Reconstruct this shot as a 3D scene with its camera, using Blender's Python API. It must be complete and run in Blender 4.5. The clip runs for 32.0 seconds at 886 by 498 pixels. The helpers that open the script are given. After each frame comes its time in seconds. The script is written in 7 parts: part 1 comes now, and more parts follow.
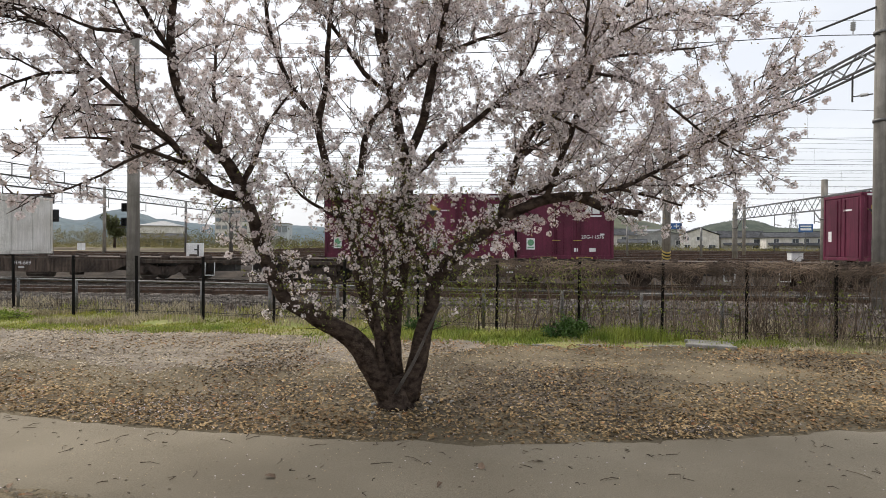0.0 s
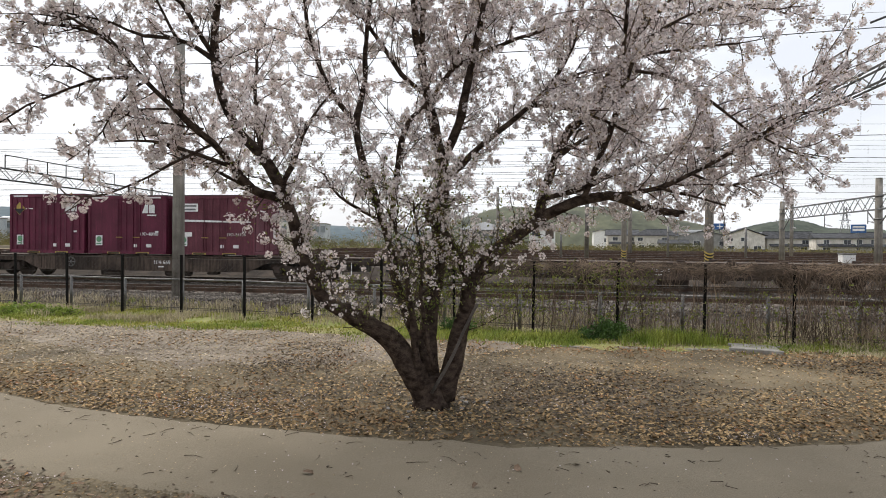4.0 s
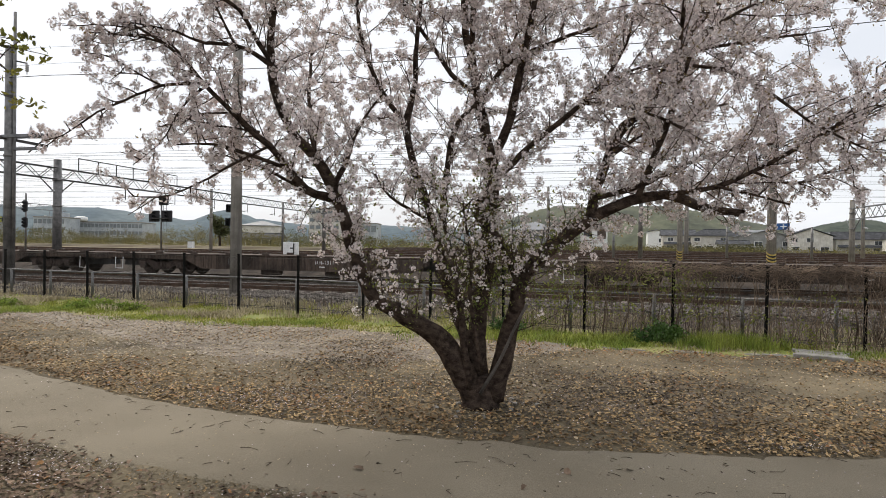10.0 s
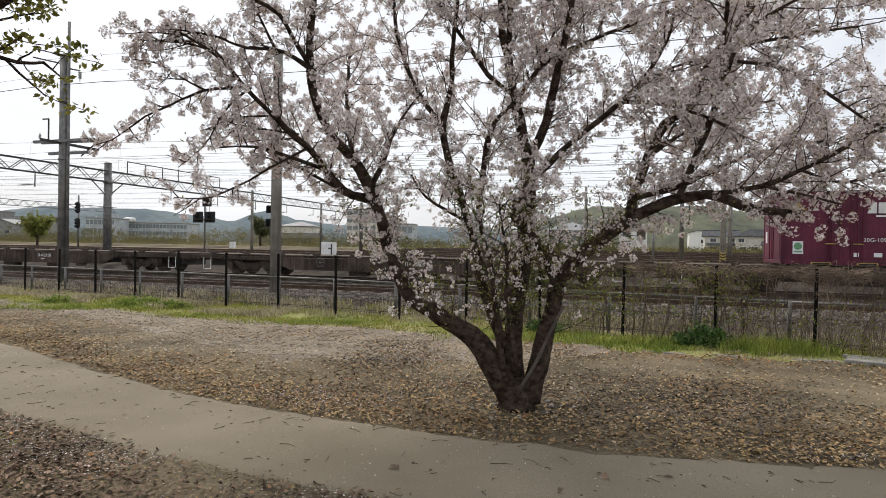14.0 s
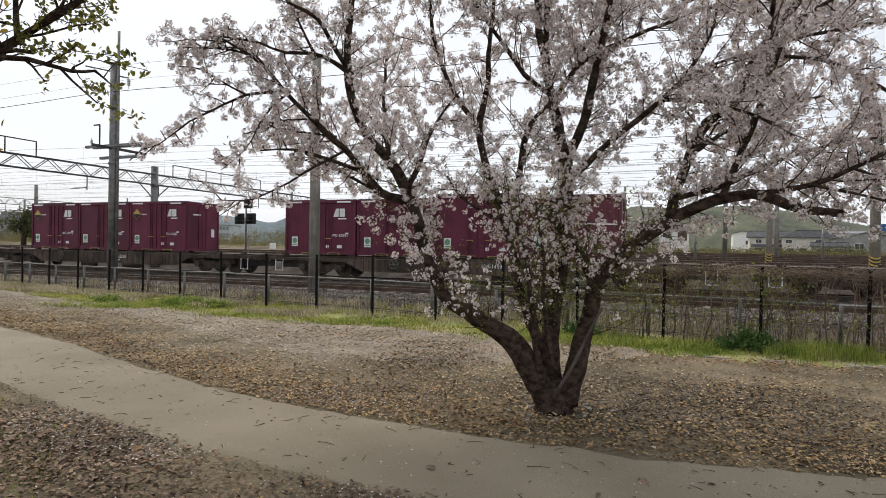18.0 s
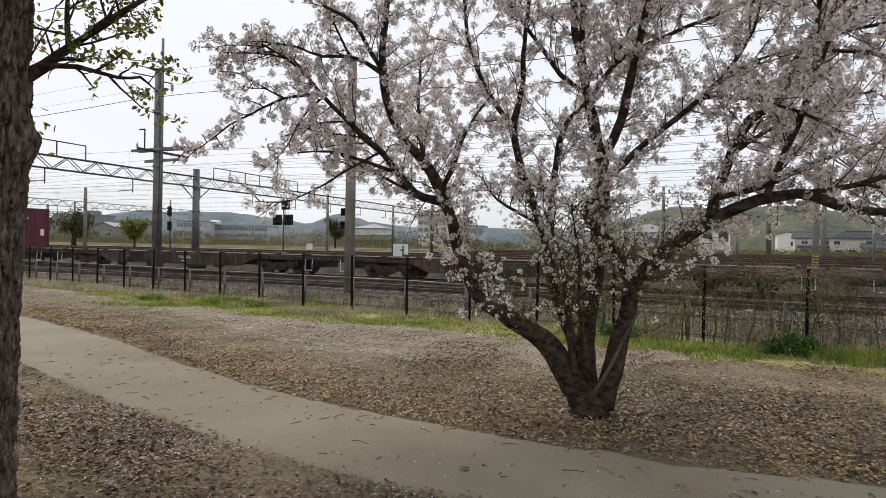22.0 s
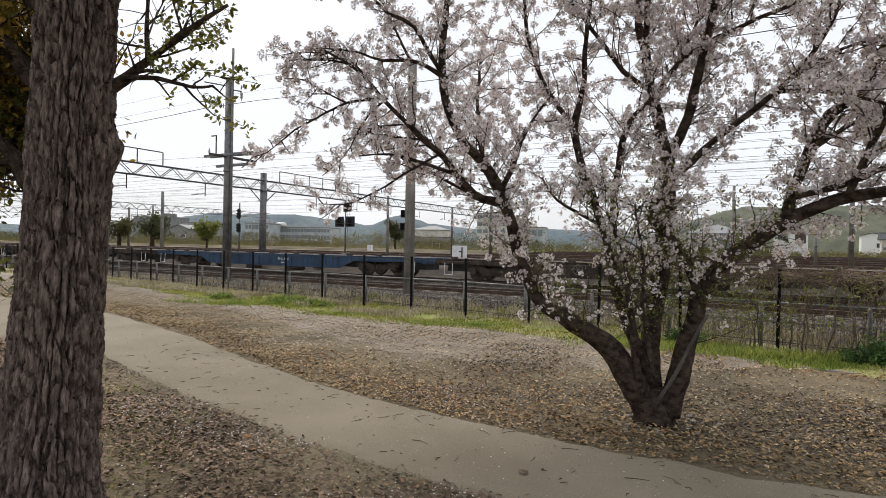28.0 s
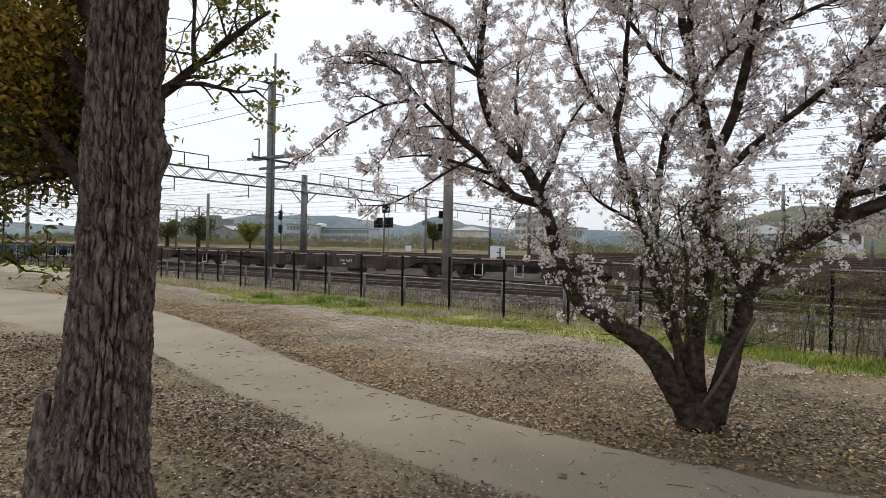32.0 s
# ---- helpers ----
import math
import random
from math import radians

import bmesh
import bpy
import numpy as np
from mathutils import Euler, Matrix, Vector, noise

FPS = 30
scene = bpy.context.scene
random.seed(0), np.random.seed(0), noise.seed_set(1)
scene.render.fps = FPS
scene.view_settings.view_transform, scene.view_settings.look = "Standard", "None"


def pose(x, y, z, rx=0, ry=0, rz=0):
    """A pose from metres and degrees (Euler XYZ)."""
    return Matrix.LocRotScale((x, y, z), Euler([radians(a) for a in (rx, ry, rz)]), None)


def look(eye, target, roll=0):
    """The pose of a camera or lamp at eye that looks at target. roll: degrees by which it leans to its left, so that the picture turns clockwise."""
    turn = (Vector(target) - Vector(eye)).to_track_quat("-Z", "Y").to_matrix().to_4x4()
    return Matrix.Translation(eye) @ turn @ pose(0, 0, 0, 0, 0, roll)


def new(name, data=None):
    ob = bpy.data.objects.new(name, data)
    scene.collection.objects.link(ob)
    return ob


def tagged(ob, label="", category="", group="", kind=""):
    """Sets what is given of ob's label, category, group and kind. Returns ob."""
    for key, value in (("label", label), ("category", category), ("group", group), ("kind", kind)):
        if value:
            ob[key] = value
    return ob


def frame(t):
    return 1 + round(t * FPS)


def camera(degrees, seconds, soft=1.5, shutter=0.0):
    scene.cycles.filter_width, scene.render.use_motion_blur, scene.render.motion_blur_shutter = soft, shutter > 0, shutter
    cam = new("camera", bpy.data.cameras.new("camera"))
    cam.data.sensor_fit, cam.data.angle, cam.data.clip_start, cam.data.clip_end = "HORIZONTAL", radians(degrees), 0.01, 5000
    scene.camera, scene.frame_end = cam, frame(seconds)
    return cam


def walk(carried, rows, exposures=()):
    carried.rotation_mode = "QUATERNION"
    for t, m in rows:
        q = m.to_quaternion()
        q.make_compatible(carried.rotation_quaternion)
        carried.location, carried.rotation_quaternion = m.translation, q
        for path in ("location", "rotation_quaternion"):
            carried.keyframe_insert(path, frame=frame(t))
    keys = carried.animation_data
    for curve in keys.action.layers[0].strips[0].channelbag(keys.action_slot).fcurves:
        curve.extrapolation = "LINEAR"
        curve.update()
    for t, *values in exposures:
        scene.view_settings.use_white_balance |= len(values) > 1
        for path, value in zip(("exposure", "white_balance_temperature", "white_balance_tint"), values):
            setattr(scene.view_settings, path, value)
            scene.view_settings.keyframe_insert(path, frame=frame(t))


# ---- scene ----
# ---- camera ----
EYE = (0.0, 0.0, 1.5)
# seconds, heading (degrees to the left), tilt, roll
WAY = [
    (0.0, -11.26, -0.29, 0.39), (1.0, -10.38, -0.3, 0.45), (2.0, -9.42, -0.31, 0.49), (3.0, -8.54, -0.31, 0.51),
    (3.5, -8.09, -0.3, 0.53), (5.5, -6.55, -0.32, 0.6), (6.0, -6.2, -0.33, 0.63), (7.0, -5.44, -0.34, 0.68),
    (8.0, -4.61, -0.35, 0.69), (9.0, -3.74, -0.36, 0.71), (10.0, -2.76, -0.37, 0.75), (11.0, -1.82, -0.37, 0.8),
    (12.0, -0.88, -0.37, 0.83), (13.0, 0.0, -0.36, 0.85), (14.0, 0.82, -0.36, 0.86), (14.5, 1.26, -0.36, 0.87),
    (16.5, 3.05, -0.34, 0.88), (17.0, 3.5, -0.33, 0.88), (18.0, 4.41, -0.31, 0.88), (19.0, 5.26, -0.29, 0.91),
    (20.0, 6.12, -0.29, 0.94), (21.0, 6.98, -0.28, 0.96), (22.0, 7.81, -0.28, 0.96), (23.0, 8.65, -0.28, 0.96),
    (24.0, 9.63, -0.24, 0.97), (25.0, 10.63, -0.24, 0.97), (25.5, 11.13, -0.26, 0.98), (27.5, 13.19, -0.24, 1.04),
    (28.0, 13.67, -0.24, 1.04), (29.0, 14.62, -0.25, 1.04), (30.0, 15.55, -0.25, 1.04), (31.0, 16.5, -0.23, 1.05),
    (32.0, 17.44, -0.23, 1.07),
]
cam = camera(75.13, 32.0, soft=0.65)
walk(cam, [(t, pose(*EYE, 90 + tilt, 0, turn) @ pose(0, 0, 0, 0, 0, roll)) for t, turn, tilt, roll in WAY],
     [(0, 0.13, 6480, 10), (3, 0.15, 6480, 10), (6, 0.08, 6480, 10), (9, 0.05, 6490, 10), (13, 0.0, 6510, 10), (17, 0.0, 6480, 10), (20, -0.06, 6400, 10),
      (23, -0.09, 6430, 10), (28, 0.0, 6470, 10), (30, 0.0, 6390, 10), (32, -0.01, 6260, 10)])

# ---- sky and sun: a bright, thinly clouded spring day ----
SUN_UP, SUN_AT = radians(52), radians(-37)
world = bpy.data.worlds.new("sky")
scene.world = world
world.use_nodes = True
wn, wl = world.node_tree.nodes, world.node_tree.links
sky = wn.new("ShaderNodeTexSky")
sky.sky_type, sky.sun_disc, sky.sun_elevation, sky.sun_rotation = "NISHITA", False, SUN_UP, SUN_AT
sky.air_density, sky.dust_density = 1.0, 4.0
wco = wn.new("ShaderNodeTexCoord")
wmap = wn.new("ShaderNodeMapping")
wmap.inputs["Scale"].default_value = (1.0, 1.0, 3.5)
wnoise = wn.new("ShaderNodeTexNoise")
wnoise.inputs["Scale"].default_value, wnoise.inputs["Detail"].default_value = 2.2, 5.0
wramp = wn.new("ShaderNodeMapRange")
wramp.inputs["From Min"].default_value, wramp.inputs["From Max"].default_value = 0.36, 0.62
wramp.inputs["To Min"].default_value, wramp.inputs["To Max"].default_value = 0.72, 0.97
wmix = wn.new("ShaderNodeMix")
wmix.data_type = "RGBA"
wl.new(wco.outputs["Generated"], wmap.inputs["Vector"])
wl.new(wmap.outputs["Vector"], wnoise.inputs["Vector"])
wl.new(wnoise.outputs["Fac"], wramp.inputs["Value"])
wl.new(wramp.outputs["Result"], wmix.inputs["Factor"])
wl.new(sky.outputs["Color"], wmix.inputs["A"])
wmix.inputs["B"].default_value = (8.6, 8.8, 9.2, 1.0)
wl.new(wmix.outputs["Result"], wn["Background"].inputs["Color"])
wn["Background"].inputs["Strength"].default_value = 0.117
sun = new("sun", bpy.data.lights.new("sun", "SUN"))
sun.data.energy, sun.data.angle, sun.data.color = 2.4, radians(40), (1.0, 0.93, 0.82)
sun.matrix_world = look((0, 0, 40), (0 - 18 * math.sin(SUN_AT), 0 - 18 * math.cos(SUN_AT), 40 - 18 * math.tan(SUN_UP)))
scene.view_settings.exposure = 0.0


# ---- materials ----
def mat(name, a, b, scale=6.0, rough=0.8, metal=0.0, bump=0.3, fine=70.0, stretch=(1, 1, 1), island=0.0, each=0.0, spec=0.3, streak=0.0, thin=0.0, low=0.35, high=0.65):
    """Two colours mixed by a coarse noise, broken up by a fine one that also gives the relief."""
    m = bpy.data.materials.new(name)
    m.use_nodes = True
    n, l = m.node_tree.nodes, m.node_tree.links
    bsdf = n["Principled BSDF"]
    co = n.new("ShaderNodeTexCoord")
    mp = n.new("ShaderNodeMapping")
    mp.inputs["Scale"].default_value = stretch
    l.new(co.outputs["Object"], mp.inputs["Vector"])
    coarse, grain = n.new("ShaderNodeTexNoise"), n.new("ShaderNodeTexNoise")
    coarse.inputs["Scale"].default_value, coarse.inputs["Detail"].default_value = scale, 6.0
    grain.inputs["Scale"].default_value, grain.inputs["Detail"].default_value = fine, 4.0
    l.new(mp.outputs["Vector"], coarse.inputs["Vector"])
    l.new(mp.outputs["Vector"], grain.inputs["Vector"])
    ramp = n.new("ShaderNodeMapRange")
    ramp.inputs["From Min"].default_value, ramp.inputs["From Max"].default_value = low, high
    l.new(coarse.outputs["Fac"], ramp.inputs["Value"])
    mix = n.new("ShaderNodeMix")
    mix.data_type = "RGBA"
    mix.inputs["A"].default_value, mix.inputs["B"].default_value = (*a, 1), (*b, 1)
    l.new(ramp.outputs["Result"], mix.inputs["Factor"])
    hsv = n.new("ShaderNodeHueSaturation")
    val = n.new("ShaderNodeMapRange")
    val.inputs["From Min"].default_value, val.inputs["From Max"].default_value = 0.25, 0.75
    val.inputs["To Min"].default_value, val.inputs["To Max"].default_value = 0.75, 1.25
    l.new(grain.outputs["Fac"], val.inputs["Value"])
    value = val.outputs["Result"]
    for amount, kind, out in ((island, "ShaderNodeNewGeometry", "Random Per Island"), (each, "ShaderNodeObjectInfo", "Random")):
        if amount:
            src, rng, mul = n.new(kind), n.new("ShaderNodeMapRange"), n.new("ShaderNodeMath")
            rng.inputs["To Min"].default_value, rng.inputs["To Max"].default_value = 1 - amount, 1 + amount
            mul.operation = "MULTIPLY"
            l.new(src.outputs[out], rng.inputs["Value"])
            l.new(rng.outputs["Result"], mul.inputs[0])
            l.new(value, mul.inputs[1])
            value = mul.outputs["Value"]
    if streak:
        wv, sm, rg, mu = n.new("ShaderNodeTexNoise"), n.new("ShaderNodeMapping"), n.new("ShaderNodeMapRange"), n.new("ShaderNodeMath")
        sm.inputs["Scale"].default_value = (7, 7, 0.5)
        wv.inputs["Scale"].default_value, wv.inputs["Detail"].default_value = 1.6, 4.0
        rg.inputs["From Min"].default_value, rg.inputs["From Max"].default_value = 0.35, 0.7
        rg.inputs["To Min"].default_value, rg.inputs["To Max"].default_value = 1.0, 1.0 - streak
        mu.operation = "MULTIPLY"
        l.new(co.outputs["Object"], sm.inputs["Vector"])
        l.new(sm.outputs["Vector"], wv.inputs["Vector"])
        l.new(wv.outputs["Fac"], rg.inputs["Value"])
        l.new(rg.outputs["Result"], mu.inputs[0])
        l.new(value, mu.inputs[1])
        value = mu.outputs["Value"]
    l.new(mix.outputs["Result"], hsv.inputs["Color"])
    l.new(value, hsv.inputs["Value"])
    l.new(hsv.outputs["Color"], bsdf.inputs["Base Color"])
    bsdf.inputs["Roughness"].default_value, bsdf.inputs["Metallic"].default_value = rough, metal
    bsdf.inputs["Specular IOR Level"].default_value = spec
    if bump:
        bp = n.new("ShaderNodeBump")
        bp.inputs["Strength"].default_value, bp.inputs["Distance"].default_value = bump, 0.02
        l.new(grain.outputs["Fac"], bp.inputs["Height"])
        l.new(bp.outputs["Normal"], bsdf.inputs["Normal"])
    if thin:
        tr, ms = n.new("ShaderNodeBsdfTranslucent"), n.new("ShaderNodeMixShader")
        l.new(hsv.outputs["Color"], tr.inputs["Color"])
        ms.inputs["Fac"].default_value = thin
        l.new(bsdf.outputs["BSDF"], ms.inputs[1])
        l.new(tr.outputs["BSDF"], ms.inputs[2])
        l.new(ms.outputs["Shader"], n["Material Output"].inputs["Surface"])
    return m


SOIL = mat("soil", (0.098, 0.079, 0.050), (0.200, 0.162, 0.104), 0.9, 0.95, bump=0.6, fine=38)
DIRT_PATH = mat("packed_dirt", (0.182, 0.154, 0.111), (0.236, 0.203, 0.150), 0.8, 0.95, bump=0.25, fine=120)
OLD_BED = mat("old_trackside_earth", (0.026, 0.020, 0.016), (0.078, 0.061, 0.048), 1.2, 0.95, bump=0.9, fine=30)
GRAVEL = mat("pale_gravel", (0.26, 0.216, 0.166), (0.43, 0.372, 0.298), 3, 0.9, bump=0, island=0.28)
PALE_EARTH = mat("pale_packed_earth", (0.175, 0.145, 0.112), (0.29, 0.25, 0.20), 1.1, 0.95, bump=0.5, fine=60)
BALLAST = mat("ballast", (0.030, 0.024, 0.020), (0.115, 0.097, 0.083), 16, 0.95, bump=1.0, fine=30)
YARD = mat("yard_gravel", (0.060, 0.046, 0.034), (0.150, 0.115, 0.082), 0.30, 0.95, bump=0.8, fine=6, stretch=(0.3, 1, 1))
YARD_WEEDS = mat("dry_yard_weeds", (0.12, 0.105, 0.055), (0.27, 0.215, 0.125), 0.25, 0.95, bump=0.8, fine=5, stretch=(0.25, 1, 1))
TURF = mat("turf", (0.150, 0.190, 0.036), (0.33, 0.295, 0.14), 1.3, 0.95, bump=0.6, fine=40)
FIELD = mat("field", (0.12, 0.12, 0.06), (0.24, 0.21, 0.12), 0.02, 0.95, bump=0.5, fine=0.6)
LITTER = mat("dead_leaf", (0.160, 0.102, 0.050), (0.370, 0.262, 0.136), 1.1, 0.85, bump=0.2, fine=60, island=0.55)
LITTER_DARK = mat("damp_dead_leaf", (0.105, 0.071, 0.048), (0.262, 0.184, 0.128), 1.4, 0.85, bump=0.2, fine=60, island=0.55)
LITTER_RUST = mat("rusty_dead_leaf", (0.20, 0.092, 0.040), (0.37, 0.205, 0.095), 2.5, 0.85, bump=0.2, fine=60, island=0.35)
LITTER_PALE = mat("pale_dead_leaf", (0.31, 0.245, 0.155), (0.48, 0.395, 0.275), 2.2, 0.85, bump=0.2, fine=60, island=0.3)
PETAL_FALLEN = mat("fallen_petal", (0.42, 0.36, 0.37), (0.62, 0.55, 0.55), 5, 0.7, bump=0, island=0.25)
TWIG = mat("dead_twig", (0.06, 0.045, 0.035), (0.14, 0.11, 0.08), 8, 0.9, island=0.3)
BARK = mat("cherry_bark", (0.028, 0.020, 0.016), (0.102, 0.075, 0.059), 14, 0.9, bump=1.0, fine=60, stretch=(1, 1, 1.4), spec=0.06)
BARK_PALE = mat("dead_wood", (0.06, 0.052, 0.045), (0.13, 0.115, 0.1), 6, 0.9, bump=0.5)
PETAL = mat("blossom", (0.76, 0.685, 0.675), (0.89, 0.83, 0.82), 1.6, 0.7, bump=0, fine=9, island=0.24, thin=0.30)
STALK = mat("flower_stalk", (0.10, 0.07, 0.045), (0.20, 0.13, 0.085), 3, 0.7, bump=0, island=0.3)
LEAF_BRONZE = mat("bronze_young_leaf", (0.19, 0.13, 0.055), (0.36, 0.27, 0.11), 3, 0.6, bump=0, island=0.4, thin=0.4)
LEAF_NEW = mat("young_leaf", (0.11, 0.145, 0.028), (0.25, 0.25, 0.065), 4, 0.6, bump=0, island=0.35, thin=0.4)
BARK_GREY = mat("furrowed_bark", (0.054, 0.039, 0.033), (0.280, 0.216, 0.182), 40, 0.95, bump=1.0, fine=110, stretch=(1, 1, 0.30), spec=0.08, low=0.34, high=0.66)
LEAF_GREEN = mat("evergreen_leaf", (0.06, 0.072, 0.016), (0.19, 0.18, 0.048), 1.2, 0.5, bump=0, island=0.4, thin=0.5)
LEAF_GOLD = mat("yellowing_leaf", (0.29, 0.21, 0.037), (0.62, 0.42, 0.09), 1.4, 0.5, bump=0, island=0.45, thin=0.6)
LEAF_BRIGHT = mat("spring_leaf", (0.13, 0.145, 0.025), (0.34, 0.31, 0.075), 3, 0.5, bump=0, island=0.5, thin=0.45)
GRASS = mat("grass_blade", (0.155, 0.19, 0.03), (0.37, 0.35, 0.085), 0.6, 0.7, bump=0, island=0.4, thin=0.35)
LUSH = mat("lush_grass", (0.14, 0.205, 0.03), (0.32, 0.345, 0.075), 2.0, 0.6, bump=0, island=0.4, thin=0.35)
FAR_LEAF = mat("far_leaf", (0.045, 0.056, 0.022), (0.12, 0.125, 0.05), 0.8, 0.7, bump=0, island=0.4, thin=0.25)
DAMP_SHADE = mat("damp_shaded_mould", (0.055, 0.044, 0.034), (0.185, 0.150, 0.115), 2.0, 0.9, bump=0.2, fine=60, island=0.5)
YARD_SLEEPER = mat("stained_sleeper", (0.055, 0.040, 0.030), (0.125, 0.092, 0.07), 3, 0.9, island=0.3)
STRAW = mat("dry_grass", (0.30, 0.255, 0.16), (0.47, 0.41, 0.28), 0.8, 0.8, bump=0, island=0.35, thin=0.2)
VINE = mat("bare_vine", (0.075, 0.054, 0.039), (0.235, 0.176, 0.128), 2, 0.9, island=0.55)
BUSH = mat("bush_leaf", (0.03, 0.075, 0.015), (0.10, 0.17, 0.04), 2, 0.6, bump=0, island=0.4, thin=0.25)
FENCE_BLACK = mat("black_paint", (0.006, 0.0055, 0.0055), (0.012, 0.011, 0.010), 9, 0.75, bump=0.1, spec=0.1)
WIRE_DARK = mat("mesh_wire", (0.05, 0.045, 0.04), (0.10, 0.09, 0.08), 4, 0.7, metal=0.4)
GALV = mat("galvanised_steel", (0.13, 0.128, 0.125), (0.235, 0.23, 0.225), 5, 0.5, metal=0.5, bump=0.15, streak=0.25)
CONCRETE = mat("concrete", (0.22, 0.21, 0.19), (0.33, 0.315, 0.29), 3, 0.9, bump=0.25, streak=0.3)
POLE_CONC = mat("pole_concrete", (0.20, 0.185, 0.16), (0.31, 0.29, 0.26), 2.5, 0.9, bump=0.2, streak=0.35)
RAIL = mat("rail_steel", (0.06, 0.036, 0.025), (0.13, 0.082, 0.058), 4, 0.6, metal=0.3)
RAIL_TOP = mat("worn_rail_head", (0.16, 0.15, 0.14), (0.28, 0.265, 0.25), 5, 0.35, metal=0.8)
SLEEPER = mat("sleeper", (0.13, 0.11, 0.095), (0.26, 0.23, 0.20), 3, 0.9, each=0.3, island=0.3)
STEEL_DARK = mat("weathered_steel", (0.045, 0.044, 0.043), (0.095, 0.09, 0.086), 3, 0.7, metal=0.2, streak=0.3)
STEEL_GREY = mat("grey_steel", (0.14, 0.145, 0.15), (0.24, 0.245, 0.25), 3, 0.6, metal=0.3, streak=0.3)
MAROON = mat("maroon_paint", (0.095, 0.014, 0.033), (0.14, 0.022, 0.050), 1.5, 0.55, bump=0.06, fine=20, each=0.18, streak=0.25)
MAROON_DULL = mat("faded_maroon_paint", (0.110, 0.028, 0.042), (0.155, 0.045, 0.062), 1.5, 0.6, bump=0.06, fine=20, streak=0.3)
CREAM = mat("cream_paint", (0.55, 0.53, 0.48), (0.70, 0.68, 0.64), 1.2, 0.55, bump=0.05, fine=20, streak=0.2)
WAGON_GREY = mat("wagon_grey", (0.040, 0.033, 0.029), (0.135, 0.100, 0.080), 0.9, 0.85, bump=0.25, fine=14, streak=0.6, spec=0.1)
WAGON_BLUE = mat("wagon_blue", (0.020, 0.050, 0.105), (0.045, 0.095, 0.17), 1.2, 0.7, bump=0.2, fine=18, streak=0.5)
RUSTY = mat("brake_dust", (0.030, 0.022, 0.018), (0.075, 0.055, 0.045), 4, 0.9, bump=0.4)
DECK = mat("wagon_deck", (0.06, 0.045, 0.037), (0.13, 0.1, 0.083), 2, 0.9, bump=0.3)
WHITE = mat("white_paint", (0.70, 0.70, 0.69), (0.82, 0.82, 0.81), 3, 0.5, bump=0.05, streak=0.1)
YELLOW = mat("yellow_paint", (0.33, 0.24, 0.05), (0.46, 0.34, 0.09), 4, 0.5, bump=0.05)
BLACK = mat("black_sign_paint", (0.012, 0.012, 0.012), (0.02, 0.02, 0.02), 4, 0.5, bump=0.05)
STICKER = mat("green_sticker", (0.07, 0.24, 0.12), (0.20, 0.38, 0.22), 30, 0.5, bump=0)
LAMP_BLACK = mat("signal_hood", (0.010, 0.010, 0.011), (0.02, 0.02, 0.022), 4, 0.6)
INSULATOR = mat("porcelain", (0.35, 0.36, 0.37), (0.5, 0.5, 0.5), 4, 0.3)
PLASTER = mat("house_plaster", (0.50, 0.475, 0.43), (0.66, 0.635, 0.59), 0.8, 0.9, bump=0.15, each=0.15, streak=0.2)
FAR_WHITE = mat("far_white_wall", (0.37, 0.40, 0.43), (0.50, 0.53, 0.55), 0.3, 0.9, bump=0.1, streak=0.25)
SIDING = mat("grey_siding", (0.24, 0.24, 0.24), (0.34, 0.34, 0.33), 0.8, 0.8, bump=0.15, each=0.2, streak=0.2)
TILE_ROOF = mat("roof_tile", (0.035, 0.037, 0.042), (0.085, 0.088, 0.096), 1.2, 0.85, bump=0.6, fine=5, each=0.3)
METAL_ROOF = mat("metal_roof", (0.17, 0.178, 0.185), (0.26, 0.267, 0.275), 0.5, 0.5, bump=0.2, streak=0.2)
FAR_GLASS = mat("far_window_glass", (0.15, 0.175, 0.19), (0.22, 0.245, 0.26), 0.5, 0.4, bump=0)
GLASS = mat("window_glass", (0.03, 0.035, 0.04), (0.06, 0.065, 0.075), 0.5, 0.08, bump=0, spec=0.6)
HILL_NEAR = mat("wooded_hill", (0.058, 0.066, 0.050), (0.125, 0.132, 0.088), 0.03, 0.95, bump=0.9, fine=0.14)
HILL_DARK = mat("dark_wooded_hill", (0.044, 0.056, 0.046), (0.085, 0.098, 0.074), 0.03, 0.95, bump=0.9, fine=0.14)
# Haze is put into the far ridge's colour: paler and bluer than foliage.
HILL_HAZED = mat("hazed_hill", (0.085, 0.118, 0.140), (0.135, 0.168, 0.178), 0.008, 0.95, bump=0.5, fine=0.05)
BLUE_SIGN = mat("blue_sign", (0.03, 0.09, 0.24), (0.05, 0.13, 0.32), 2, 0.5, bump=0)


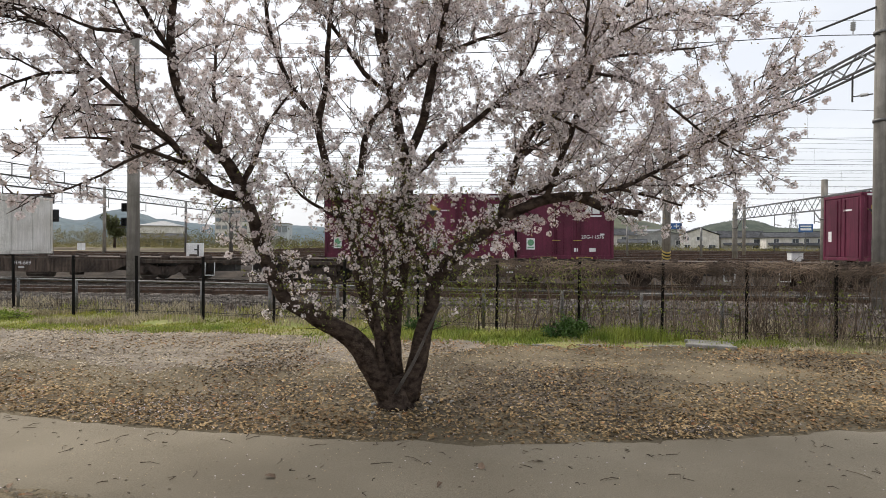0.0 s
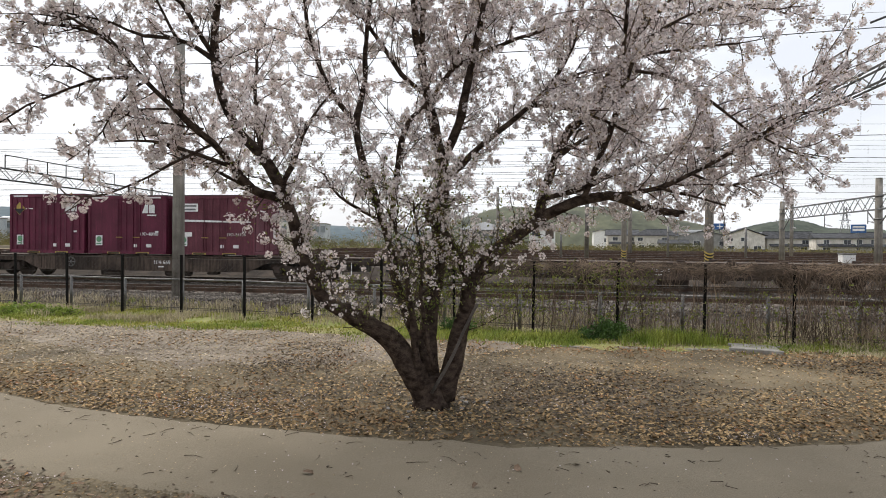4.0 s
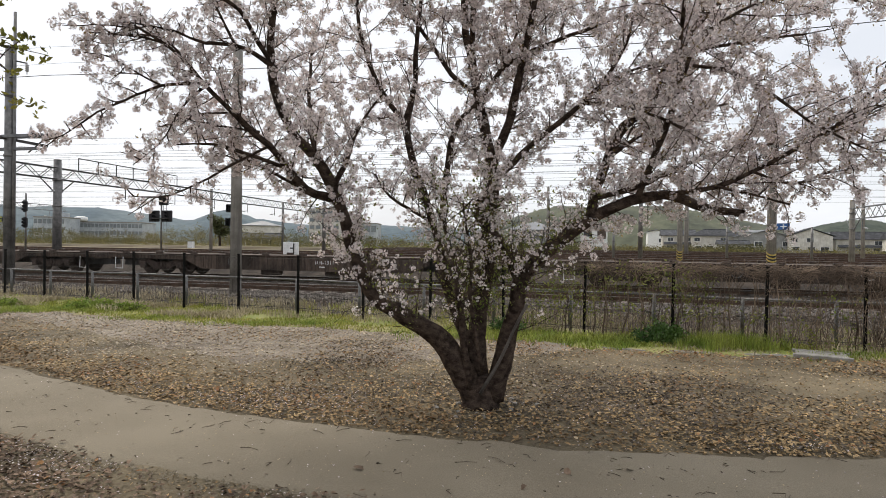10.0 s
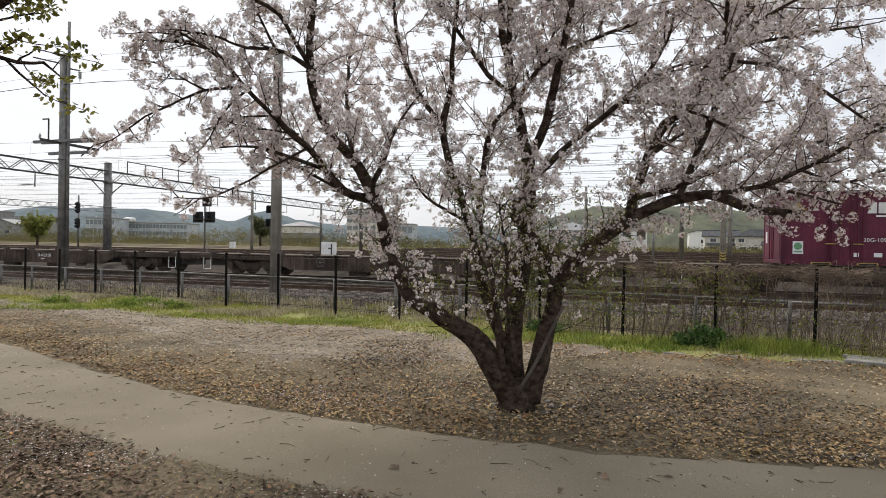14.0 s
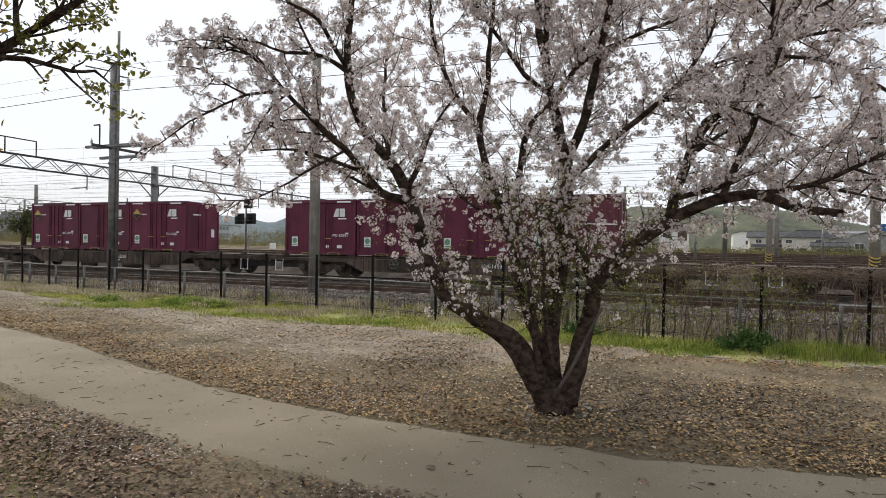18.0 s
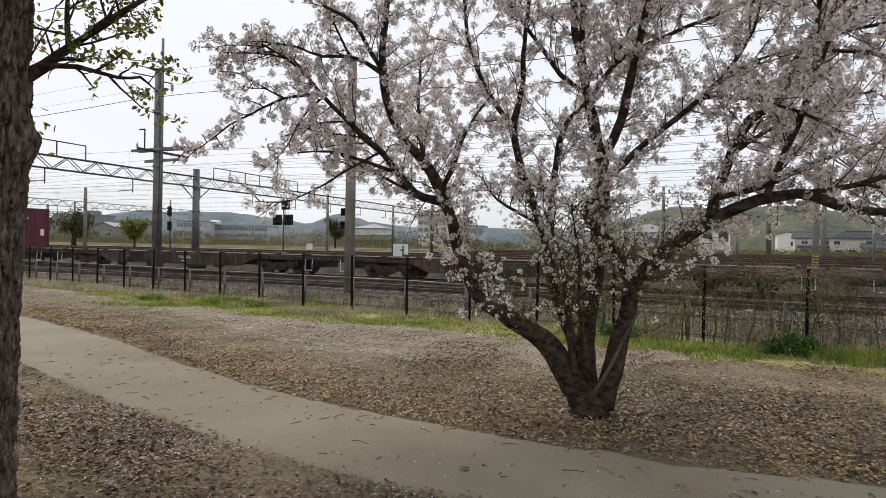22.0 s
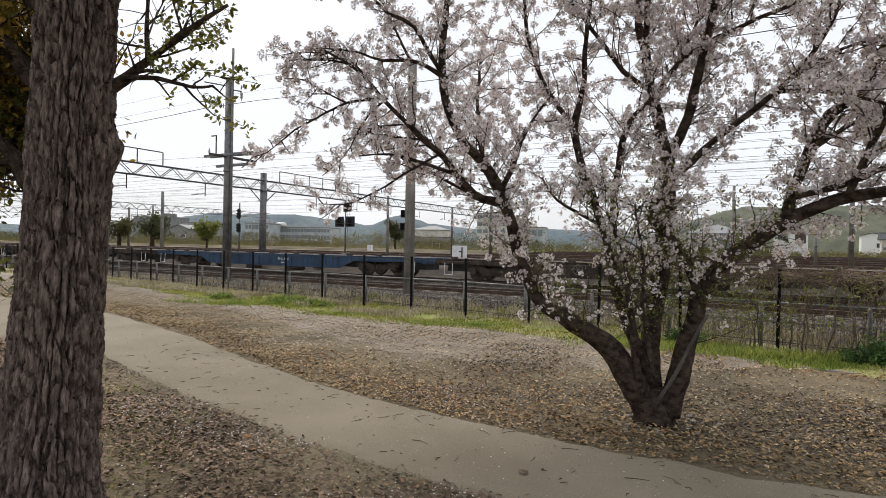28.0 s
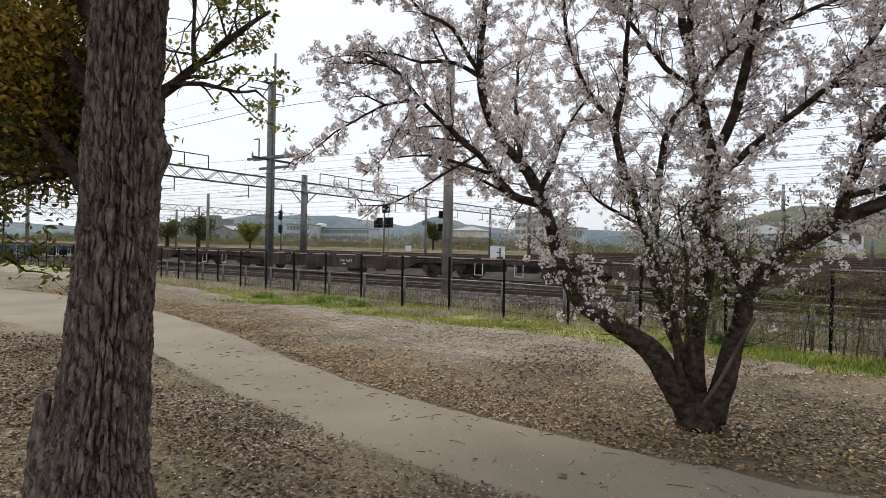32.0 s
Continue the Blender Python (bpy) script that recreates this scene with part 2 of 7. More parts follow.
# ---- building helpers ----
class Shape:
    """Collects vertices and faces of one mesh."""

    def __init__(self):
        self.v, self.f = [], []

    def add(self, verts, faces):
        k = len(self.v)
        self.v += [tuple(p) for p in verts]
        self.f += [tuple(i + k for i in q) for q in faces]
        return self

    def box(self, x, y, z, sx, sy, sz, m=None):
        c = [(x + sx * a / 2, y + sy * b / 2, z + sz * d / 2) for d in (-1, 1) for b in (-1, 1) for a in (-1, 1)]
        if m is not None:
            c = [m @ Vector(p) for p in c]
        return self.add(c, [(0, 2, 3, 1), (4, 5, 7, 6), (0, 1, 5, 4), (2, 6, 7, 3), (0, 4, 6, 2), (1, 3, 7, 5)])

    def block(self, x, y, z, sx, sy, sz, c=0.02):
        """A box with chamfered edges."""
        k = len(self.v)
        for ax in range(3):
            h = [sx / 2, sy / 2, sz / 2]
            for s in (-1, 1):
                o = [i for i in range(3) if i != ax]
                for a, b in ((-1, -1), (1, -1), (1, 1), (-1, 1)):
                    p = [0, 0, 0]
                    p[ax], p[o[0]], p[o[1]] = s * h[ax], a * (h[o[0]] - c), b * (h[o[1]] - c)
                    self.v.append((x + p[0], y + p[1], z + p[2]))
        idx = {}
        pts = [Vector(p) - Vector((x, y, z)) for p in self.v[k:]]
        for i in range(24):
            ax, s = i // 8, (-1, 1)[(i % 8) // 4]
            sg = tuple(1 if pts[i][j] > 0 else -1 for j in range(3))
            idx[(ax, sg)] = k + i
        for ax in range(3):
            o = [i for i in range(3) if i != ax]
            for s in (-1, 1):
                q = []
                for a, b in ((-1, -1), (1, -1), (1, 1), (-1, 1)):
                    sg = [0, 0, 0]
                    sg[ax], sg[o[0]], sg[o[1]] = s, a, b
                    q.append(idx[(ax, tuple(sg))])
                self.f.append(tuple(q))
        for ax in range(3):
            o = [i for i in range(3) if i != ax]
            for a in (-1, 1):
                for b in (-1, 1):
                    q = []
                    for s, w in ((-1, o[0]), (1, o[0]), (1, o[1]), (-1, o[1])):
                        sg = [0, 0, 0]
                        sg[ax], sg[o[0]], sg[o[1]] = s, a, b
                        q.append(idx[(w, tuple(sg))])
                    self.f.append(tuple(q))
        for sx_ in (-1, 1):
            for sy_ in (-1, 1):
                for sz_ in (-1, 1):
                    self.f.append(tuple(idx[(ax, (sx_, sy_, sz_))] for ax in range(3)))
        return self

    def tube(self, pts, radii, sides=8, caps=True, lumps=0.0, flat=1.0):
        pts = [Vector(p) for p in pts]
        if not hasattr(radii, "__len__"):
            radii = [radii] * len(pts)
        k, up = len(self.v), None
        for i, p in enumerate(pts):
            d = (pts[min(i + 1, len(pts) - 1)] - pts[max(i - 1, 0)]).normalized()
            if up is None:
                up = Vector((0, 0, 1)) if abs(d.z) < 0.9 else Vector((1, 0, 0))
            u = (up - d * up.dot(d)).normalized()
            w = d.cross(u)
            up = u
            for j in range(sides):
                a = 2 * math.pi * j / sides
                r = radii[i] * (1 + (lumps * noise.noise(p * 6 + Vector((math.cos(a) * 2, math.sin(a) * 2, 0))) if lumps else 0))
                self.v.append(tuple(p + u * (math.cos(a) * r) + w * (math.sin(a) * r * flat)))
        for i in range(len(pts) - 1):
            for j in range(sides):
                a, b = k + i * sides + j, k + i * sides + (j + 1) % sides
                self.f.append((a, b, b + sides, a + sides))
        if caps:
            self.f.append(tuple(k + j for j in reversed(range(sides))))
            e = k + (len(pts) - 1) * sides
            self.f.append(tuple(e + j for j in range(sides)))
        return self

    def rod(self, a, b, r, sides=6):
        return self.tube([a, b], [r, r], sides)

    def outline(self, pts, thick, place):
        """A flat outline in the x, z plane, given some thickness along y, set by the pose."""
        n = len(pts)
        top = [place @ Vector((x, 0, z)) for x, z in pts]
        bot = [place @ Vector((x, thick, z)) for x, z in pts]
        f = [tuple(range(n)), tuple(reversed(range(n, 2 * n)))]
        f += [(i, i + n, (i + 1) % n + n, (i + 1) % n) for i in range(n)]
        return self.add(top + bot, f)

    def mesh(self, name, material, smooth=False):
        me = bpy.data.meshes.new(name)
        me.from_pydata(self.v, [], self.f)
        if smooth:
            me.polygons.foreach_set("use_smooth", [True] * len(me.polygons))
        me.materials.append(material)
        me.update()
        return me


def arrays(name, verts, faces, material, smooth=False):
    """A mesh from numpy arrays: verts n x 3, faces m x k."""
    me = bpy.data.meshes.new(name)
    verts, faces = np.asarray(verts, dtype=np.float32), np.asarray(faces, dtype=np.int32)
    k = faces.shape[1]
    me.vertices.add(len(verts))
    me.vertices.foreach_set("co", verts.ravel())
    me.loops.add(faces.size)
    me.loops.foreach_set("vertex_index", faces.ravel())
    me.polygons.add(len(faces))
    me.polygons.foreach_set("loop_start", np.arange(0, faces.size, k, dtype=np.int32))
    if smooth:
        me.polygons.foreach_set("use_smooth", np.ones(len(faces), dtype=bool))
    me.materials.append(material)
    me.update(calc_edges=True)
    return me


def thing(name, m=None, label="", category="", group="", kind=""):
    ob = new(name)
    ob.empty_display_size = 0.2
    if m is not None:
        ob.matrix_basis = m
    return tagged(ob, label, category, group, kind)


def part(name, shape, material, parent, label="", smooth=False, m=None, kind=""):
    me = shape.mesh(name, material, smooth) if isinstance(shape, Shape) else shape
    ob = new(name, me)
    ob.parent = parent
    if m is not None:
        ob.matrix_basis = m
    return tagged(ob, label, "", "", kind)


def whole(name, shape, material, label="", category="", group="", kind="", smooth=False, m=None):
    me = shape.mesh(name, material, smooth) if isinstance(shape, Shape) else shape
    ob = new(name, me)
    if m is not None:
        ob.matrix_basis = m
    return tagged(ob, label, category, group, kind)


def lettering(name, text, size, material, parent, m, label=""):
    cu = bpy.data.curves.new(name, "FONT")
    cu.body, cu.size, cu.extrude, cu.align_x, cu.resolution_u = text, size, 0.002, "LEFT", 3
    cu.materials.append(material)
    ob = new(name, cu)
    ob.parent, ob.matrix_basis = parent, m
    return tagged(ob, label)


def spline(pts, step=0.1):
    """Points along a smooth curve through pts (any dimension)."""
    p = [np.array(q, dtype=float) for q in pts]
    p = [2 * p[0] - p[1]] + p + [2 * p[-1] - p[-2]]
    out = []
    for i in range(1, len(p) - 2):
        n = max(2, int(np.linalg.norm((p[i + 1] - p[i])[:3]) / step))
        for j in range(n):
            t = j / n
            out.append(0.5 * (2 * p[i] + (p[i + 1] - p[i - 1]) * t + (2 * p[i - 1] - 5 * p[i] + 4 * p[i + 1] - p[i + 2]) * t * t + (3 * p[i] - p[i - 1] - 3 * p[i + 1] + p[i + 2]) * t ** 3))
    out.append(p[-2])
    return np.array(out)


# The railway runs along s, to the viewer's right; n counts away from the park.
AZ = radians(16.0)
ALONG, AWAY = Vector((math.cos(AZ), -math.sin(AZ), 0)), Vector((math.sin(AZ), math.cos(AZ), 0))
YARD_Z = 0.42


def rw(s, n, z=0.0):
    return ALONG * s + AWAY * n + Vector((0, 0, z))


def rw_pose(s, n, z=0.0):
    """A frame with x along the railway and y away from the park."""
    return Matrix.Translation(rw(s, n, z)) @ pose(0, 0, 0, 0, 0, -16.0)


# ---- ground, path, verge ----
def rise(n):
    """The height of the land at n metres across the railway: park, ballast bed, raised yard."""
    a = min(max((n - 14.2) / 2.0, 0), 1)
    t = min(max((n - 25.8) / 2.2, 0), 1)
    g = min(max((n - 30) / 50.0, 0), 1)
    d = min(max((n - 110) / 70.0, 0), 1)
    return -0.22 * a * a * (3 - 2 * a) + (YARD_Z + 0.22) * t * t * (3 - 2 * t) + 0.48 * g * g * (3 - 2 * g) - 0.60 * d * d * (3 - 2 * d)


def swell(x, y):
    return 0.025 * noise.noise(Vector((x * 0.5, y * 0.5, 0))) + 0.012 * noise.noise(Vector((x * 1.7, y * 1.7, 3)))


def land(x, y):
    n = AWAY.x * x + AWAY.y * y
    return rise(n) + (swell(x, y) if n < 14 and abs(x) < 40 else 0)


def ground():
    xs = np.unique(np.concatenate([-np.geomspace(14, 5000, 26), np.geomspace(14, 5000, 26), np.linspace(-14, 14, 113)]))
    ys = np.unique(np.concatenate([-np.geomspace(3, 3000, 14), np.linspace(-3, 30, 133), np.geomspace(30, 5000, 22)]))
    v = [(x, y, land(x, y) - 0.004 - 0.3 * min(max(AWAY.x * x + AWAY.y * y - 15.4, 0), 1)) for y in ys for x in xs]
    w = len(xs)
    f = [(j * w + i, j * w + i + 1, (j + 1) * w + i + 1, (j + 1) * w + i) for j in range(len(ys) - 1) for i in range(w - 1)]
    whole("ground", arrays("ground", v, f, SOIL, True), None, "bare brown soil of the park strewn with leaves", "ground", kind="structure")


def strip(name, n0, n1, s0, s1, lift, material, label, steps=(12, 60)):
    sh = Shape()
    a, b = steps
    v = [rw(s0 + (s1 - s0) * i / b, n0 + (n1 - n0) * j / a) for j in range(a + 1) for i in range(b + 1)]
    v = [(p.x, p.y, rise(n0 + (n1 - n0) * (k // (b + 1)) / a) + lift) for k, p in enumerate(v)]
    f = [(j * (b + 1) + i, j * (b + 1) + i + 1, (j + 1) * (b + 1) + i + 1, (j + 1) * (b + 1) + i) for j in range(a) for i in range(b)]
    whole(name, sh.add(v, f), material, label, name.replace("_", " "), kind="structure", smooth=True)


FAR_EDGE = [(14, 5.2), (9, 4.4), (4.64, 4.02), (2.94, 4.03), (1.36, 4.2), (0.26, 4.48), (-1.27, 5.05), (-2.75, 5.7), (-4.74, 7.05), (-6.0, 7.95), (-10.1, 10.3), (-15.4, 12.0), (-24, 14.0), (-40, 17.0)]
NEAR_EDGE = [(14, 3.5), (9, 2.6), (5, 2.3), (2.2, 2.65), (0.6, 3.0), (-0.64, 3.44), (-1.38, 3.71), (-2.35, 4.12), (-3.7, 4.82), (-6.17, 6.3), (-8.94, 7.0), (-12, 8.0), (-24, 10.8), (-40, 13.5)]
VERGE_EDGE = [(13, 5.2), (9, 6.45), (5.9, 7.6), (3.36, 8.2), (1.9, 8.85), (-1.87, 10.4), (-4.06, 10.9), (-6.77, 11.85), (-10.68, 13.75), (-16.1, 16.9), (-27.3, 20.6), (-46, 28.5)]
FENCE_AT, FENCE_ALONG = Vector((-3.80, 12.64, 0)), Vector((0.917, -0.399, 0)).normalized()
FENCE_OFF = Vector((0.399, 0.917, 0)).normalized()


def edge_y(edge, x):
    e = sorted(edge)
    return float(np.interp(x, [p[0] for p in e], [p[1] for p in e]))


def fence_y(x):
    return FENCE_AT.y + (x - FENCE_AT.x) * FENCE_ALONG.y / FENCE_ALONG.x


def band(lo, hi, x0, x1, step, rows, lift, ragged):
    """A sheet between two edges over the ground, its rims a little ragged."""
    xs = np.arange(x0, x1, step)
    v, f = [], []
    for x in xs:
        a = lo(x) + ragged * noise.noise(Vector((x * 2.1, 7, 0))) + 0.5 * ragged * noise.noise(Vector((x * 7, 1, 0)))
        b = hi(x) + ragged * noise.noise(Vector((x * 2.3, 17, 0))) + 0.5 * ragged * noise.noise(Vector((x * 7, 5, 0)))
        for j in range(rows + 1):
            y = a + (b - a) * j / rows
            v.append((x, y, land(x, y) + (-0.010 if j in (0, rows) else lift)))
    r = rows + 1
    for i in range(len(xs) - 1):
        for j in range(rows):
            f.append((i * r + j, (i + 1) * r + j, (i + 1) * r + j + 1, i * r + j + 1))
    return arrays("sheet", v, f, SOIL, True)


def park_surfaces():
    me = band(lambda x: edge_y(NEAR_EDGE, x), lambda x: edge_y(FAR_EDGE, x), -40, 14, 0.1, 18, 0.008, 0.09)
    me.materials[0] = DIRT_PATH
    whole("path", me, None, "smooth packed pale dirt footpath curving through the park", "path", kind="structure")
    me = band(lambda x: min(edge_y(FAR_EDGE, x) + 1.7 - 0.10 * min(x, 0) + 0.55 * max(x + 2.0, 0), edge_y(VERGE_EDGE, x) + 0.1), lambda x: edge_y(VERGE_EDGE, x) + 0.2, -40, 2.4, 0.1, 14, 0.004, 0.4)
    me.materials[0] = PALE_EARTH
    whole("bare_ground", me, None, "pale packed bare earth between leaf litter and verge", "earth", kind="structure")
    me = band(lambda x: edge_y(VERGE_EDGE, x), lambda x: fence_y(x) + 0.75, -46, 13, 0.15, 10, 0.010, 0.42)
    me.materials[0] = TURF
    whole("grass_verge", me, None, "patchy green and straw-coloured grass verge before the fence", "grass", kind="structure")
    me = band(lambda x: fence_y(x) + 0.55, lambda x: max(fence_y(x) + 0.7, (15.3 - AWAY.x * x) / AWAY.y), -46, 16, 0.15, 12, 0.010, 0.3)
    me.materials[0] = OLD_BED
    whole("trackside_earth", me, None, "dark earth and old stones between fence and track", "earth", kind="structure")
    # a flush concrete kerb along the verge, broken into lengths
    kerb = thing("kerb", None, "flush grey concrete edging along the grass verge", "kerb", kind="structure")
    for x0 in np.concatenate([np.arange(-4.6, -3.2, 0.62), np.arange(0.6, 9.0, 0.62)]):
        a, b = Vector((x0, edge_y(VERGE_EDGE, x0) + 0.12, 0)), Vector((x0 + 0.6, edge_y(VERGE_EDGE, x0 + 0.6) + 0.12, 0))
        d = (b - a)
        mid = (a + b) / 2
        mid.z = land(mid.x, mid.y) - 0.050
        sh = Shape().block(0, 0, 0, d.length - 0.012, 0.11, 0.11, 0.008)
        part("kerb_stone", sh, CONCRETE, kerb, m=Matrix.Translation(mid) @ pose(0, 0, 0, 0, 0, math.degrees(math.atan2(d.y, d.x))))


def drain_cover():
    t = thing("drain_cover", pose(5.56, 7.85, land(5.56, 7.85) + 0.02, 0, 0, -32), "pale concrete drain cover flush beside the verge", "drain cover")
    part("slab", Shape().block(0.15, 0, 0, 0.62, 0.34, 0.06, 0.012), CONCRETE, t)
    part("rim", Shape().block(0.15, -0.21, 0, 0.70, 0.06, 0.075, 0.01), CONCRETE, t)
    part("rim", Shape().block(0.15, 0.21, 0, 0.70, 0.06, 0.075, 0.01), CONCRETE, t)


def in_path(x, y, pad=0.0):
    return (y > np.interp(x, NX, NY) + pad) & (y < np.interp(x, FX, FY) - pad)


FX, FY = np.array(sorted(FAR_EDGE)).T
NX, NY = np.array(sorted(NEAR_EDGE)).T
VX, VY = np.array(sorted(VERGE_EDGE)).T


def scatter(count, x0, x1, y0, y1, rng):
    x, y = rng.uniform(x0, x1, count), rng.uniform(y0, y1, count)
    return x, y


def flat_bits(name, x, y, length, width, material, rng, curl=0.25, lift=0.012, label="", category=""):
    """Many small folded leaves lying on the ground, joined."""
    n = len(x)
    z = np.array([land(a, b) for a, b in zip(x, y)])
    ang, tilt, roll = rng.uniform(0, 2 * np.pi, n), rng.normal(0, curl, n), rng.normal(0, curl, n)
    ln, wd = length * rng.uniform(0.6, 1.35, n), width * rng.uniform(0.6, 1.3, n)
    fold = rng.uniform(0.05, 0.5, n) * wd
    corner = []
    for k in range(6):
        q = 2 * np.pi * k / 6
        r = rng.uniform(0.75, 1.12, n)
        corner.append(np.stack([np.cos(q) * ln / 2 * r, np.sin(q) * wd / 2 * r, fold * abs(np.sin(q)) * rng.uniform(0.3, 1.2, n)], 1))
    base = np.stack(corner, 1)
    ct, st, cr, sr = np.cos(tilt), np.sin(tilt), np.cos(roll), np.sin(roll)
    bx, by, bz = base[..., 0], base[..., 1], base[..., 2]
    by, bz = by * cr[:, None] - bz * sr[:, None], by * sr[:, None] + bz * cr[:, None]
    bx, bz = bx * ct[:, None] - bz * st[:, None], bx * st[:, None] + bz * ct[:, None]
    ca, sa = np.cos(ang), np.sin(ang)
    wx, wy = bx * ca[:, None] - by * sa[:, None], bx * sa[:, None] + by * ca[:, None]
    low = bz.min(1)
    v = np.stack([wx + x[:, None], wy + y[:, None], bz - low[:, None] * 0.8 + (z + lift * rng.uniform(0.2, 1.4, n))[:, None]], -1).reshape(-1, 3)
    k = np.arange(n)[:, None] * 6
    f = np.concatenate([k + np.array(q) for q in ((0, 1, 2), (0, 2, 3), (0, 3, 4), (0, 4, 5))], 0)
    return whole(name, arrays(name, v, f, material), None, label, category, kind="stuff")


def litter():
    rng = np.random.default_rng(5)

    def field(count, x0, x1, y0, y1, keep):
        x, y = scatter(count, x0, x1, y0, y1, rng)
        patch = np.array([noise.noise(Vector((a * 0.55, b * 0.8, 11))) for a, b in zip(x, y)])
        rim = np.minimum(np.minimum(x - x0, x1 - x) / 3.0, 1.0)
        ok = keep(x, y, patch) & (rng.uniform(0, 1, count) < rim)
        return x[ok], y[ok]

    def far_side(x, y, p):
        inside = (y > np.interp(x, FX, FY) - 0.05) & (y < np.interp(x, VX, VY) + 0.15)
        heap = np.exp(-((y - np.interp(x, FX, FY) - 0.7) / 1.1) ** 2)
        open_ = np.clip((y - np.interp(x, FX, FY) - 1.0) * 1.1, 0, 1) * np.clip((0.9 - x) / 2.6, 0, 1)
        return inside & (rng.uniform(0, 1, len(x)) < np.clip(0.28 + 0.85 * heap + 1.4 * p, 0.06, 1) * (1 - 0.60 * open_))

    def near_side(x, y, p):
        inside = np.hypot(x, y) > 0.8
        rim = np.clip((np.interp(x, NX, NY) + 0.08 + 0.35 * p - y) / 0.75, 0, 1) ** 1.3
        return inside & (rng.uniform(0, 1, len(x)) < np.clip(0.92 + 1.3 * p, 0.30, 1) * rim)

    def share(x, y, part_, seed):
        """Splits places by patches: true for about that share of them."""
        q = np.array([noise.noise(Vector((a * 0.9, b * 1.2, seed))) for a, b in zip(x, y)])
        return rng.uniform(0, 1, len(x)) < np.clip(part_ + 0.9 * q * part_ * 2, 0.02, 1)

    x1, y1 = field(175000, -19, 13, 3.6, 14.5, far_side)
    xe, ye = field(90000, -12, 11, 3.6, 11.5, lambda x, y, p: rng.uniform(0, 1, len(x)) < np.clip((1.35 + 0.8 * p) * np.exp(-((y - np.interp(x, FX, FY) - 0.35) / 0.45) ** 2) * (y > np.interp(x, FX, FY) - 0.03), 0, 1))
    x1, y1 = np.concatenate([x1, xe]), np.concatenate([y1, ye])
    x2, y2 = field(200000, -10.5, 3.5, -1.5, 7.8, near_side)
    large = share(x2, y2, 0.42, 71.0)
    flat_bits("damp_leaf_litter", x2[large], y2[large], 0.047, 0.030, LITTER_DARK, rng, 0.24, 0.016, label="broad damp brown dead leaves beside the path", category="fallen leaves")
    flat_bits("damp_leaf_litter", x2[~large], y2[~large], 0.038, 0.026, LITTER_DARK, rng, 0.20, label="dark damp dead leaves beside the path", category="fallen leaves")
    xo, yo = field(16000, -12, 8, -9, 3, lambda x, y, p: y < 1.0)
    flat_bits("leaf_litter", xo, yo, 0.050, 0.034, LITTER_DARK, rng, 0.2, label="scattered dead leaves on bare soil", category="fallen leaves")
    flat_bits("leaf_litter", x1, y1, 0.038, 0.026, LITTER, rng, 0.22, label="brown and grey-brown dead leaves strewn over the soil", category="fallen leaves")
    # rust-coloured leaves: along the verge, by the path and here and there
    xr, yr = field(42000, -9, 10, 2.6, 12, lambda x, y, p: (~in_path(x, y)) & (rng.uniform(0, 1, len(x)) < np.clip(0.55 * np.exp(-((y - np.interp(x, VX, VY) + 0.25) / 0.22) ** 2) * (x > 0.3) + 0.10 * np.exp(-((y - np.interp(x, FX, FY) - 0.4) / 0.5) ** 2) + 0.10 * (p > 0.0), 0, 1)) & (y < np.interp(x, VX, VY) + 0.1))
    flat_bits("rusty_leaf_litter", xr, yr, 0.044, 0.030, LITTER_RUST, rng, 0.2, 0.018, "rust-brown dead leaves gathered along the verge", "fallen leaves")
    x1, y1 = field(60000, -17, 12, 4.4, 13.5, lambda x, y, p: (y > np.interp(x, FX, FY)) & (y < np.interp(x, VX, VY) + 0.5) & (rng.uniform(0, 1, len(x)) < np.clip((y - np.interp(x, FX, FY)) * 0.22 - 0.1 - 0.5 * p, 0.03, 0.9) * np.clip(1.0 - (x - 0.5) * 0.45, 0.25, 1)))
    flat_bits("pale_leaf_litter", x1, y1, 0.040, 0.026, LITTER_PALE, rng, 0.2, label="bleached straw-coloured dead leaves on the open soil", category="fallen leaves")
    x1, y1 = field(110000, -14, 11, 1.0, 12.5, lambda x, y, p: (~in_path(x, y)) & (np.hypot(x, y) > 2.7) & (y < np.interp(x, VX, VY)) & (rng.uniform(0, 1, len(x)) < np.clip(6.0 / (np.hypot(x, y) + 1), 0.3, 1)))
    flat_bits("leaf_crumbs", x1, y1, 0.021, 0.014, LITTER, rng, 0.3, 0.006, "small brown leaf fragments and bark crumbs on the soil", "leaf crumbs")
    # crown shade put into darker damp mould, thickest to the trunk's right
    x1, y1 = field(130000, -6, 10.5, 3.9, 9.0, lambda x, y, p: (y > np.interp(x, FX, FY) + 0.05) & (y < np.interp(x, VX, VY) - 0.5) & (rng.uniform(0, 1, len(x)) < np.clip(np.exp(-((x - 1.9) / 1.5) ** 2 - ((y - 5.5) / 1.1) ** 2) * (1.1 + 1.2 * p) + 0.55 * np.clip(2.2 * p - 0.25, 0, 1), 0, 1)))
    flat_bits("damp_shaded_mould", x1, y1, 0.034, 0.024, DAMP_SHADE, rng, 0.2, 0.010, "damp leaf mould darkened for the shade under the crown", "leaf mould")
    x1, y1 = field(120000, -9, 5, 2.3, 7.6, lambda x, y, p: (np.hypot(x, y) > 2.7) & (y < np.interp(x, NX, NY) + 0.03) & (rng.uniform(0, 1, len(x)) < np.exp(-np.clip(np.interp(x, NX, NY) - y, 0, 9) / (0.20 + 0.25 * np.clip(p, -0.3, 1)))))
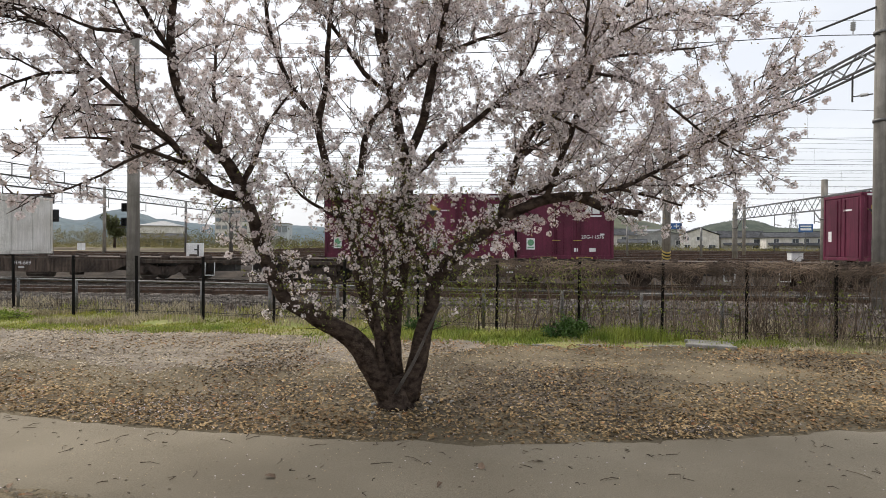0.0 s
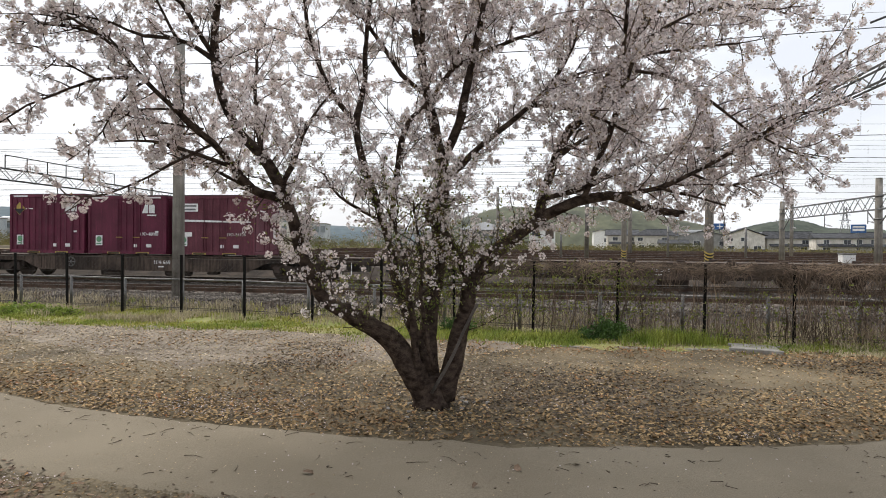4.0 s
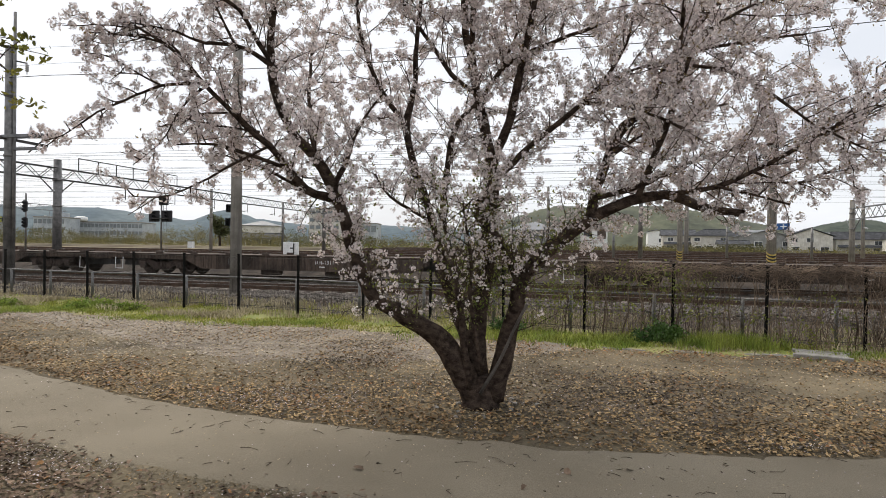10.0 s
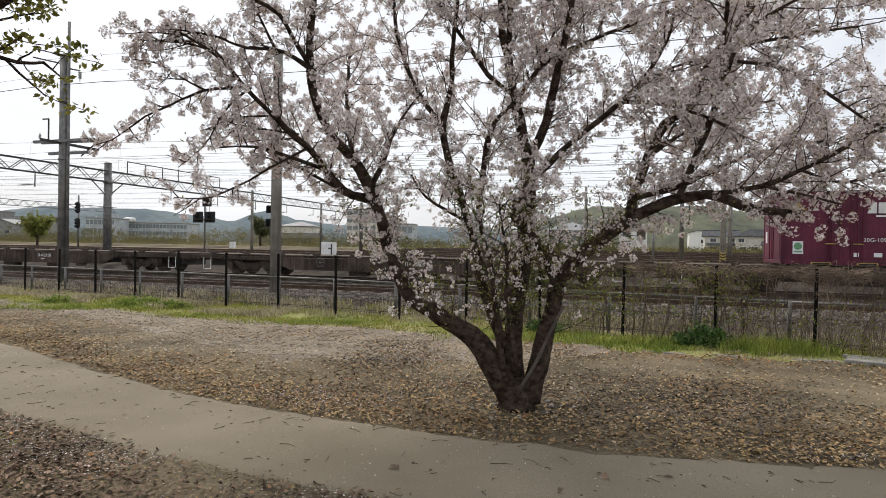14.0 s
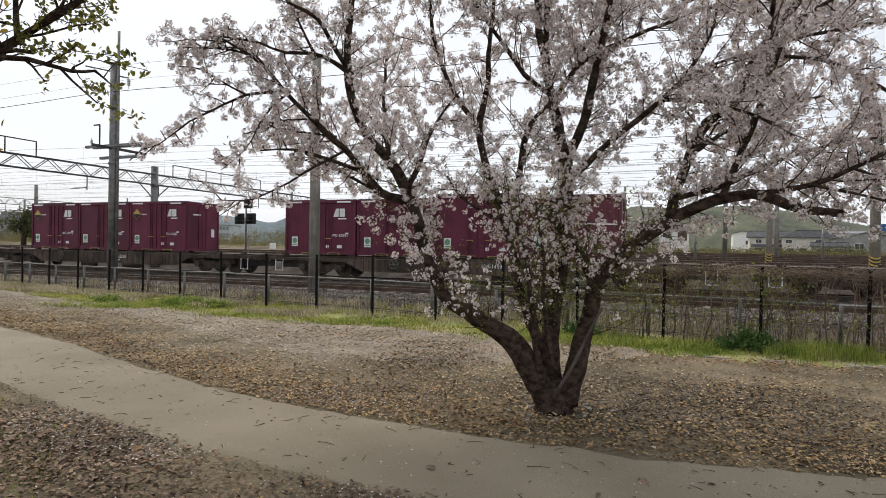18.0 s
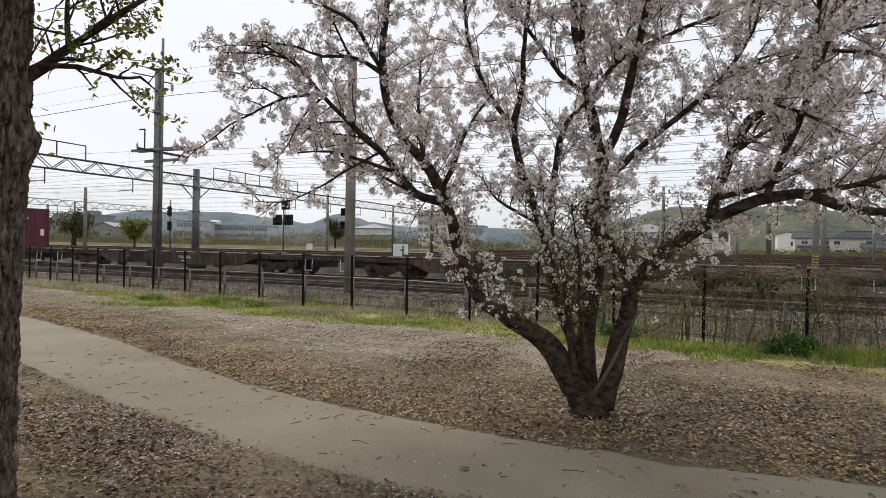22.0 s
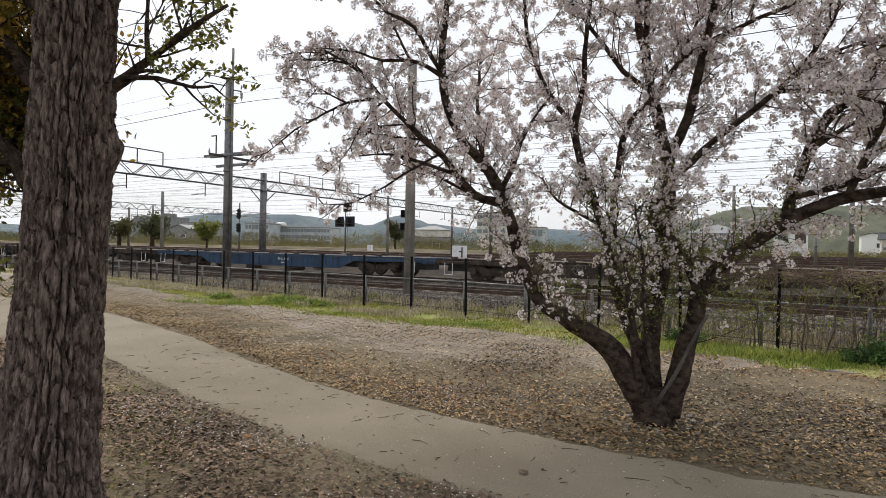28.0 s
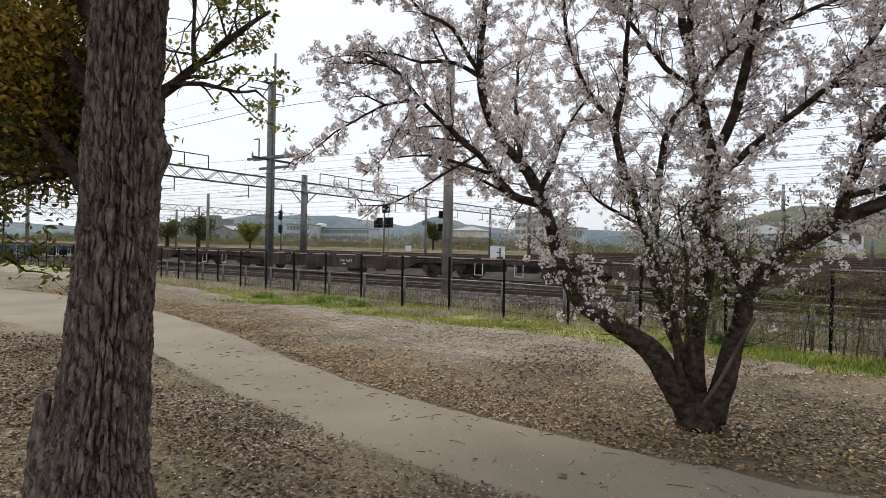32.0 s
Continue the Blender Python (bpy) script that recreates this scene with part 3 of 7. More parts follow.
    flat_bits("path_crumbs", x1, y1, 0.022, 0.017, DIRT_PATH, rng, 0.25, 0.008, "sandy crumbs of dirt spilling off the path's edge", "dirt crumbs")
    x1, y1 = field(9000, -7, 5, 2.4, 8, lambda x, y, p: in_path(x, y))
    flat_bits("path_grit", x1, y1, 0.011, 0.009, LITTER_PALE, rng, 0.3, 0.008, "fine pale grit on the dirt path", "grit")
    x1, y1 = field(90000, -8, 7, 1.5, 8, lambda x, y, p: (~in_path(x, y)) & (np.hypot(x, y) > 2.7) & (rng.uniform(0, 1, len(x)) < np.clip(3.0 * p - 0.15, 0, 1) * np.clip(np.exp(-((y - np.interp(x, NX, NY) + 0.35) / 0.5) ** 2) + 0.7 * np.exp(-((y - np.interp(x, FX, FY) - 0.5) / 0.5) ** 2), 0, 1)))
    x2, y2 = field(750, -8, 6, 2.6, 8, lambda x, y, p: in_path(x, y))
    x3, y3 = field(5000, -8, 6, 2.2, 9, lambda x, y, p: (~in_path(x, y)) & (y < np.interp(x, VX, VY)))
    flat_bits("fallen_petals", np.concatenate([x1, x2, x3]), np.concatenate([y1, y2, y3]), 0.014, 0.012, PETAL_FALLEN, rng, 0.1, 0.020, "pale pink fallen blossom petals", "petals")
    x1, y1 = field(1500, -8, 6, 2.8, 9, lambda x, y, p: in_path(x, y, 0.02))
    flat_bits("path_leaves", x1, y1, 0.026, 0.015, TWIG, rng, 0.15, 0.010, "scattered dark dead leaves and bits on the path", "fallen leaves")
    x1, y1 = field(26, -5, 4, 3.0, 7.5, lambda x, y, p: in_path(x, y, 0.1))
    flat_bits("path_leaves", x1, y1, 0.075, 0.050, LITTER_DARK, rng, 0.25, 0.012, "a few broad curled dead leaves on the path", "fallen leaves")
    x1, y1 = field(75000, -24, 2.5, 6.0, 17, lambda x, y, p: (y > np.interp(x, FX, FY) + 0.7) & (y < np.interp(x, VX, VY) + 0.2) & (rng.uniform(0, 1, len(x)) < np.clip((y - np.interp(x, FX, FY) - 0.7) * 0.35 - 0.10 - x * 0.05 - 0.5 * p, 0, 0.85)))
    flat_bits("pale_gravel", x1, y1, 0.030, 0.026, GRAVEL, rng, 0.2, 0.010, "fine pale grey gravel over the open ground", "gravel")
    sh = Shape()
    for i in range(170):
        x = rng.uniform(-6, 5)
        y = rng.uniform(np.interp(x, NX, NY), np.interp(x, FX, FY))
        a, ln = rng.uniform(0, 6.28), rng.uniform(0.03, 0.05) + 0.12 * rng.uniform() ** 3
        p = Vector((x, y, land(x, y) + 0.014))
        d = Vector((math.cos(a), math.sin(a), 0))
        b = Vector((-d.y, d.x, 0)) * rng.normal(0, 0.02)
        sh.tube([p, p + d * ln / 2 + b + Vector((0, 0, 0.006)), p + d * ln], [0.003, 0.0025, 0.0015], 4)
    whole("fallen_twigs", sh, TWIG, "thin dark twigs lying on the path", "twigs", kind="stuff")


def tuft_field(name, x, y, height, material, rng, label, category, lean=0.35, wide=0.007, blades=9, spread=0.05):
    n = len(x) * blades
    bx, by = np.repeat(x, blades) + rng.normal(0, spread, n), np.repeat(y, blades) + rng.normal(0, spread, n)
    bz = np.array([land(a, b) for a, b in zip(x, y)]).repeat(blades)
    h = np.repeat(height * rng.uniform(0.6, 1.3, len(x)), blades) * rng.uniform(0.5, 1.2, n)
    a, ln = rng.uniform(0, 2 * np.pi, n), np.abs(rng.normal(0, lean, n))
    dx, dy = np.cos(a) * ln * h, np.sin(a) * ln * h
    px, py = -np.sin(a) * wide, np.cos(a) * wide
    v = np.stack([np.stack([bx - px, by - py, bz], 1), np.stack([bx + px, by + py, bz], 1), np.stack([bx + dx * 0.4 + px * 0.8, by + dy * 0.4 + py * 0.8, bz + h * 0.6], 1), np.stack([bx + dx * 0.4 - px * 0.8, by + dy * 0.4 - py * 0.8, bz + h * 0.6], 1), np.stack([bx + dx, by + dy, bz + h], 1)], 1).reshape(-1, 3)
    k = np.arange(n)[:, None] * 5
    f = np.concatenate([k + np.array([0, 1, 2]), k + np.array([0, 2, 3]), k + np.array([3, 2, 4])], 0)
    return whole(name, arrays(name, v, f, material), None, label, category, kind="stuff")


def grasses():
    rng = np.random.default_rng(9)

    def verge(count, x0, x1, off0, off1, test):
        x = rng.uniform(x0, x1, count)
        base = FENCE_AT.y + (x - FENCE_AT.x) * (FENCE_ALONG.y / FENCE_ALONG.x)
        y = base + rng.uniform(off0, off1, count)
        p = np.array([noise.noise(Vector((a * 0.8, b * 0.8, 31))) for a, b in zip(x, y)])
        ok = test(p, y - base)
        return x[ok], y[ok]

    x, y = verge(9500, -22, 9, -1.9, 0.5, lambda p, d: (p > -0.12 - 0.25 * (np.abs(d + 0.7) < 0.7)))
    ok = y > np.interp(x, VX, VY) + np.where(x > 0.5, 0.2, -0.1) + 0.5 * rng.uniform(0, 1, len(x)) ** 2
    tuft_field("verge_grass", x[ok], y[ok], 0.044, GRASS, rng, "fresh green grass tufts along the fence", "grass")
    x, y = verge(3600, -24, 9, -0.5, 2.8, lambda p, d: p < 0.10)
    tuft_field("dry_grass", x, y, 0.17, STRAW, rng, "tall straw-coloured dry grass round the fence foot", "dry grass", 0.4, 0.005, 8, 0.07)
    x, y = verge(420, -6, 4, 0.1, 2.2, lambda p, d: p > 0.0)
    tuft_field("trackside_weeds", x, y, 0.13, GRASS, rng, "green weeds growing behind the fence", "weeds", 0.4, 0.008, 9, 0.08)
    x, y = verge(6000, -26, -3.5, -1.3, 0.3, lambda p, d: p < -0.04)
    tuft_field("matted_straw", x, y, 0.12, STRAW, rng, "flattened pale straw heaped on the verge", "dry grass", 1.1, 0.006, 9, 0.09)
    x, y = verge(1100, 2, 9, -0.9, 0.2, lambda p, d: p < 0.1)
    tuft_field("matted_straw", x, y, 0.06, STRAW, rng, "thin pale straw on the verge", "dry grass", 1.1, 0.005, 7, 0.08)
    x, y = verge(420, 0, 10, 0.3, 3.0, lambda p, d: p > -0.35)
    tuft_field("dead_stalks", x, y, 0.38, VINE, rng, "thin dead brown stalks behind the fence", "dead stalks", 0.6, 0.003, 5, 0.12)
    x, y = verge(350, -14, 0, 0.3, 2.6, lambda p, d: p > -0.1)
    tuft_field("dead_stalks", x, y, 0.25, VINE, rng, "thin dead brown stalks behind the fence", "dead stalks", 0.3, 0.0035, 5, 0.12)
    x, y = rng.uniform(-7.5, -2.2, 2600), rng.uniform(0.8, 5.6, 2600)
    ok = (y < np.interp(x, NX, NY) - 0.2) & (np.array([noise.noise(Vector((a * 1.1, b * 1.1, 51))) for a, b in zip(x, y)]) > -0.02)
    tuft_field("thin_grass", x[ok], y[ok], 0.022, GRASS, rng, "thin low grass among the dead leaves", "grass", 0.8, 0.004, 7, 0.05)
    # two lush clumps on the verge
    x, y = rng.normal(4.75, 0.36, 200), rng.normal(8.50, 0.18, 200)
    tuft_field("tall_grass_clump", x, y, 0.20, LUSH, rng, "lush bright green tall grass clump by the fence", "grass", 0.5, 0.0045, 16, 0.05)
    for cx, cy, wx, wy, k, hh in ((-6.6, 12.7, 0.6, 0.2, 90, 0.05), (-9.4, 13.5, 0.5, 0.15, 70, 0.045), (-4.9, 11.6, 0.5, 0.2, 110, 0.05), (-2.4, 10.85, 0.8, 0.22, 130, 0.06), (-8.0, 12.6, 0.9, 0.2, 170, 0.09), (1.2, 9.6, 0.6, 0.25, 150, 0.09), (2.7, 9.15, 0.55, 0.2, 170, 0.10), (3.4, 8.75, 0.5, 0.15, 110, 0.06), (6.6, 7.75, 0.55, 0.16, 120, 0.07)):
        x, y = rng.normal(cx, wx, k), rng.normal(cy, wy, k)
        tuft_field("grass_clump", x, y, hh, LUSH, rng, "bright green weedy grass clump on the verge", "grass", 0.9, 0.006, 16, 0.08)


def leaf_cloud(centres, size, spread, per, rng, narrow=0.5, droop=0.0, plain=False):
    """Leaves round given places: two triangles folded along the midrib."""
    c = np.repeat(np.asarray(centres), per, 0)
    n = len(c)
    c = c + rng.normal(0, spread, (n, 3))
    d = rng.normal(0, 1, (n, 3))
    d[:, 2] -= droop
    d /= np.linalg.norm(d, axis=1, keepdims=True)
    u = np.cross(d, rng.normal(0, 1, (n, 3)))
    u /= np.linalg.norm(u, axis=1, keepdims=True) + 1e-9
    w = np.cross(d, u)
    s = (size * rng.uniform(0.6, 1.3, n))[:, None]
    a, b = u * s * narrow * 0.40, u * s * narrow * 0.46
    if plain:
        v = np.stack([c, c + d * s * 0.5 + b, c + d * s, c + d * s * 0.5 - b], 1).reshape(-1, 3)
        k = np.arange(n)[:, None] * 4
        return v, np.concatenate([k + np.array([0, 1, 2]), k + np.array([0, 2, 3])], 0)
    v = np.stack([c, c + d * s * 0.28 + a + w * s * 0.07, c + d * s * 0.62 + b + w * s * 0.08, c + d * s, c + d * s * 0.62 - b + w * s * 0.08, c + d * s * 0.28 - a + w * s * 0.07, c + d * s * 0.5], 1).reshape(-1, 3)
    k = np.arange(n)[:, None] * 7
    return v, np.concatenate([k + np.array(q) for q in ((0, 1, 6), (1, 2, 6), (2, 3, 6), (3, 4, 6), (4, 5, 6), (5, 0, 6))], 0)


def bush(name, at, size, count, material, label, rng):
    t = thing(name, pose(*at), label, "bush")
    cs, sh = [], Shape()
    for i in range(26):
        a, r = rng.uniform(0, 6.28), rng.uniform(0, 1) ** 0.5
        tip = Vector((math.cos(a) * r * size[0], math.sin(a) * r * size[1], size[2] * (1 - 0.6 * r * r) * rng.uniform(0.7, 1.1)))
        root = Vector((tip.x * 0.3, tip.y * 0.3, 0))
        sh.tube([root, (root + tip) / 2 + Vector((0, 0, 0.05)), tip], [0.008, 0.006, 0.003], 4)
        for k in np.linspace(0.25, 1.0, count // 26):
            cs.append(root.lerp(tip, k))
    part("stems", sh, TWIG, t, kind="stuff")
    part("leaves", arrays("leaves", *leaf_cloud([tuple(c) for c in cs], 0.055, 0.05, 12, rng), material), None, t, kind="stuff")
    return t


# ---- the two fences ----
def fence_spot(u, off=0.0):
    p = FENCE_AT + FENCE_ALONG * (u + 8.52) + FENCE_OFF * off
    p.z = land(p.x, p.y)
    return p


STATIONS = [-8.52 + 1.52 * k for k in range(-33, 3)] + [-4.05, -2.63, -1.21, 0.19, 1.53, 2.82, 4.1, 5.4, 6.7, 8.0]
TURN = math.degrees(math.atan2(FENCE_ALONG.y, FENCE_ALONG.x))


def fences():
    f = thing("mesh_fence", None, "black steel post fence with fine wire mesh along the railway", "fence")
    post = Shape().block(0, 0, 0.62, 0.045, 0.045, 1.24, 0.006).block(0, 0, 1.245, 0.055, 0.055, 0.02, 0.006).mesh("post", FENCE_BLACK)
    for u in STATIONS:
        part("post", post, None, f, m=Matrix.Translation(fence_spot(u)) @ pose(0, 0, 0, random.uniform(-1, 1), random.uniform(-0.8, 0.8), TURN))
    for z, r in ((1.19, 0.004), (0.86, 0.003), (0.46, 0.003), (0.12, 0.003)):
        for a, b in zip(STATIONS[:-1], STATIONS[1:]):
            p, q = fence_spot(a), fence_spot(b)
            m = (p + q) / 2 + Vector((0, 0, random.uniform(-0.02, 0.005)))
            part("line_wire", Shape().tube([p + Vector((0, 0, z)), m + Vector((0, 0, z)), q + Vector((0, 0, z))], r, 4), WIRE_DARK, f)
    # chain link, as crossing thin wires
    sh, rng = Shape(), random.Random(3)
    for a, b in zip(STATIONS[18:-1], STATIONS[19:]):
        p, q = fence_spot(a), fence_spot(b)
        k = 13
        for i in range(-k, k):
            for up in (0, 1):
                t0, t1 = i / k, (i + 10) / k
                z0, z1 = (0.1, 1.18) if up else (1.18, 0.1)
                c0, c1 = max(t0, 0), min(t1, 1)
                if c1 <= c0:
                    continue
                za = z0 + (z1 - z0) * (c0 - t0) / (t1 - t0)
                zb = z0 + (z1 - z0) * (c1 - t0) / (t1 - t0)
                a3, b3 = p.lerp(q, c0) + Vector((0, 0, za)), p.lerp(q, c1) + Vector((0, 0, zb))
                sh.tube([a3, b3], [0.0016, 0.0016], 3, False)
    part("wire_mesh", sh, WIRE_DARK, f, kind="stuff")
    g = thing("pipe_fence", None, "low galvanised pipe fence with bar infill behind the mesh fence", "fence")
    gp = Shape().tube([(0, 0, 0), (0, 0, 0.72)], [0.03, 0.03], 10).block(0, 0.02, 0.3, 0.07, 0.01, 0.12, 0.003).mesh("post", GALV, True)
    low = [u - 0.28 for u in STATIONS]
    for u in low:
        part("post", gp, None, g, m=Matrix.Translation(fence_spot(u, 0.35)) @ pose(0, 0, 0, 0, 0, TURN))
    for a, b in zip(low[:-1], low[1:]):
        p, q = fence_spot(a, 0.35), fence_spot(b, 0.35)
        part("top_rail", Shape().tube([p + Vector((0, 0, 0.71)), q + Vector((0, 0, 0.71))], 0.021, 8), GALV, g, smooth=True)
    sh = Shape()
    for a, b in zip(low[12:-1], low[13:]):
        p, q = fence_spot(a, 0.35), fence_spot(b, 0.35)
        for i in range(1, 16):
            c = p.lerp(q, i / 16)
            sh.tube([c + Vector((0, 0, 0.08)), c + Vector((0, 0, 0.69))], [0.0025, 0.0025], 3, False)
        sh.tube([p + Vector((0, 0, 0.1)), q + Vector((0, 0, 0.1))], [0.008, 0.008], 4)
        sh.tube([p + Vector((0, 0, 0.4)), q + Vector((0, 0, 0.4))], [0.004, 0.004], 4)
    part("bar_infill", sh, WIRE_DARK, g, kind="stuff")


def vines():
    """Bare climbing stems over the fence, thicker to the right."""
    rng = random.Random(21)
    t = thing("climbing_vines", None, "tangled bare brown climbing vines over the fence", "vines")
    stems, tangle = Shape(), Shape()
    for i in range(240):
        u = -3.4 + 10.9 * rng.random() ** 0.62
        p = fence_spot(u, rng.uniform(-0.05, 0.10))
        thick = i % 14 == 0
        pts, drift = [p.copy()], rng.uniform(-0.035, 0.035)
        for k in range(rng.randint(9, 12) if thick else rng.randint(5, 12)):
            drift = 0.7 * drift + rng.uniform(-0.022, 0.022)
            pts.append(pts[-1] + FENCE_ALONG * drift + FENCE_OFF * rng.uniform(-0.012, 0.012) + Vector((0, 0, rng.uniform(0.09, 0.125))))
        r = rng.uniform(0.012, 0.020) if thick else rng.uniform(0.004, 0.009)
        stems.tube(pts, [r * (1 - 0.5 * j / len(pts)) for j in range(len(pts))], 6 if thick else 4)
    for i in range(11500):
        u = -4.0 + 11.9 * rng.random() ** 0.60
        thick = 0.5 + 0.5 * noise.noise(Vector((u * 1.15, 3.0, 0.0)))
        kind = rng.random()
        if kind < 0.34:
            # a mat along the top wire
            z, a = 1.22 - abs(rng.gauss(0, 0.07)) + (0.05 if rng.random() < 0.3 else 0), rng.gauss(0, 0.8) + (math.pi if rng.random() < 0.5 else 0)
            d = FENCE_ALONG * math.cos(a) + Vector((0, 0, math.sin(a) * 0.55)) + FENCE_OFF * rng.gauss(0, 0.35)
            w, ln = 0.0044, rng.uniform(0.12, 0.38)
        else:
            # curtains that hang from it, in uneven bunches
            if rng.random() > 0.12 + 1.25 * thick * thick * min(max((u + 3.5) / 6.0, 0.15), 1.0):
                continue
            z = 1.18 - 1.1 * rng.random() ** (0.9 + 1.2 * (1 - thick))
            a = rng.gauss(1.57, 0.55)
            d = FENCE_ALONG * math.cos(a) + Vector((0, 0, -math.sin(a))) + FENCE_OFF * rng.gauss(0, 0.25)
            w, ln = 0.0038, rng.uniform(0.15, 0.55)
        p = fence_spot(u, rng.gauss(0, 0.08))
        foot = p.z
        p.z += max(z, 0.05)
        e = FENCE_ALONG * rng.gauss(0, 1) + Vector((0, 0, rng.gauss(0, 1)))
        q = [p, p + d * ln * 0.4 + e * 0.035, p + d * ln * 0.8 + e * 0.02 - Vector((0, 0, 0.03))]
        for v in q:
            v.z = max(v.z, foot + 0.01)
        tangle.tube(q, [w, w * 0.8, w * 0.4], 3, False)
    part("vine_stem", stems, VINE, t)
    part("tangle", tangle, VINE, t, kind="stuff")
    cs = [tuple(fence_spot(-3.6 + 4.4 * rng.random(), rng.gauss(0, 0.15)) + Vector((0, 0, 0.25 + 0.95 * rng.random()))) for i in range(440)]
    cs += [tuple(fence_spot(0.8 + 7.0 * rng.random(), rng.gauss(-0.05, 0.18)) + Vector((0, 0, 0.08 + 0.75 * rng.random() ** 1.6))) for i in range(260)]
    part("vine_leaves", arrays("vine_leaves", *leaf_cloud(cs, 0.05, 0.07, 7, np.random.default_rng(4)), LEAF_NEW), None, t, "sparse young green leaves", kind="stuff")


# ---- railway ----
NEAR_TRACK, TRAIN_TRACK, RAIL_Z = 19.2, 23.9, -0.03
YARD_TRACKS = [31.5, 38.0, 43.0, 48.5, 53.5, 60.0, 66.0, 72.0, 78.0]


def rail_section(x, z):
    return [(x + a, z + b) for a, b in ((-0.065, -0.15), (0.065, -0.15), (0.065, -0.135), (0.010, -0.12), (0.010, -0.045), (0.034, -0.036), (0.034, 0.0), (-0.034, 0.0), (-0.034, -0.036), (-0.010, -0.045), (-0.010, -0.12), (-0.065, -0.135))]


def track(name, n, z, s0, s1, label, sleepers):
    t = thing(name, rw_pose(0, n, z), label, "railway track", kind="structure")
    for y in (-0.555, 0.555):
        sec = rail_section(y, 0)
        k = len(sec)
        v = [(s, a, b) for s in (s0, s1) for a, b in sec]
        f = [(i, (i + 1) % k, (i + 1) % k + k, i + k) for i in range(k)] + [tuple(range(k)), tuple(reversed(range(k, 2 * k)))]
        part("rail", Shape().add(v, f), RAIL, t)
        part("rail_head", Shape().box((s0 + s1) / 2, y, 0.003, s1 - s0, 0.05, 0.008), RAIL_TOP, t)
    if sleepers:
        me = Shape().block(0, 0, -0.20, 0.24, 2.0, 0.14, 0.02).mesh("sleeper", SLEEPER)
        for s in np.arange(-28, 22, 0.6):
            part("sleeper", me, None, t, m=pose(float(s), 0, 0, 0, 0, random.uniform(-0.8, 0.8)))
    sh = Shape()
    for s in np.arange(s0, s1, 0.62):
        if not sleepers or s < -28 or s > 22:
            sh.box(s, 0, -0.20, 0.24, 2.0, 0.14)
    part("sleeper_row", sh, SLEEPER if sleepers else YARD_SLEEPER, t, kind="stuff")


def stones():
    """Loose ballast stones on the bed nearest the park."""
    rng = np.random.default_rng(12)
    n = 19000
    s, w = rng.uniform(-32, 22, n), 22.2 - rng.uniform(0, 1, n) ** 0.85 * 9.5
    px, py = ALONG.x * s + AWAY.x * w, ALONG.y * s + AWAY.y * w
    keep = ((np.abs(w - NEAR_TRACK) > 0.62) | (rng.uniform(0, 1, n) < 0.5)) & (py > FENCE_AT.y + 0.8 + (px - FENCE_AT.x) * (FENCE_ALONG.y / FENCE_ALONG.x))
    s, w = s[keep], w[keep]
    n = len(s)
    oct_v = np.array([(1, 0, 0), (-1, 0, 0), (0, 1, 0), (0, -1, 0), (0, 0, 1), (0, 0, -0.6)], dtype=float)
    oct_f = np.array([(0, 2, 4), (2, 1, 4), (1, 3, 4), (3, 0, 4), (2, 0, 5), (1, 2, 5), (3, 1, 5), (0, 3, 5)])
    size = rng.uniform(0.025, 0.06, n)
    v = oct_v[None] * rng.uniform(0.6, 1.3, (n, 6, 3)) * size[:, None, None]
    a = rng.uniform(0, 6.28, n)[:, None]
    x, y = v[..., 0] * np.cos(a) - v[..., 1] * np.sin(a), v[..., 0] * np.sin(a) + v[..., 1] * np.cos(a)
    z = np.array([rise(q) for q in w]) + 0.035
    px, py = ALONG.x * s + AWAY.x * w, ALONG.y * s + AWAY.y * w
    v = np.stack([x + px[:, None], y + py[:, None], v[..., 2] + z[:, None]], -1).reshape(-1, 3)
    f = (oct_f[None] + (np.arange(n) * 6)[:, None, None]).reshape(-1, 3)
    m = mat("ballast_stone", (0.055, 0.046, 0.039), (0.215, 0.190, 0.168), 2.0, 0.9, bump=0, island=0.5)
    whole("ballast_stones", arrays("ballast_stones", v, f, m), None, "loose grey-brown crushed stones of the track bed", "ballast", kind="stuff")


ground()
park_surfaces()
strip("ballast_bed", 14.9, 25.7, -160, 160, 0.03, BALLAST, "grey-brown crushed stone bed of the railway")
# dark bank colour stands in for the shadow under the wagons
strip("yard_bank", 25.7, 28.6, -200, 200, 0.03, OLD_BED, "earth bank up to the yard, coloured dark for wagon shadow")
strip("yard_bed", 28.6, 82, -220, 220, 0.03, YARD, "brown gravel of the wide railway yard", (20, 60))
for n_ in (34.8, 40.6, 45.8, 51.0, 56.8, 63.0, 69.0, 75.0):
    strip("yard_weeds", n_ - 1.1, n_ + 1.1, -220, 220, 0.045 + 0.0005 * n_, YARD_WEEDS, "dry weeds and pale dust between the yard tracks", (4, 60))
strip("field", 82, 420, -520, 520, 0.02, FIELD, "rough yellow-green scrub field behind the yard", (60, 20))
drain_cover()
fences()
vines()
track("near_track", NEAR_TRACK, RAIL_Z, -120, 90, "empty railway track with rusty rails on ballast", True)
track("train_track", TRAIN_TRACK, RAIL_Z, -160, 140, "railway track carrying the freight train", True)
for n_ in YARD_TRACKS:
    track("yard_track", n_, rise(n_) + 0.24, -200 if n_ < 50 else -25, 150, "brown rusty yard track", False)
stones()


# ---- the freight train ----
DECK_Z = 0.97
WAGON = 20.4


def travel(t):
    """Metres run by the train since the start."""
    return 9.08 * t + 0.0215 * t * t if t < 17 else 160.57 + 9.8 * (t - 17)


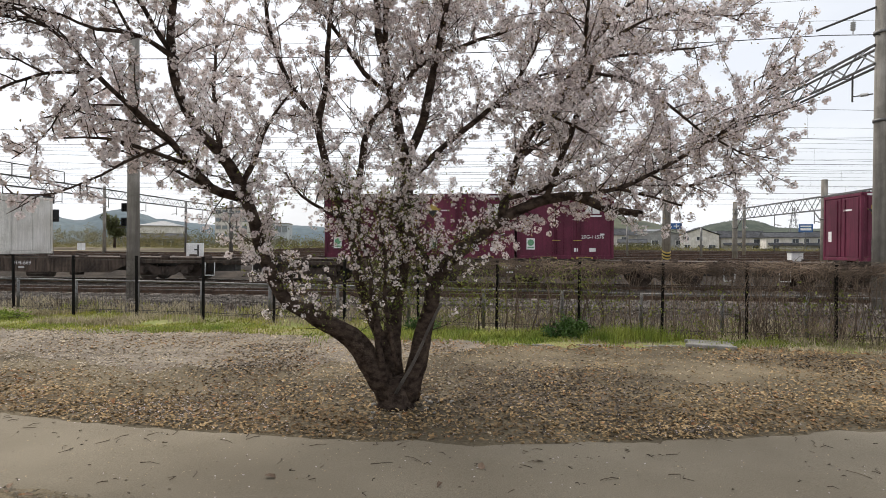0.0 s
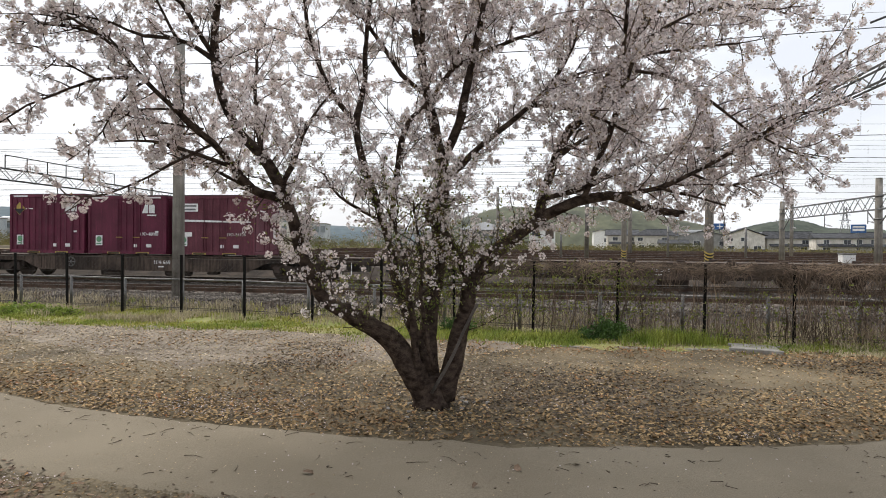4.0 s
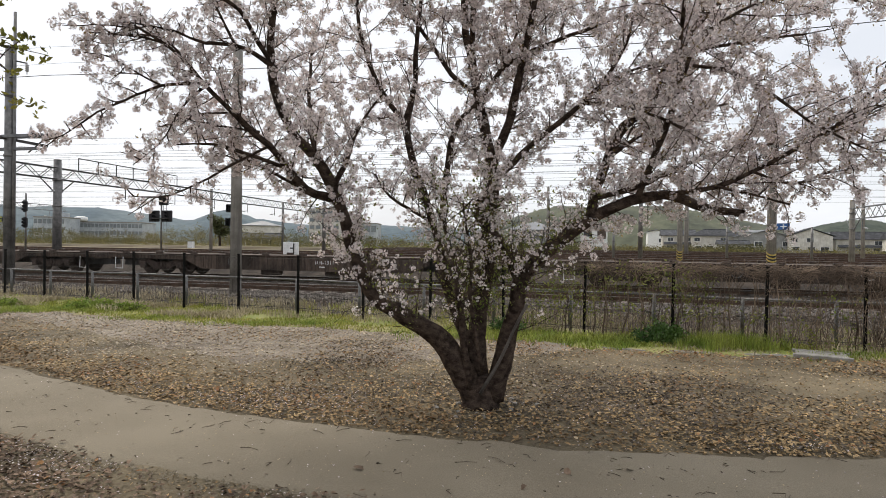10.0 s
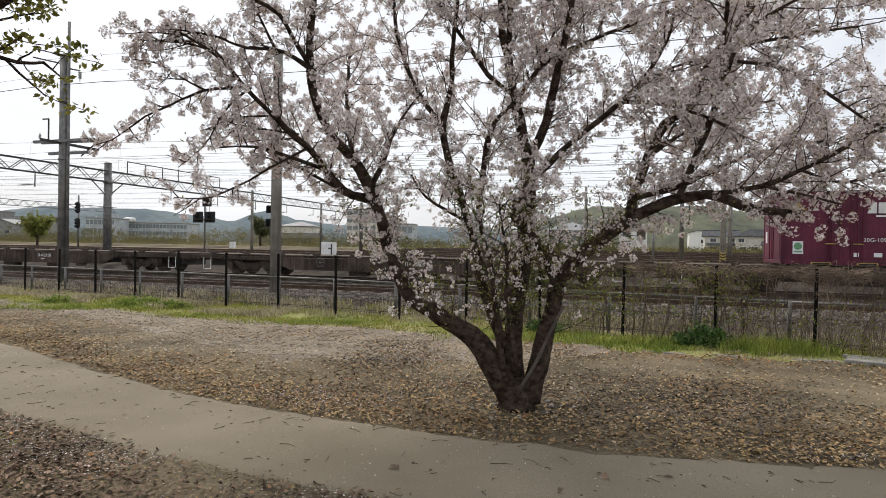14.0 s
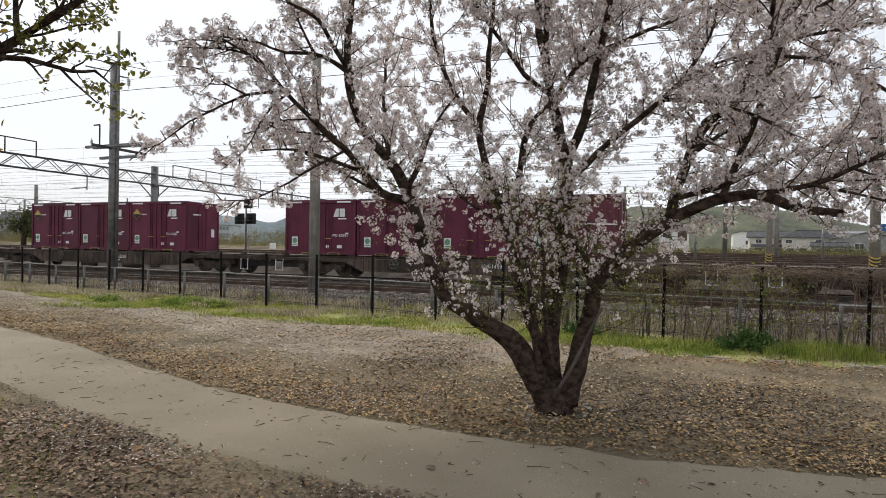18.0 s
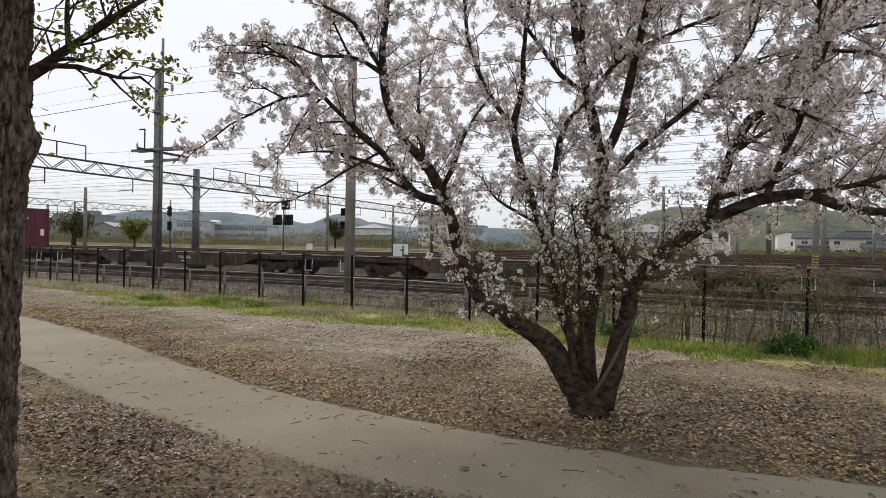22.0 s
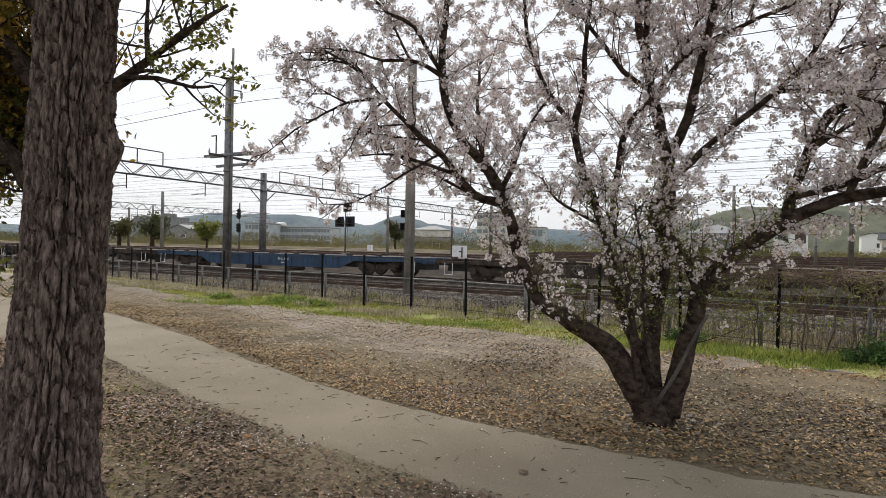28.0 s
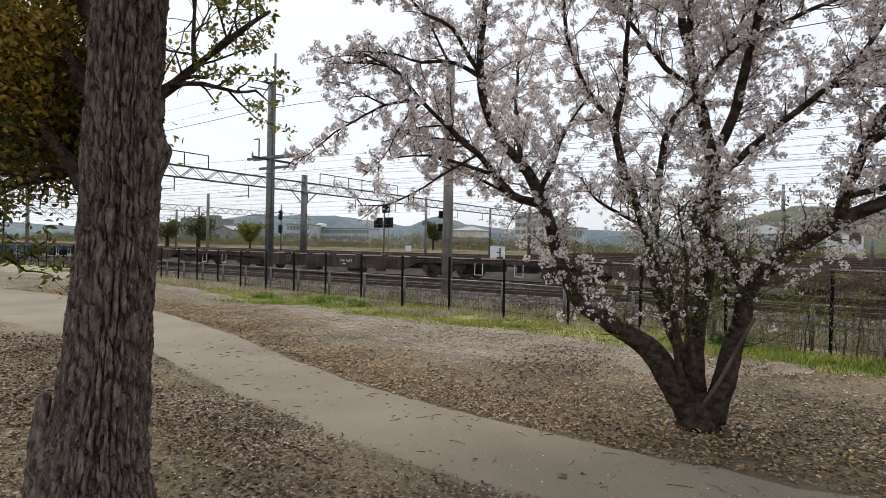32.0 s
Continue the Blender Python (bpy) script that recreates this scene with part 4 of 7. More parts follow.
def wheelset():
    sh = Shape()
    for y in (-0.55, 0.55):
        sh.tube([(0, y - 0.06, 0), (0, y + 0.06, 0)], [0.43, 0.43], 24)
        sh.tube([(0, y * 1.16 - 0.02, 0), (0, y * 1.16 + 0.02, 0)], [0.12, 0.12], 12)
        for a in range(6):
            sh.box(0, 0, 0, 0.05, 0.02, 0.26, pose(0, y * 1.12, 0, 0, a * 60, 0) @ pose(0, 0, 0.24))
    sh.tube([(0, -0.95, 0), (0, 0.95, 0)], [0.07, 0.07], 10)
    return sh.mesh("wheelset", RUSTY)


def side_frame(sh, y):
    o = [(-1.25, 0.50), (-1.25, 0.68), (-0.75, 0.74), (-0.35, 0.60), (0.35, 0.60), (0.75, 0.74), (1.25, 0.68), (1.25, 0.50), (0.70, 0.46), (0.40, 0.26), (-0.40, 0.26), (-0.70, 0.46)]
    sh.outline(o, 0.12, pose(0, y - 0.06, 0))
    for x in (-0.95, 0.95):
        sh.block(x, y * 1.07, 0.46, 0.30, 0.20, 0.30, 0.03)
    for x in (-0.16, 0, 0.16):
        sh.tube([(x, y * 1.05, 0.30), (x, y * 1.05, 0.60)], [0.06, 0.06], 8)
    return sh


WHEELS, ROLLING = [], []


def wagon(at, paint, number):
    w = thing("container_wagon", rw_pose(at, TRAIN_TRACK, RAIL_Z), "", "wagon", "wagons of the freight train")
    tagged(w, "blue flat container wagon with rusty bogies rolling on rails" if paint is WAGON_BLUE else "dirty grey flat container wagon rolling on rails")
    h, half = DECK_Z - RAIL_Z, 9.8
    for y in (-1.22, 1.22):
        o = [(-half, h), (half, h), (half, h - 0.22), (5.75, h - 0.26), (4.9, h - 0.63), (-4.9, h - 0.63), (-5.75, h - 0.26), (-half, h - 0.22)]
        part("side_sill", Shape().outline(o, 0.05, pose(0, y - 0.025, -0.008)), paint, w)
        lip = Shape().box(0, y * 1.01, h - 0.03, 2 * half, 0.11, 0.05).box(0, y * 1.01, h - 0.64, 9.8, 0.10, 0.03)
        part("sill_flange", lip, paint, w)
        for x in np.arange(-4.8, 4.9, 0.8):
            part("sill_rib", RIB_BLUE if paint is WAGON_BLUE else RIB_GREY, None, w, m=pose(float(x), y * 1.028, h - 0.34))
    part("deck", Shape().block(0, 0, h - 0.05, 2 * half, 2.36, 0.07, 0.01), DECK, w)
    part("centre_sill", Shape().box(0, 0, h - 0.35, 2 * half, 0.6, 0.5), STEEL_DARK, w)
    for x in np.arange(-9.0, 9.1, 1.8):
        for y in (-1.1, 1.1):
            part("deck_lock", LOCK, None, w, m=pose(float(x), y, h + 0.03))
    for x in (-9.2, 9.2):
        st = Shape()
        for dx in (-0.2, 0.2):
            st.rod((x + dx, -1.30, h - 0.2), (x + dx, -1.32, h - 0.72), 0.018)
        st.rod((x - 0.2, -1.32, h - 0.72), (x + 0.2, -1.32, h - 0.72), 0.018)
        part("stirrup", st, WHITE, w, "white-painted foot stirrup")
        part("coupler", Shape().block(x * 1.09, 0, h - 0.22, 0.75, 0.24, 0.26, 0.04), RUSTY, w)
        part("end_beam", Shape().block(x * 1.062, 0, h - 0.16, 0.12, 2.5, 0.3, 0.02), paint, w)
    ring = Shape()
    ring.tube([(-3.3 + 0.20 * math.cos(a), -1.32, h - 0.30 + 0.20 * math.sin(a)) for a in np.linspace(0, 2 * math.pi, 17)], 0.017, 6, False)
    for a in (0, 60, 120):
        c, s = 0.2 * math.cos(radians(a)), 0.2 * math.sin(radians(a))
        ring.rod((-3.3 - c, -1.32, h - 0.3 - s), (-3.3 + c, -1.32, h - 0.3 + s), 0.012)
    part("brake_wheel", ring, GALV, w, "round hand brake wheel")
    part("valve_box", Shape().block(-1.6, -0.9, h - 0.72, 0.9, 0.4, 0.3, 0.05), RUSTY, w)
    part("air_tank", Shape().tube([(1.0, -0.9, h - 0.70), (2.1, -0.9, h - 0.70)], 0.18, 12), RUSTY, w, smooth=True)
    part("brake_cylinder", Shape().block(3.2, -0.95, h - 0.66, 0.5, 0.3, 0.25, 0.04), RUSTY, w)
    lettering("number", number, 0.24, WHITE, w, pose(0.6, -1.262, h - 0.36, 90, 0, 0), "white stencilled wagon number")
    part("data_panel", Shape().box(0.95, -1.254, h - 0.47, 0.26, 0.006, 0.05), WHITE, w)
    for x in (-7.1, 7.1):
        b = part("bogie", side_frame(side_frame(Shape().block(0, 0, 0.52, 0.4, 2.0, 0.2, 0.03), -1.0), 1.0), RUSTY, w, "rusty two-axle bogie", m=pose(x, 0, 0))
        for dx in (-0.95, 0.95):
            ws = new("wheelset", WHEEL_MESH)
            ws.parent = b
            ws.matrix_basis = pose(dx, 0, 0.43)
            WHEELS.append((ws, dx))
    ROLLING.append((w, at, RAIL_Z))
    return w


def diamond(parent, x, y, z, m):
    part("hazard_mark", Shape().outline([(x - 0.29, z), (x, z - 0.29), (x + 0.29, z), (x, z + 0.29)], 0.006, pose(0, y, 0)), YELLOW, parent, "yellow and black lozenge")
    part("hazard_mark_dark", Shape().outline([(x, z - 0.27), (x + 0.27, z), (x, z)], 0.004, pose(0, y - 0.004, 0)), BLACK, parent)
    part("hazard_mark_dark", Shape().outline([(x, z - 0.27), (x - 0.27, z), (x, z)][::-1], 0.004, pose(0, y - 0.004, 0)), BLACK, parent)


def emblem(parent, x, y, z, k):
    """A plain white two-piece mark."""
    a = [(0, 0), (0.18, 0.46), (0.34, 0.46), (0.34, 0)]
    b = [(0.40, 0), (0.40, 0.46), (0.70, 0.46), (0.74, 0.40), (0.74, 0)]
    for o in (a, b):
        part("emblem", Shape().outline([(p * k, q * k) for p, q in o], 0.005, pose(x, y, z)), WHITE, parent, "plain white painted mark")


def container(at, style, number="", length=3.715, tall=2.5, paint=None, mark=True):
    """A 12-foot freight container; x along the train, its near side at y = -1.225."""
    paint = paint or MAROON
    labels = {"plain": "maroon steel freight container with white lettering on a wagon", "ribbed": "maroon corrugated steel freight container on a wagon", "striped": "faded maroon freight container with white stripe and patches", "reefer": "rust-stained cream white freight container on a wagon"}
    c = thing("freight_container", rw_pose(at, TRAIN_TRACK, DECK_Z + 0.06), labels[style], "container", "containers on the train")
    w, l = 2.45, length
    part("body", Shape().block(0, 0, tall / 2 + 0.04, l - 0.06, w - 0.08, tall - 0.10, 0.015), paint, c)
    fr = Shape()
    for x in (-l / 2 + 0.06, l / 2 - 0.06):
        for y in (-w / 2 + 0.055, w / 2 - 0.055):
            fr.block(x, y, tall / 2, 0.12, 0.11, tall, 0.015)
        for z in (0.07, tall - 0.06):
            fr.block(x, 0, z, 0.12, w, 0.12, 0.012)
    for y in (-w / 2 + 0.05, w / 2 - 0.05):
        for z in (0.07, tall - 0.06):
            fr.block(0, y, z, l, 0.10, 0.14, 0.012)
    part("frame", fr, paint, c)
    part("roof", Shape().block(0, 0, tall + 0.015, l - 0.02, w - 0.02, 0.05, 0.01), STEEL_DARK, c, "dark weathered roof sheet")
    y = -w / 2
    if style == "ribbed":
        for x in np.arange(-l / 2 + 0.3, l / 2 - 0.2, 0.31):
            part("rib", Shape().block(float(x), y + 0.025, tall / 2, 0.13, 0.05, tall - 0.26, 0.02), paint, c)
    else:
        for x, d in ((-0.45, 0.05), (-0.30, 0.03), (0.28, 0.04), (0.62, 0.03), (-0.03, 0.03)):
            part("door_edge", Shape().block(x, y + 0.03, tall / 2, d, 0.05, tall - 0.28, 0.008), paint, c)
        for x in (-0.36, 0.45):
            rod = Shape().rod((x, y - 0.01, 0.2), (x, y - 0.01, tall - 0.2), 0.016)
            part("lock_rod", rod, paint, c)
            part("lock_handle", Shape().block(x + 0.02, y - 0.018, 0.72, 0.32, 0.02, 0.03, 0.006), YELLOW, c, "yellow door handle")
    for x in (-0.62, 0.75):
        part("fork_pocket", Shape().block(x, y - 0.002, 0.045, 0.62, 0.02, 0.075, 0.006), YELLOW, c, "yellow-rimmed fork pocket")
        # a black plate paints the shade inside the pocket
        part("pocket_hole", Shape().box(x, y - 0.013, 0.04, 0.52, 0.006, 0.05), BLACK, c)
    white = CREAM if style == "striped" else WHITE
    if style in ("plain", "ribbed"):
        emblem(c, 0.72 if style == "plain" else 0.9, y + (0.002 if style == "plain" else -0.006), tall - 0.74, 0.80)
        part("lettering_bar", Shape().box(1.18, y + 0.004, tall - 0.83, 0.42, 0.006, 0.06), white, c)
        part("top_band", Shape().box(-1.3, y - 0.001, tall - 0.07, 0.7, 0.006, 0.07), WHITE, c)
        part("top_band", Shape().box(1.25, y - 0.001, tall - 0.07, 0.7, 0.006, 0.07), WHITE, c)
        if mark:
            diamond(c, -1.35, y + 0.003, tall - 0.62, None)
            part("lettering_bar", Shape().box(-0.86, y + 0.004, tall - 0.62, 0.34, 0.006, 0.04), white, c)
    if style == "striped":
        part("stripe", Shape().outline([(-l / 2 + 0.15, 1.40), (l / 2 - 0.15, 1.36), (l / 2 - 0.15, 1.41), (-l / 2 + 0.15, 1.50)], 0.006, pose(0, y - 0.010, 0)), WHITE, c)
        part("patch", Shape().box(-1.15, y - 0.004, tall - 0.5, 0.95, 0.006, 0.34), WHITE, c)
        for k in range(2):
            part("lettering_bar", Shape().box(-1.15, y - 0.009, tall - 0.43 - 0.15 * k, 0.80 - 0.06 * k, 0.004, 0.07), STEEL_GREY, c)
        part("lettering_bar", Shape().box(-1.25, y - 0.004, 0.86, 0.62, 0.006, 0.18), WHITE, c)
    if style != "reefer":
        if number:
            lettering("number", number, 0.19, white, c, pose(0.62, y + 0.003, 0.80, 90, 0, 0), "white stencilled number")
        part("sticker", Shape().box(-1.32, y + 0.003, 0.58, 0.32, 0.006, 0.44), WHITE, c)
        part("sticker_print", Shape().tube([(-1.32, y + 0.001, 0.63), (-1.32, y - 0.004, 0.63)], 0.125, 16), STICKER, c, "round green print on a white sheet")
        part("sticker_line", Shape().box(-1.32, y - 0.003, 0.44, 0.24, 0.004, 0.05), STICKER, c)
        part("data_plate", Shape().box(0.42, y + 0.002, 0.36, 0.15, 0.006, 0.14), WHITE, c)
        part("data_plate", Shape().box(1.05, y + 0.002, 0.36, 0.24, 0.006, 0.14), WHITE, c)
        part("data_plate", Shape().box(1.42, y + 0.002, 0.96, 0.16, 0.006, 0.07), WHITE, c)
    # the two ends: a pair of doors with their bars
    for sx in (-1, 1):
        x = sx * (l / 2 - 0.02)
        for yy in (-0.55, 0.55):
            part("end_panel", Shape().block(x, yy, tall / 2, 0.03, 1.0, tall - 0.32, 0.008), paint, c)
        if style != "reefer":
            part("end_mark", Shape().box(x + sx * 0.018, -0.4, tall - 0.62, 0.006, 0.5, 0.07), WHITE, c)
            part("end_mark", Shape().box(x + sx * 0.018, 0.75, 0.95, 0.006, 0.22, 0.42), WHITE, c)
            for yy in (-0.25, 0.25):
                part("end_bar", Shape().rod((x + sx * 0.03, yy, 0.15), (x + sx * 0.03, yy, tall - 0.2), 0.018), paint, c)
    ROLLING.append((c, at, DECK_Z + 0.06))
    return c


def train():
    numbers = {-2: "104-669", -1: "106-403", 0: "104-669", 1: "106-578", 4: "104-2158", 6: "104-2263", 11: "106-114"}
    for k in range(-5, 16):
        wagon(10.0 + WAGON * (k + 0.5), WAGON_BLUE if k == 11 else WAGON_GREY, numbers.get(k, "104-%d" % (1200 + 37 * k)))
    container(-22.1, "reefer", paint=CREAM, tall=2.55)
    container(-26.0, "reefer", paint=CREAM, tall=2.55)
    for x, style, num in ((-4.8, "plain", "20D-200"), (-0.95, "plain", "20D-8831"), (2.87, "plain", "20G-11576")):
        container(x, style, num, mark=x != 2.87)
    for x, style, num, paint, tall in ((15.6, "ribbed", "", MAROON, 2.58), (19.5, "plain", "19D-48080", MAROON, 2.5), (23.5, "striped", "19D-34706", MAROON_DULL, 2.5)):
        container(x, style, num, paint=paint, tall=tall, mark=style != "plain")
    for x, num, mk in ((138.65, "20G-10973", True), (142.4, "19D-5055", False), (146.15, "20D-9003", True)):
        container(x, "plain", num, mark=mk)
    for x, style, num, paint, tall in ((155.9, "plain", "19D-50891", MAROON, 2.45), (159.68, "plain", "20D-7103", MAROON, 2.45), (163.44, "plain", "20D-8426", MAROON, 2.6), (167.24, "striped", "19G-4874", MAROON_DULL, 2.5)):
        container(x, style, num, paint=paint, tall=tall, mark=False)


WHEEL_MESH = wheelset()
LOCK = Shape().block(0, 0, 0, 0.30, 0.16, 0.12, 0.02).mesh("deck_lock", RUSTY)
RIB_GREY = Shape().box(0, 0, 0, 0.03, 0.03, 0.52).mesh("sill_rib", WAGON_GREY)
RIB_BLUE = Shape().box(0, 0, 0, 0.03, 0.03, 0.52).mesh("sill_rib", WAGON_BLUE)
train()

# ---- the cherry tree in blossom ----
BRANCHES = [
    ('trunk', [(0.62, 5.35, -0.03, 0.153), (0.61, 5.35, 0.11, 0.139), (0.59, 5.35, 0.28, 0.125)]),
    ('left_limb', [(0.59, 5.35, 0.09, 0.129), (0.42, 5.32, 0.38, 0.113), (0.20, 5.29, 0.67, 0.091), (-0.09, 5.26, 0.85, 0.072), (-0.35, 5.22, 1.02, 0.057), (-0.49, 5.19, 1.26, 0.054), (-0.59, 5.16, 1.57, 0.051), (-0.67, 5.13, 1.81, 0.048), (-0.73, 5.10, 2.01, 0.042)]),
    ('left_limb_upper', [(-0.73, 5.10, 2.00, 0.051), (-0.87, 5.11, 2.24, 0.047), (-1.06, 5.11, 2.43, 0.040), (-1.18, 5.12, 2.63, 0.033), (-1.25, 5.12, 2.86, 0.035), (-1.28, 5.13, 3.11, 0.035), (-1.28, 5.14, 3.42, 0.030), (-1.26, 5.14, 3.67, 0.026), (-1.24, 5.15, 3.97, 0.019)]),
    ('left_limb_fork', [(-0.70, 5.10, 1.89, 0.042), (-0.96, 5.06, 1.97, 0.039), (-1.11, 5.01, 2.15, 0.032), (-1.25, 4.97, 2.32, 0.027), (-1.43, 4.92, 2.49, 0.025), (-1.71, 4.88, 2.75, 0.018), (-1.86, 4.84, 2.94, 0.013), (-2.08, 4.79, 3.13, 0.011), (-2.28, 4.75, 3.23, 0.009)]),
    ('left_limb_low', [(-1.24, 4.90, 2.31, 0.012), (-1.52, 4.84, 2.14, 0.010), (-1.78, 4.77, 1.97, 0.007), (-2.06, 4.71, 1.85, 0.006), (-2.26, 4.65, 1.85, 0.004)]),
    ('left_limb_out', [(-1.71, 4.86, 2.81, 0.013), (-1.89, 4.78, 2.78, 0.012), (-2.05, 4.72, 2.75, 0.011), (-2.15, 4.68, 2.69, 0.010), (-2.28, 4.64, 2.61, 0.009), (-2.46, 4.58, 2.49, 0.007), (-2.60, 4.53, 2.37, 0.005), (-2.68, 4.50, 2.29, 0.004), (-2.80, 4.48, 2.25, 0.003)]),
    ('left_limb_tip', [(-1.85, 4.85, 2.92, 0.011), (-2.15, 4.95, 3.21, 0.009), (-2.64, 5.05, 3.26, 0.007)]),
    ('left_limb_rise', [(-1.28, 5.15, 3.08, 0.021), (-1.42, 5.07, 3.30, 0.019), (-1.52, 5.00, 3.48, 0.016), (-1.74, 4.92, 3.59, 0.013), (-1.95, 4.85, 3.82, 0.009)]),
    ('left_limb_inner', [(-0.72, 5.10, 2.00, 0.026), (-0.62, 5.19, 2.25, 0.021), (-0.57, 5.28, 2.47, 0.017), (-0.46, 5.36, 2.70, 0.012), (-0.28, 5.45, 2.96, 0.007)]),
    ('inner_limb', [(0.59, 5.35, 0.32, 0.058), (0.46, 5.40, 0.71, 0.054), (0.29, 5.45, 1.15, 0.045), (0.20, 5.50, 1.64, 0.039), (0.06, 5.55, 2.02, 0.039), (-0.05, 5.60, 2.40, 0.037), (-0.10, 5.65, 2.68, 0.035), (-0.03, 5.70, 3.03, 0.026), (-0.01, 5.75, 3.50, 0.022), (0.03, 5.80, 3.97, 0.017), (0.05, 5.85, 4.39, 0.012)]),
    ('inner_limb_fork', [(-0.10, 5.70, 2.69, 0.023), (-0.26, 5.74, 2.88, 0.024), (-0.47, 5.78, 3.27, 0.021), (-0.58, 5.81, 3.65, 0.019), (-0.63, 5.85, 4.04, 0.016)]),
    ('inner_limb_side', [(0.24, 5.65, 1.70, 0.028), (0.30, 5.62, 2.19, 0.028), (0.34, 5.60, 2.49, 0.028), (0.41, 5.57, 2.71, 0.025), (0.61, 5.55, 2.90, 0.018)]),
    ('centre_limb', [(0.63, 5.45, 0.25, 0.086), (0.60, 5.49, 0.62, 0.082), (0.65, 5.53, 1.05, 0.078), (0.70, 5.57, 1.43, 0.074), (0.72, 5.62, 1.76, 0.070), (0.75, 5.66, 2.09, 0.066), (0.75, 5.70, 2.36, 0.064)]),
    ('centre_limb_left', [(0.75, 5.70, 2.35, 0.052), (0.65, 5.72, 2.77, 0.050), (0.59, 5.75, 3.03, 0.045), (0.54, 5.78, 3.34, 0.042), (0.48, 5.80, 3.66, 0.037), (0.46, 5.82, 3.98, 0.032), (0.43, 5.85, 4.39, 0.024)]),
    ('centre_limb_right', [(0.77, 5.70, 2.38, 0.047), (0.91, 5.65, 2.73, 0.044), (0.98, 5.60, 3.10, 0.038), (1.03, 5.55, 3.36, 0.033), (1.09, 5.50, 3.69, 0.028), (1.17, 5.45, 4.15, 0.020)]),
    ('centre_limb_twig', [(0.59, 5.75, 3.01, 0.026), (0.35, 5.80, 3.22, 0.024), (0.11, 5.85, 3.58, 0.021), (-0.15, 5.90, 3.98, 0.019), (-0.30, 5.95, 4.37, 0.014)]),
    ('centre_limb_reach', [(0.63, 5.75, 2.95, 0.024), (0.83, 5.69, 3.24, 0.023), (1.08, 5.63, 3.40, 0.021), (1.42, 5.57, 3.54, 0.018), (1.91, 5.51, 3.71, 0.013), (2.34, 5.45, 3.81, 0.010)]),
    ('centre_limb_spur', [(0.82, 5.75, 3.23, 0.016), (0.99, 5.85, 3.63, 0.013), (1.13, 5.95, 4.02, 0.011)]),
    ('right_limb', [(0.73, 5.35, 0.07, 0.103), (0.84, 5.32, 0.49, 0.088), (0.94, 5.28, 0.97, 0.069), (1.00, 5.24, 1.26, 0.068), (1.18, 5.21, 1.44, 0.064), (1.49, 5.18, 1.69, 0.057), (1.74, 5.14, 1.85, 0.049), (2.05, 5.10, 1.95, 0.044), (2.32, 5.07, 1.97, 0.042), (2.60, 5.03, 1.86, 0.038), (2.93, 5.00, 1.81, 0.031)]),
    ('right_limb_back', [(0.97, 5.35, 1.17, 0.048), (0.80, 5.31, 1.53, 0.040), (0.56, 5.27, 1.78, 0.036), (0.66, 5.23, 2.02, 0.031), (0.88, 5.19, 2.26, 0.027), (1.14, 5.15, 2.50, 0.025), (1.37, 5.11, 2.70, 0.023), (1.60, 5.07, 2.91, 0.019), (1.78, 5.03, 3.17, 0.016), (1.87, 4.99, 3.43, 0.012), (1.93, 4.95, 3.78, 0.008)]),
    ('right_limb_back_fork', [(1.47, 5.05, 2.78, 0.018), (1.77, 4.97, 2.74, 0.016), (1.98, 4.90, 2.67, 0.013), (2.16, 4.82, 2.57, 0.011), (2.39, 4.75, 2.42, 0.009)]),
    ('right_limb_back_tip', [(1.62, 5.05, 2.92, 0.016), (1.97, 5.15, 3.13, 0.012), (2.32, 5.25, 3.22, 0.010)]),
    ('right_limb_up', [(1.57, 5.15, 1.74, 0.047), (1.65, 5.21, 2.03, 0.043), (1.79, 5.28, 2.34, 0.043), (1.95, 5.34, 2.64, 0.041), (2.21, 5.40, 2.84, 0.037), (2.35, 5.46, 3.16, 0.032), (2.59, 5.52, 3.48, 0.028), (2.77, 5.59, 3.78, 0.023), (2.92, 5.65, 4.17, 0.018)]),
    ('right_limb_steep', [(1.97, 5.05, 1.94, 0.028), (2.09, 5.00, 2.29, 0.027), (2.16, 4.95, 2.51, 0.027), (2.25, 4.90, 2.83, 0.025), (2.35, 4.85, 3.19, 0.022), (2.58, 4.80, 3.44, 0.015), (2.83, 4.75, 3.56, 0.011)]),
    ('right_limb_long', [(2.25, 5.05, 1.98, 0.021), (2.65, 4.97, 2.05, 0.023), (2.92, 4.89, 2.17, 0.020), (3.22, 4.81, 2.35, 0.018), (3.58, 4.73, 2.57, 0.013), (3.88, 4.65, 2.72, 0.008)]),
    ('right_limb_arch', [(2.36, 4.85, 3.07, 0.015), (2.67, 4.77, 3.00, 0.015), (2.95, 4.70, 2.81, 0.013), (3.14, 4.62, 2.63, 0.011), (3.31, 4.55, 2.48, 0.008)]),
    ('right_limb_top', [(2.40, 4.95, 3.23, 0.016), (2.70, 5.02, 3.31, 0.014), (3.14, 5.08, 3.41, 0.012), (3.58, 5.15, 3.49, 0.009)]),
    ('right_limb_mid', [(1.64, 5.15, 1.95, 0.026), (2.09, 5.28, 2.08, 0.022), (2.56, 5.40, 2.30, 0.017), (3.16, 5.52, 2.49, 0.013), (3.67, 5.65, 2.58, 0.010)]),
    ('left_limb_top', [(-1.23, 5.12, 3.02, 0.022), (-1.41, 5.05, 3.13, 0.019), (-1.55, 4.98, 3.17, 0.016), (-1.79, 4.92, 3.16, 0.013), (-1.99, 4.86, 3.23, 0.010), (-2.21, 4.80, 3.26, 0.007), (-2.42, 4.74, 3.25, 0.005)]),
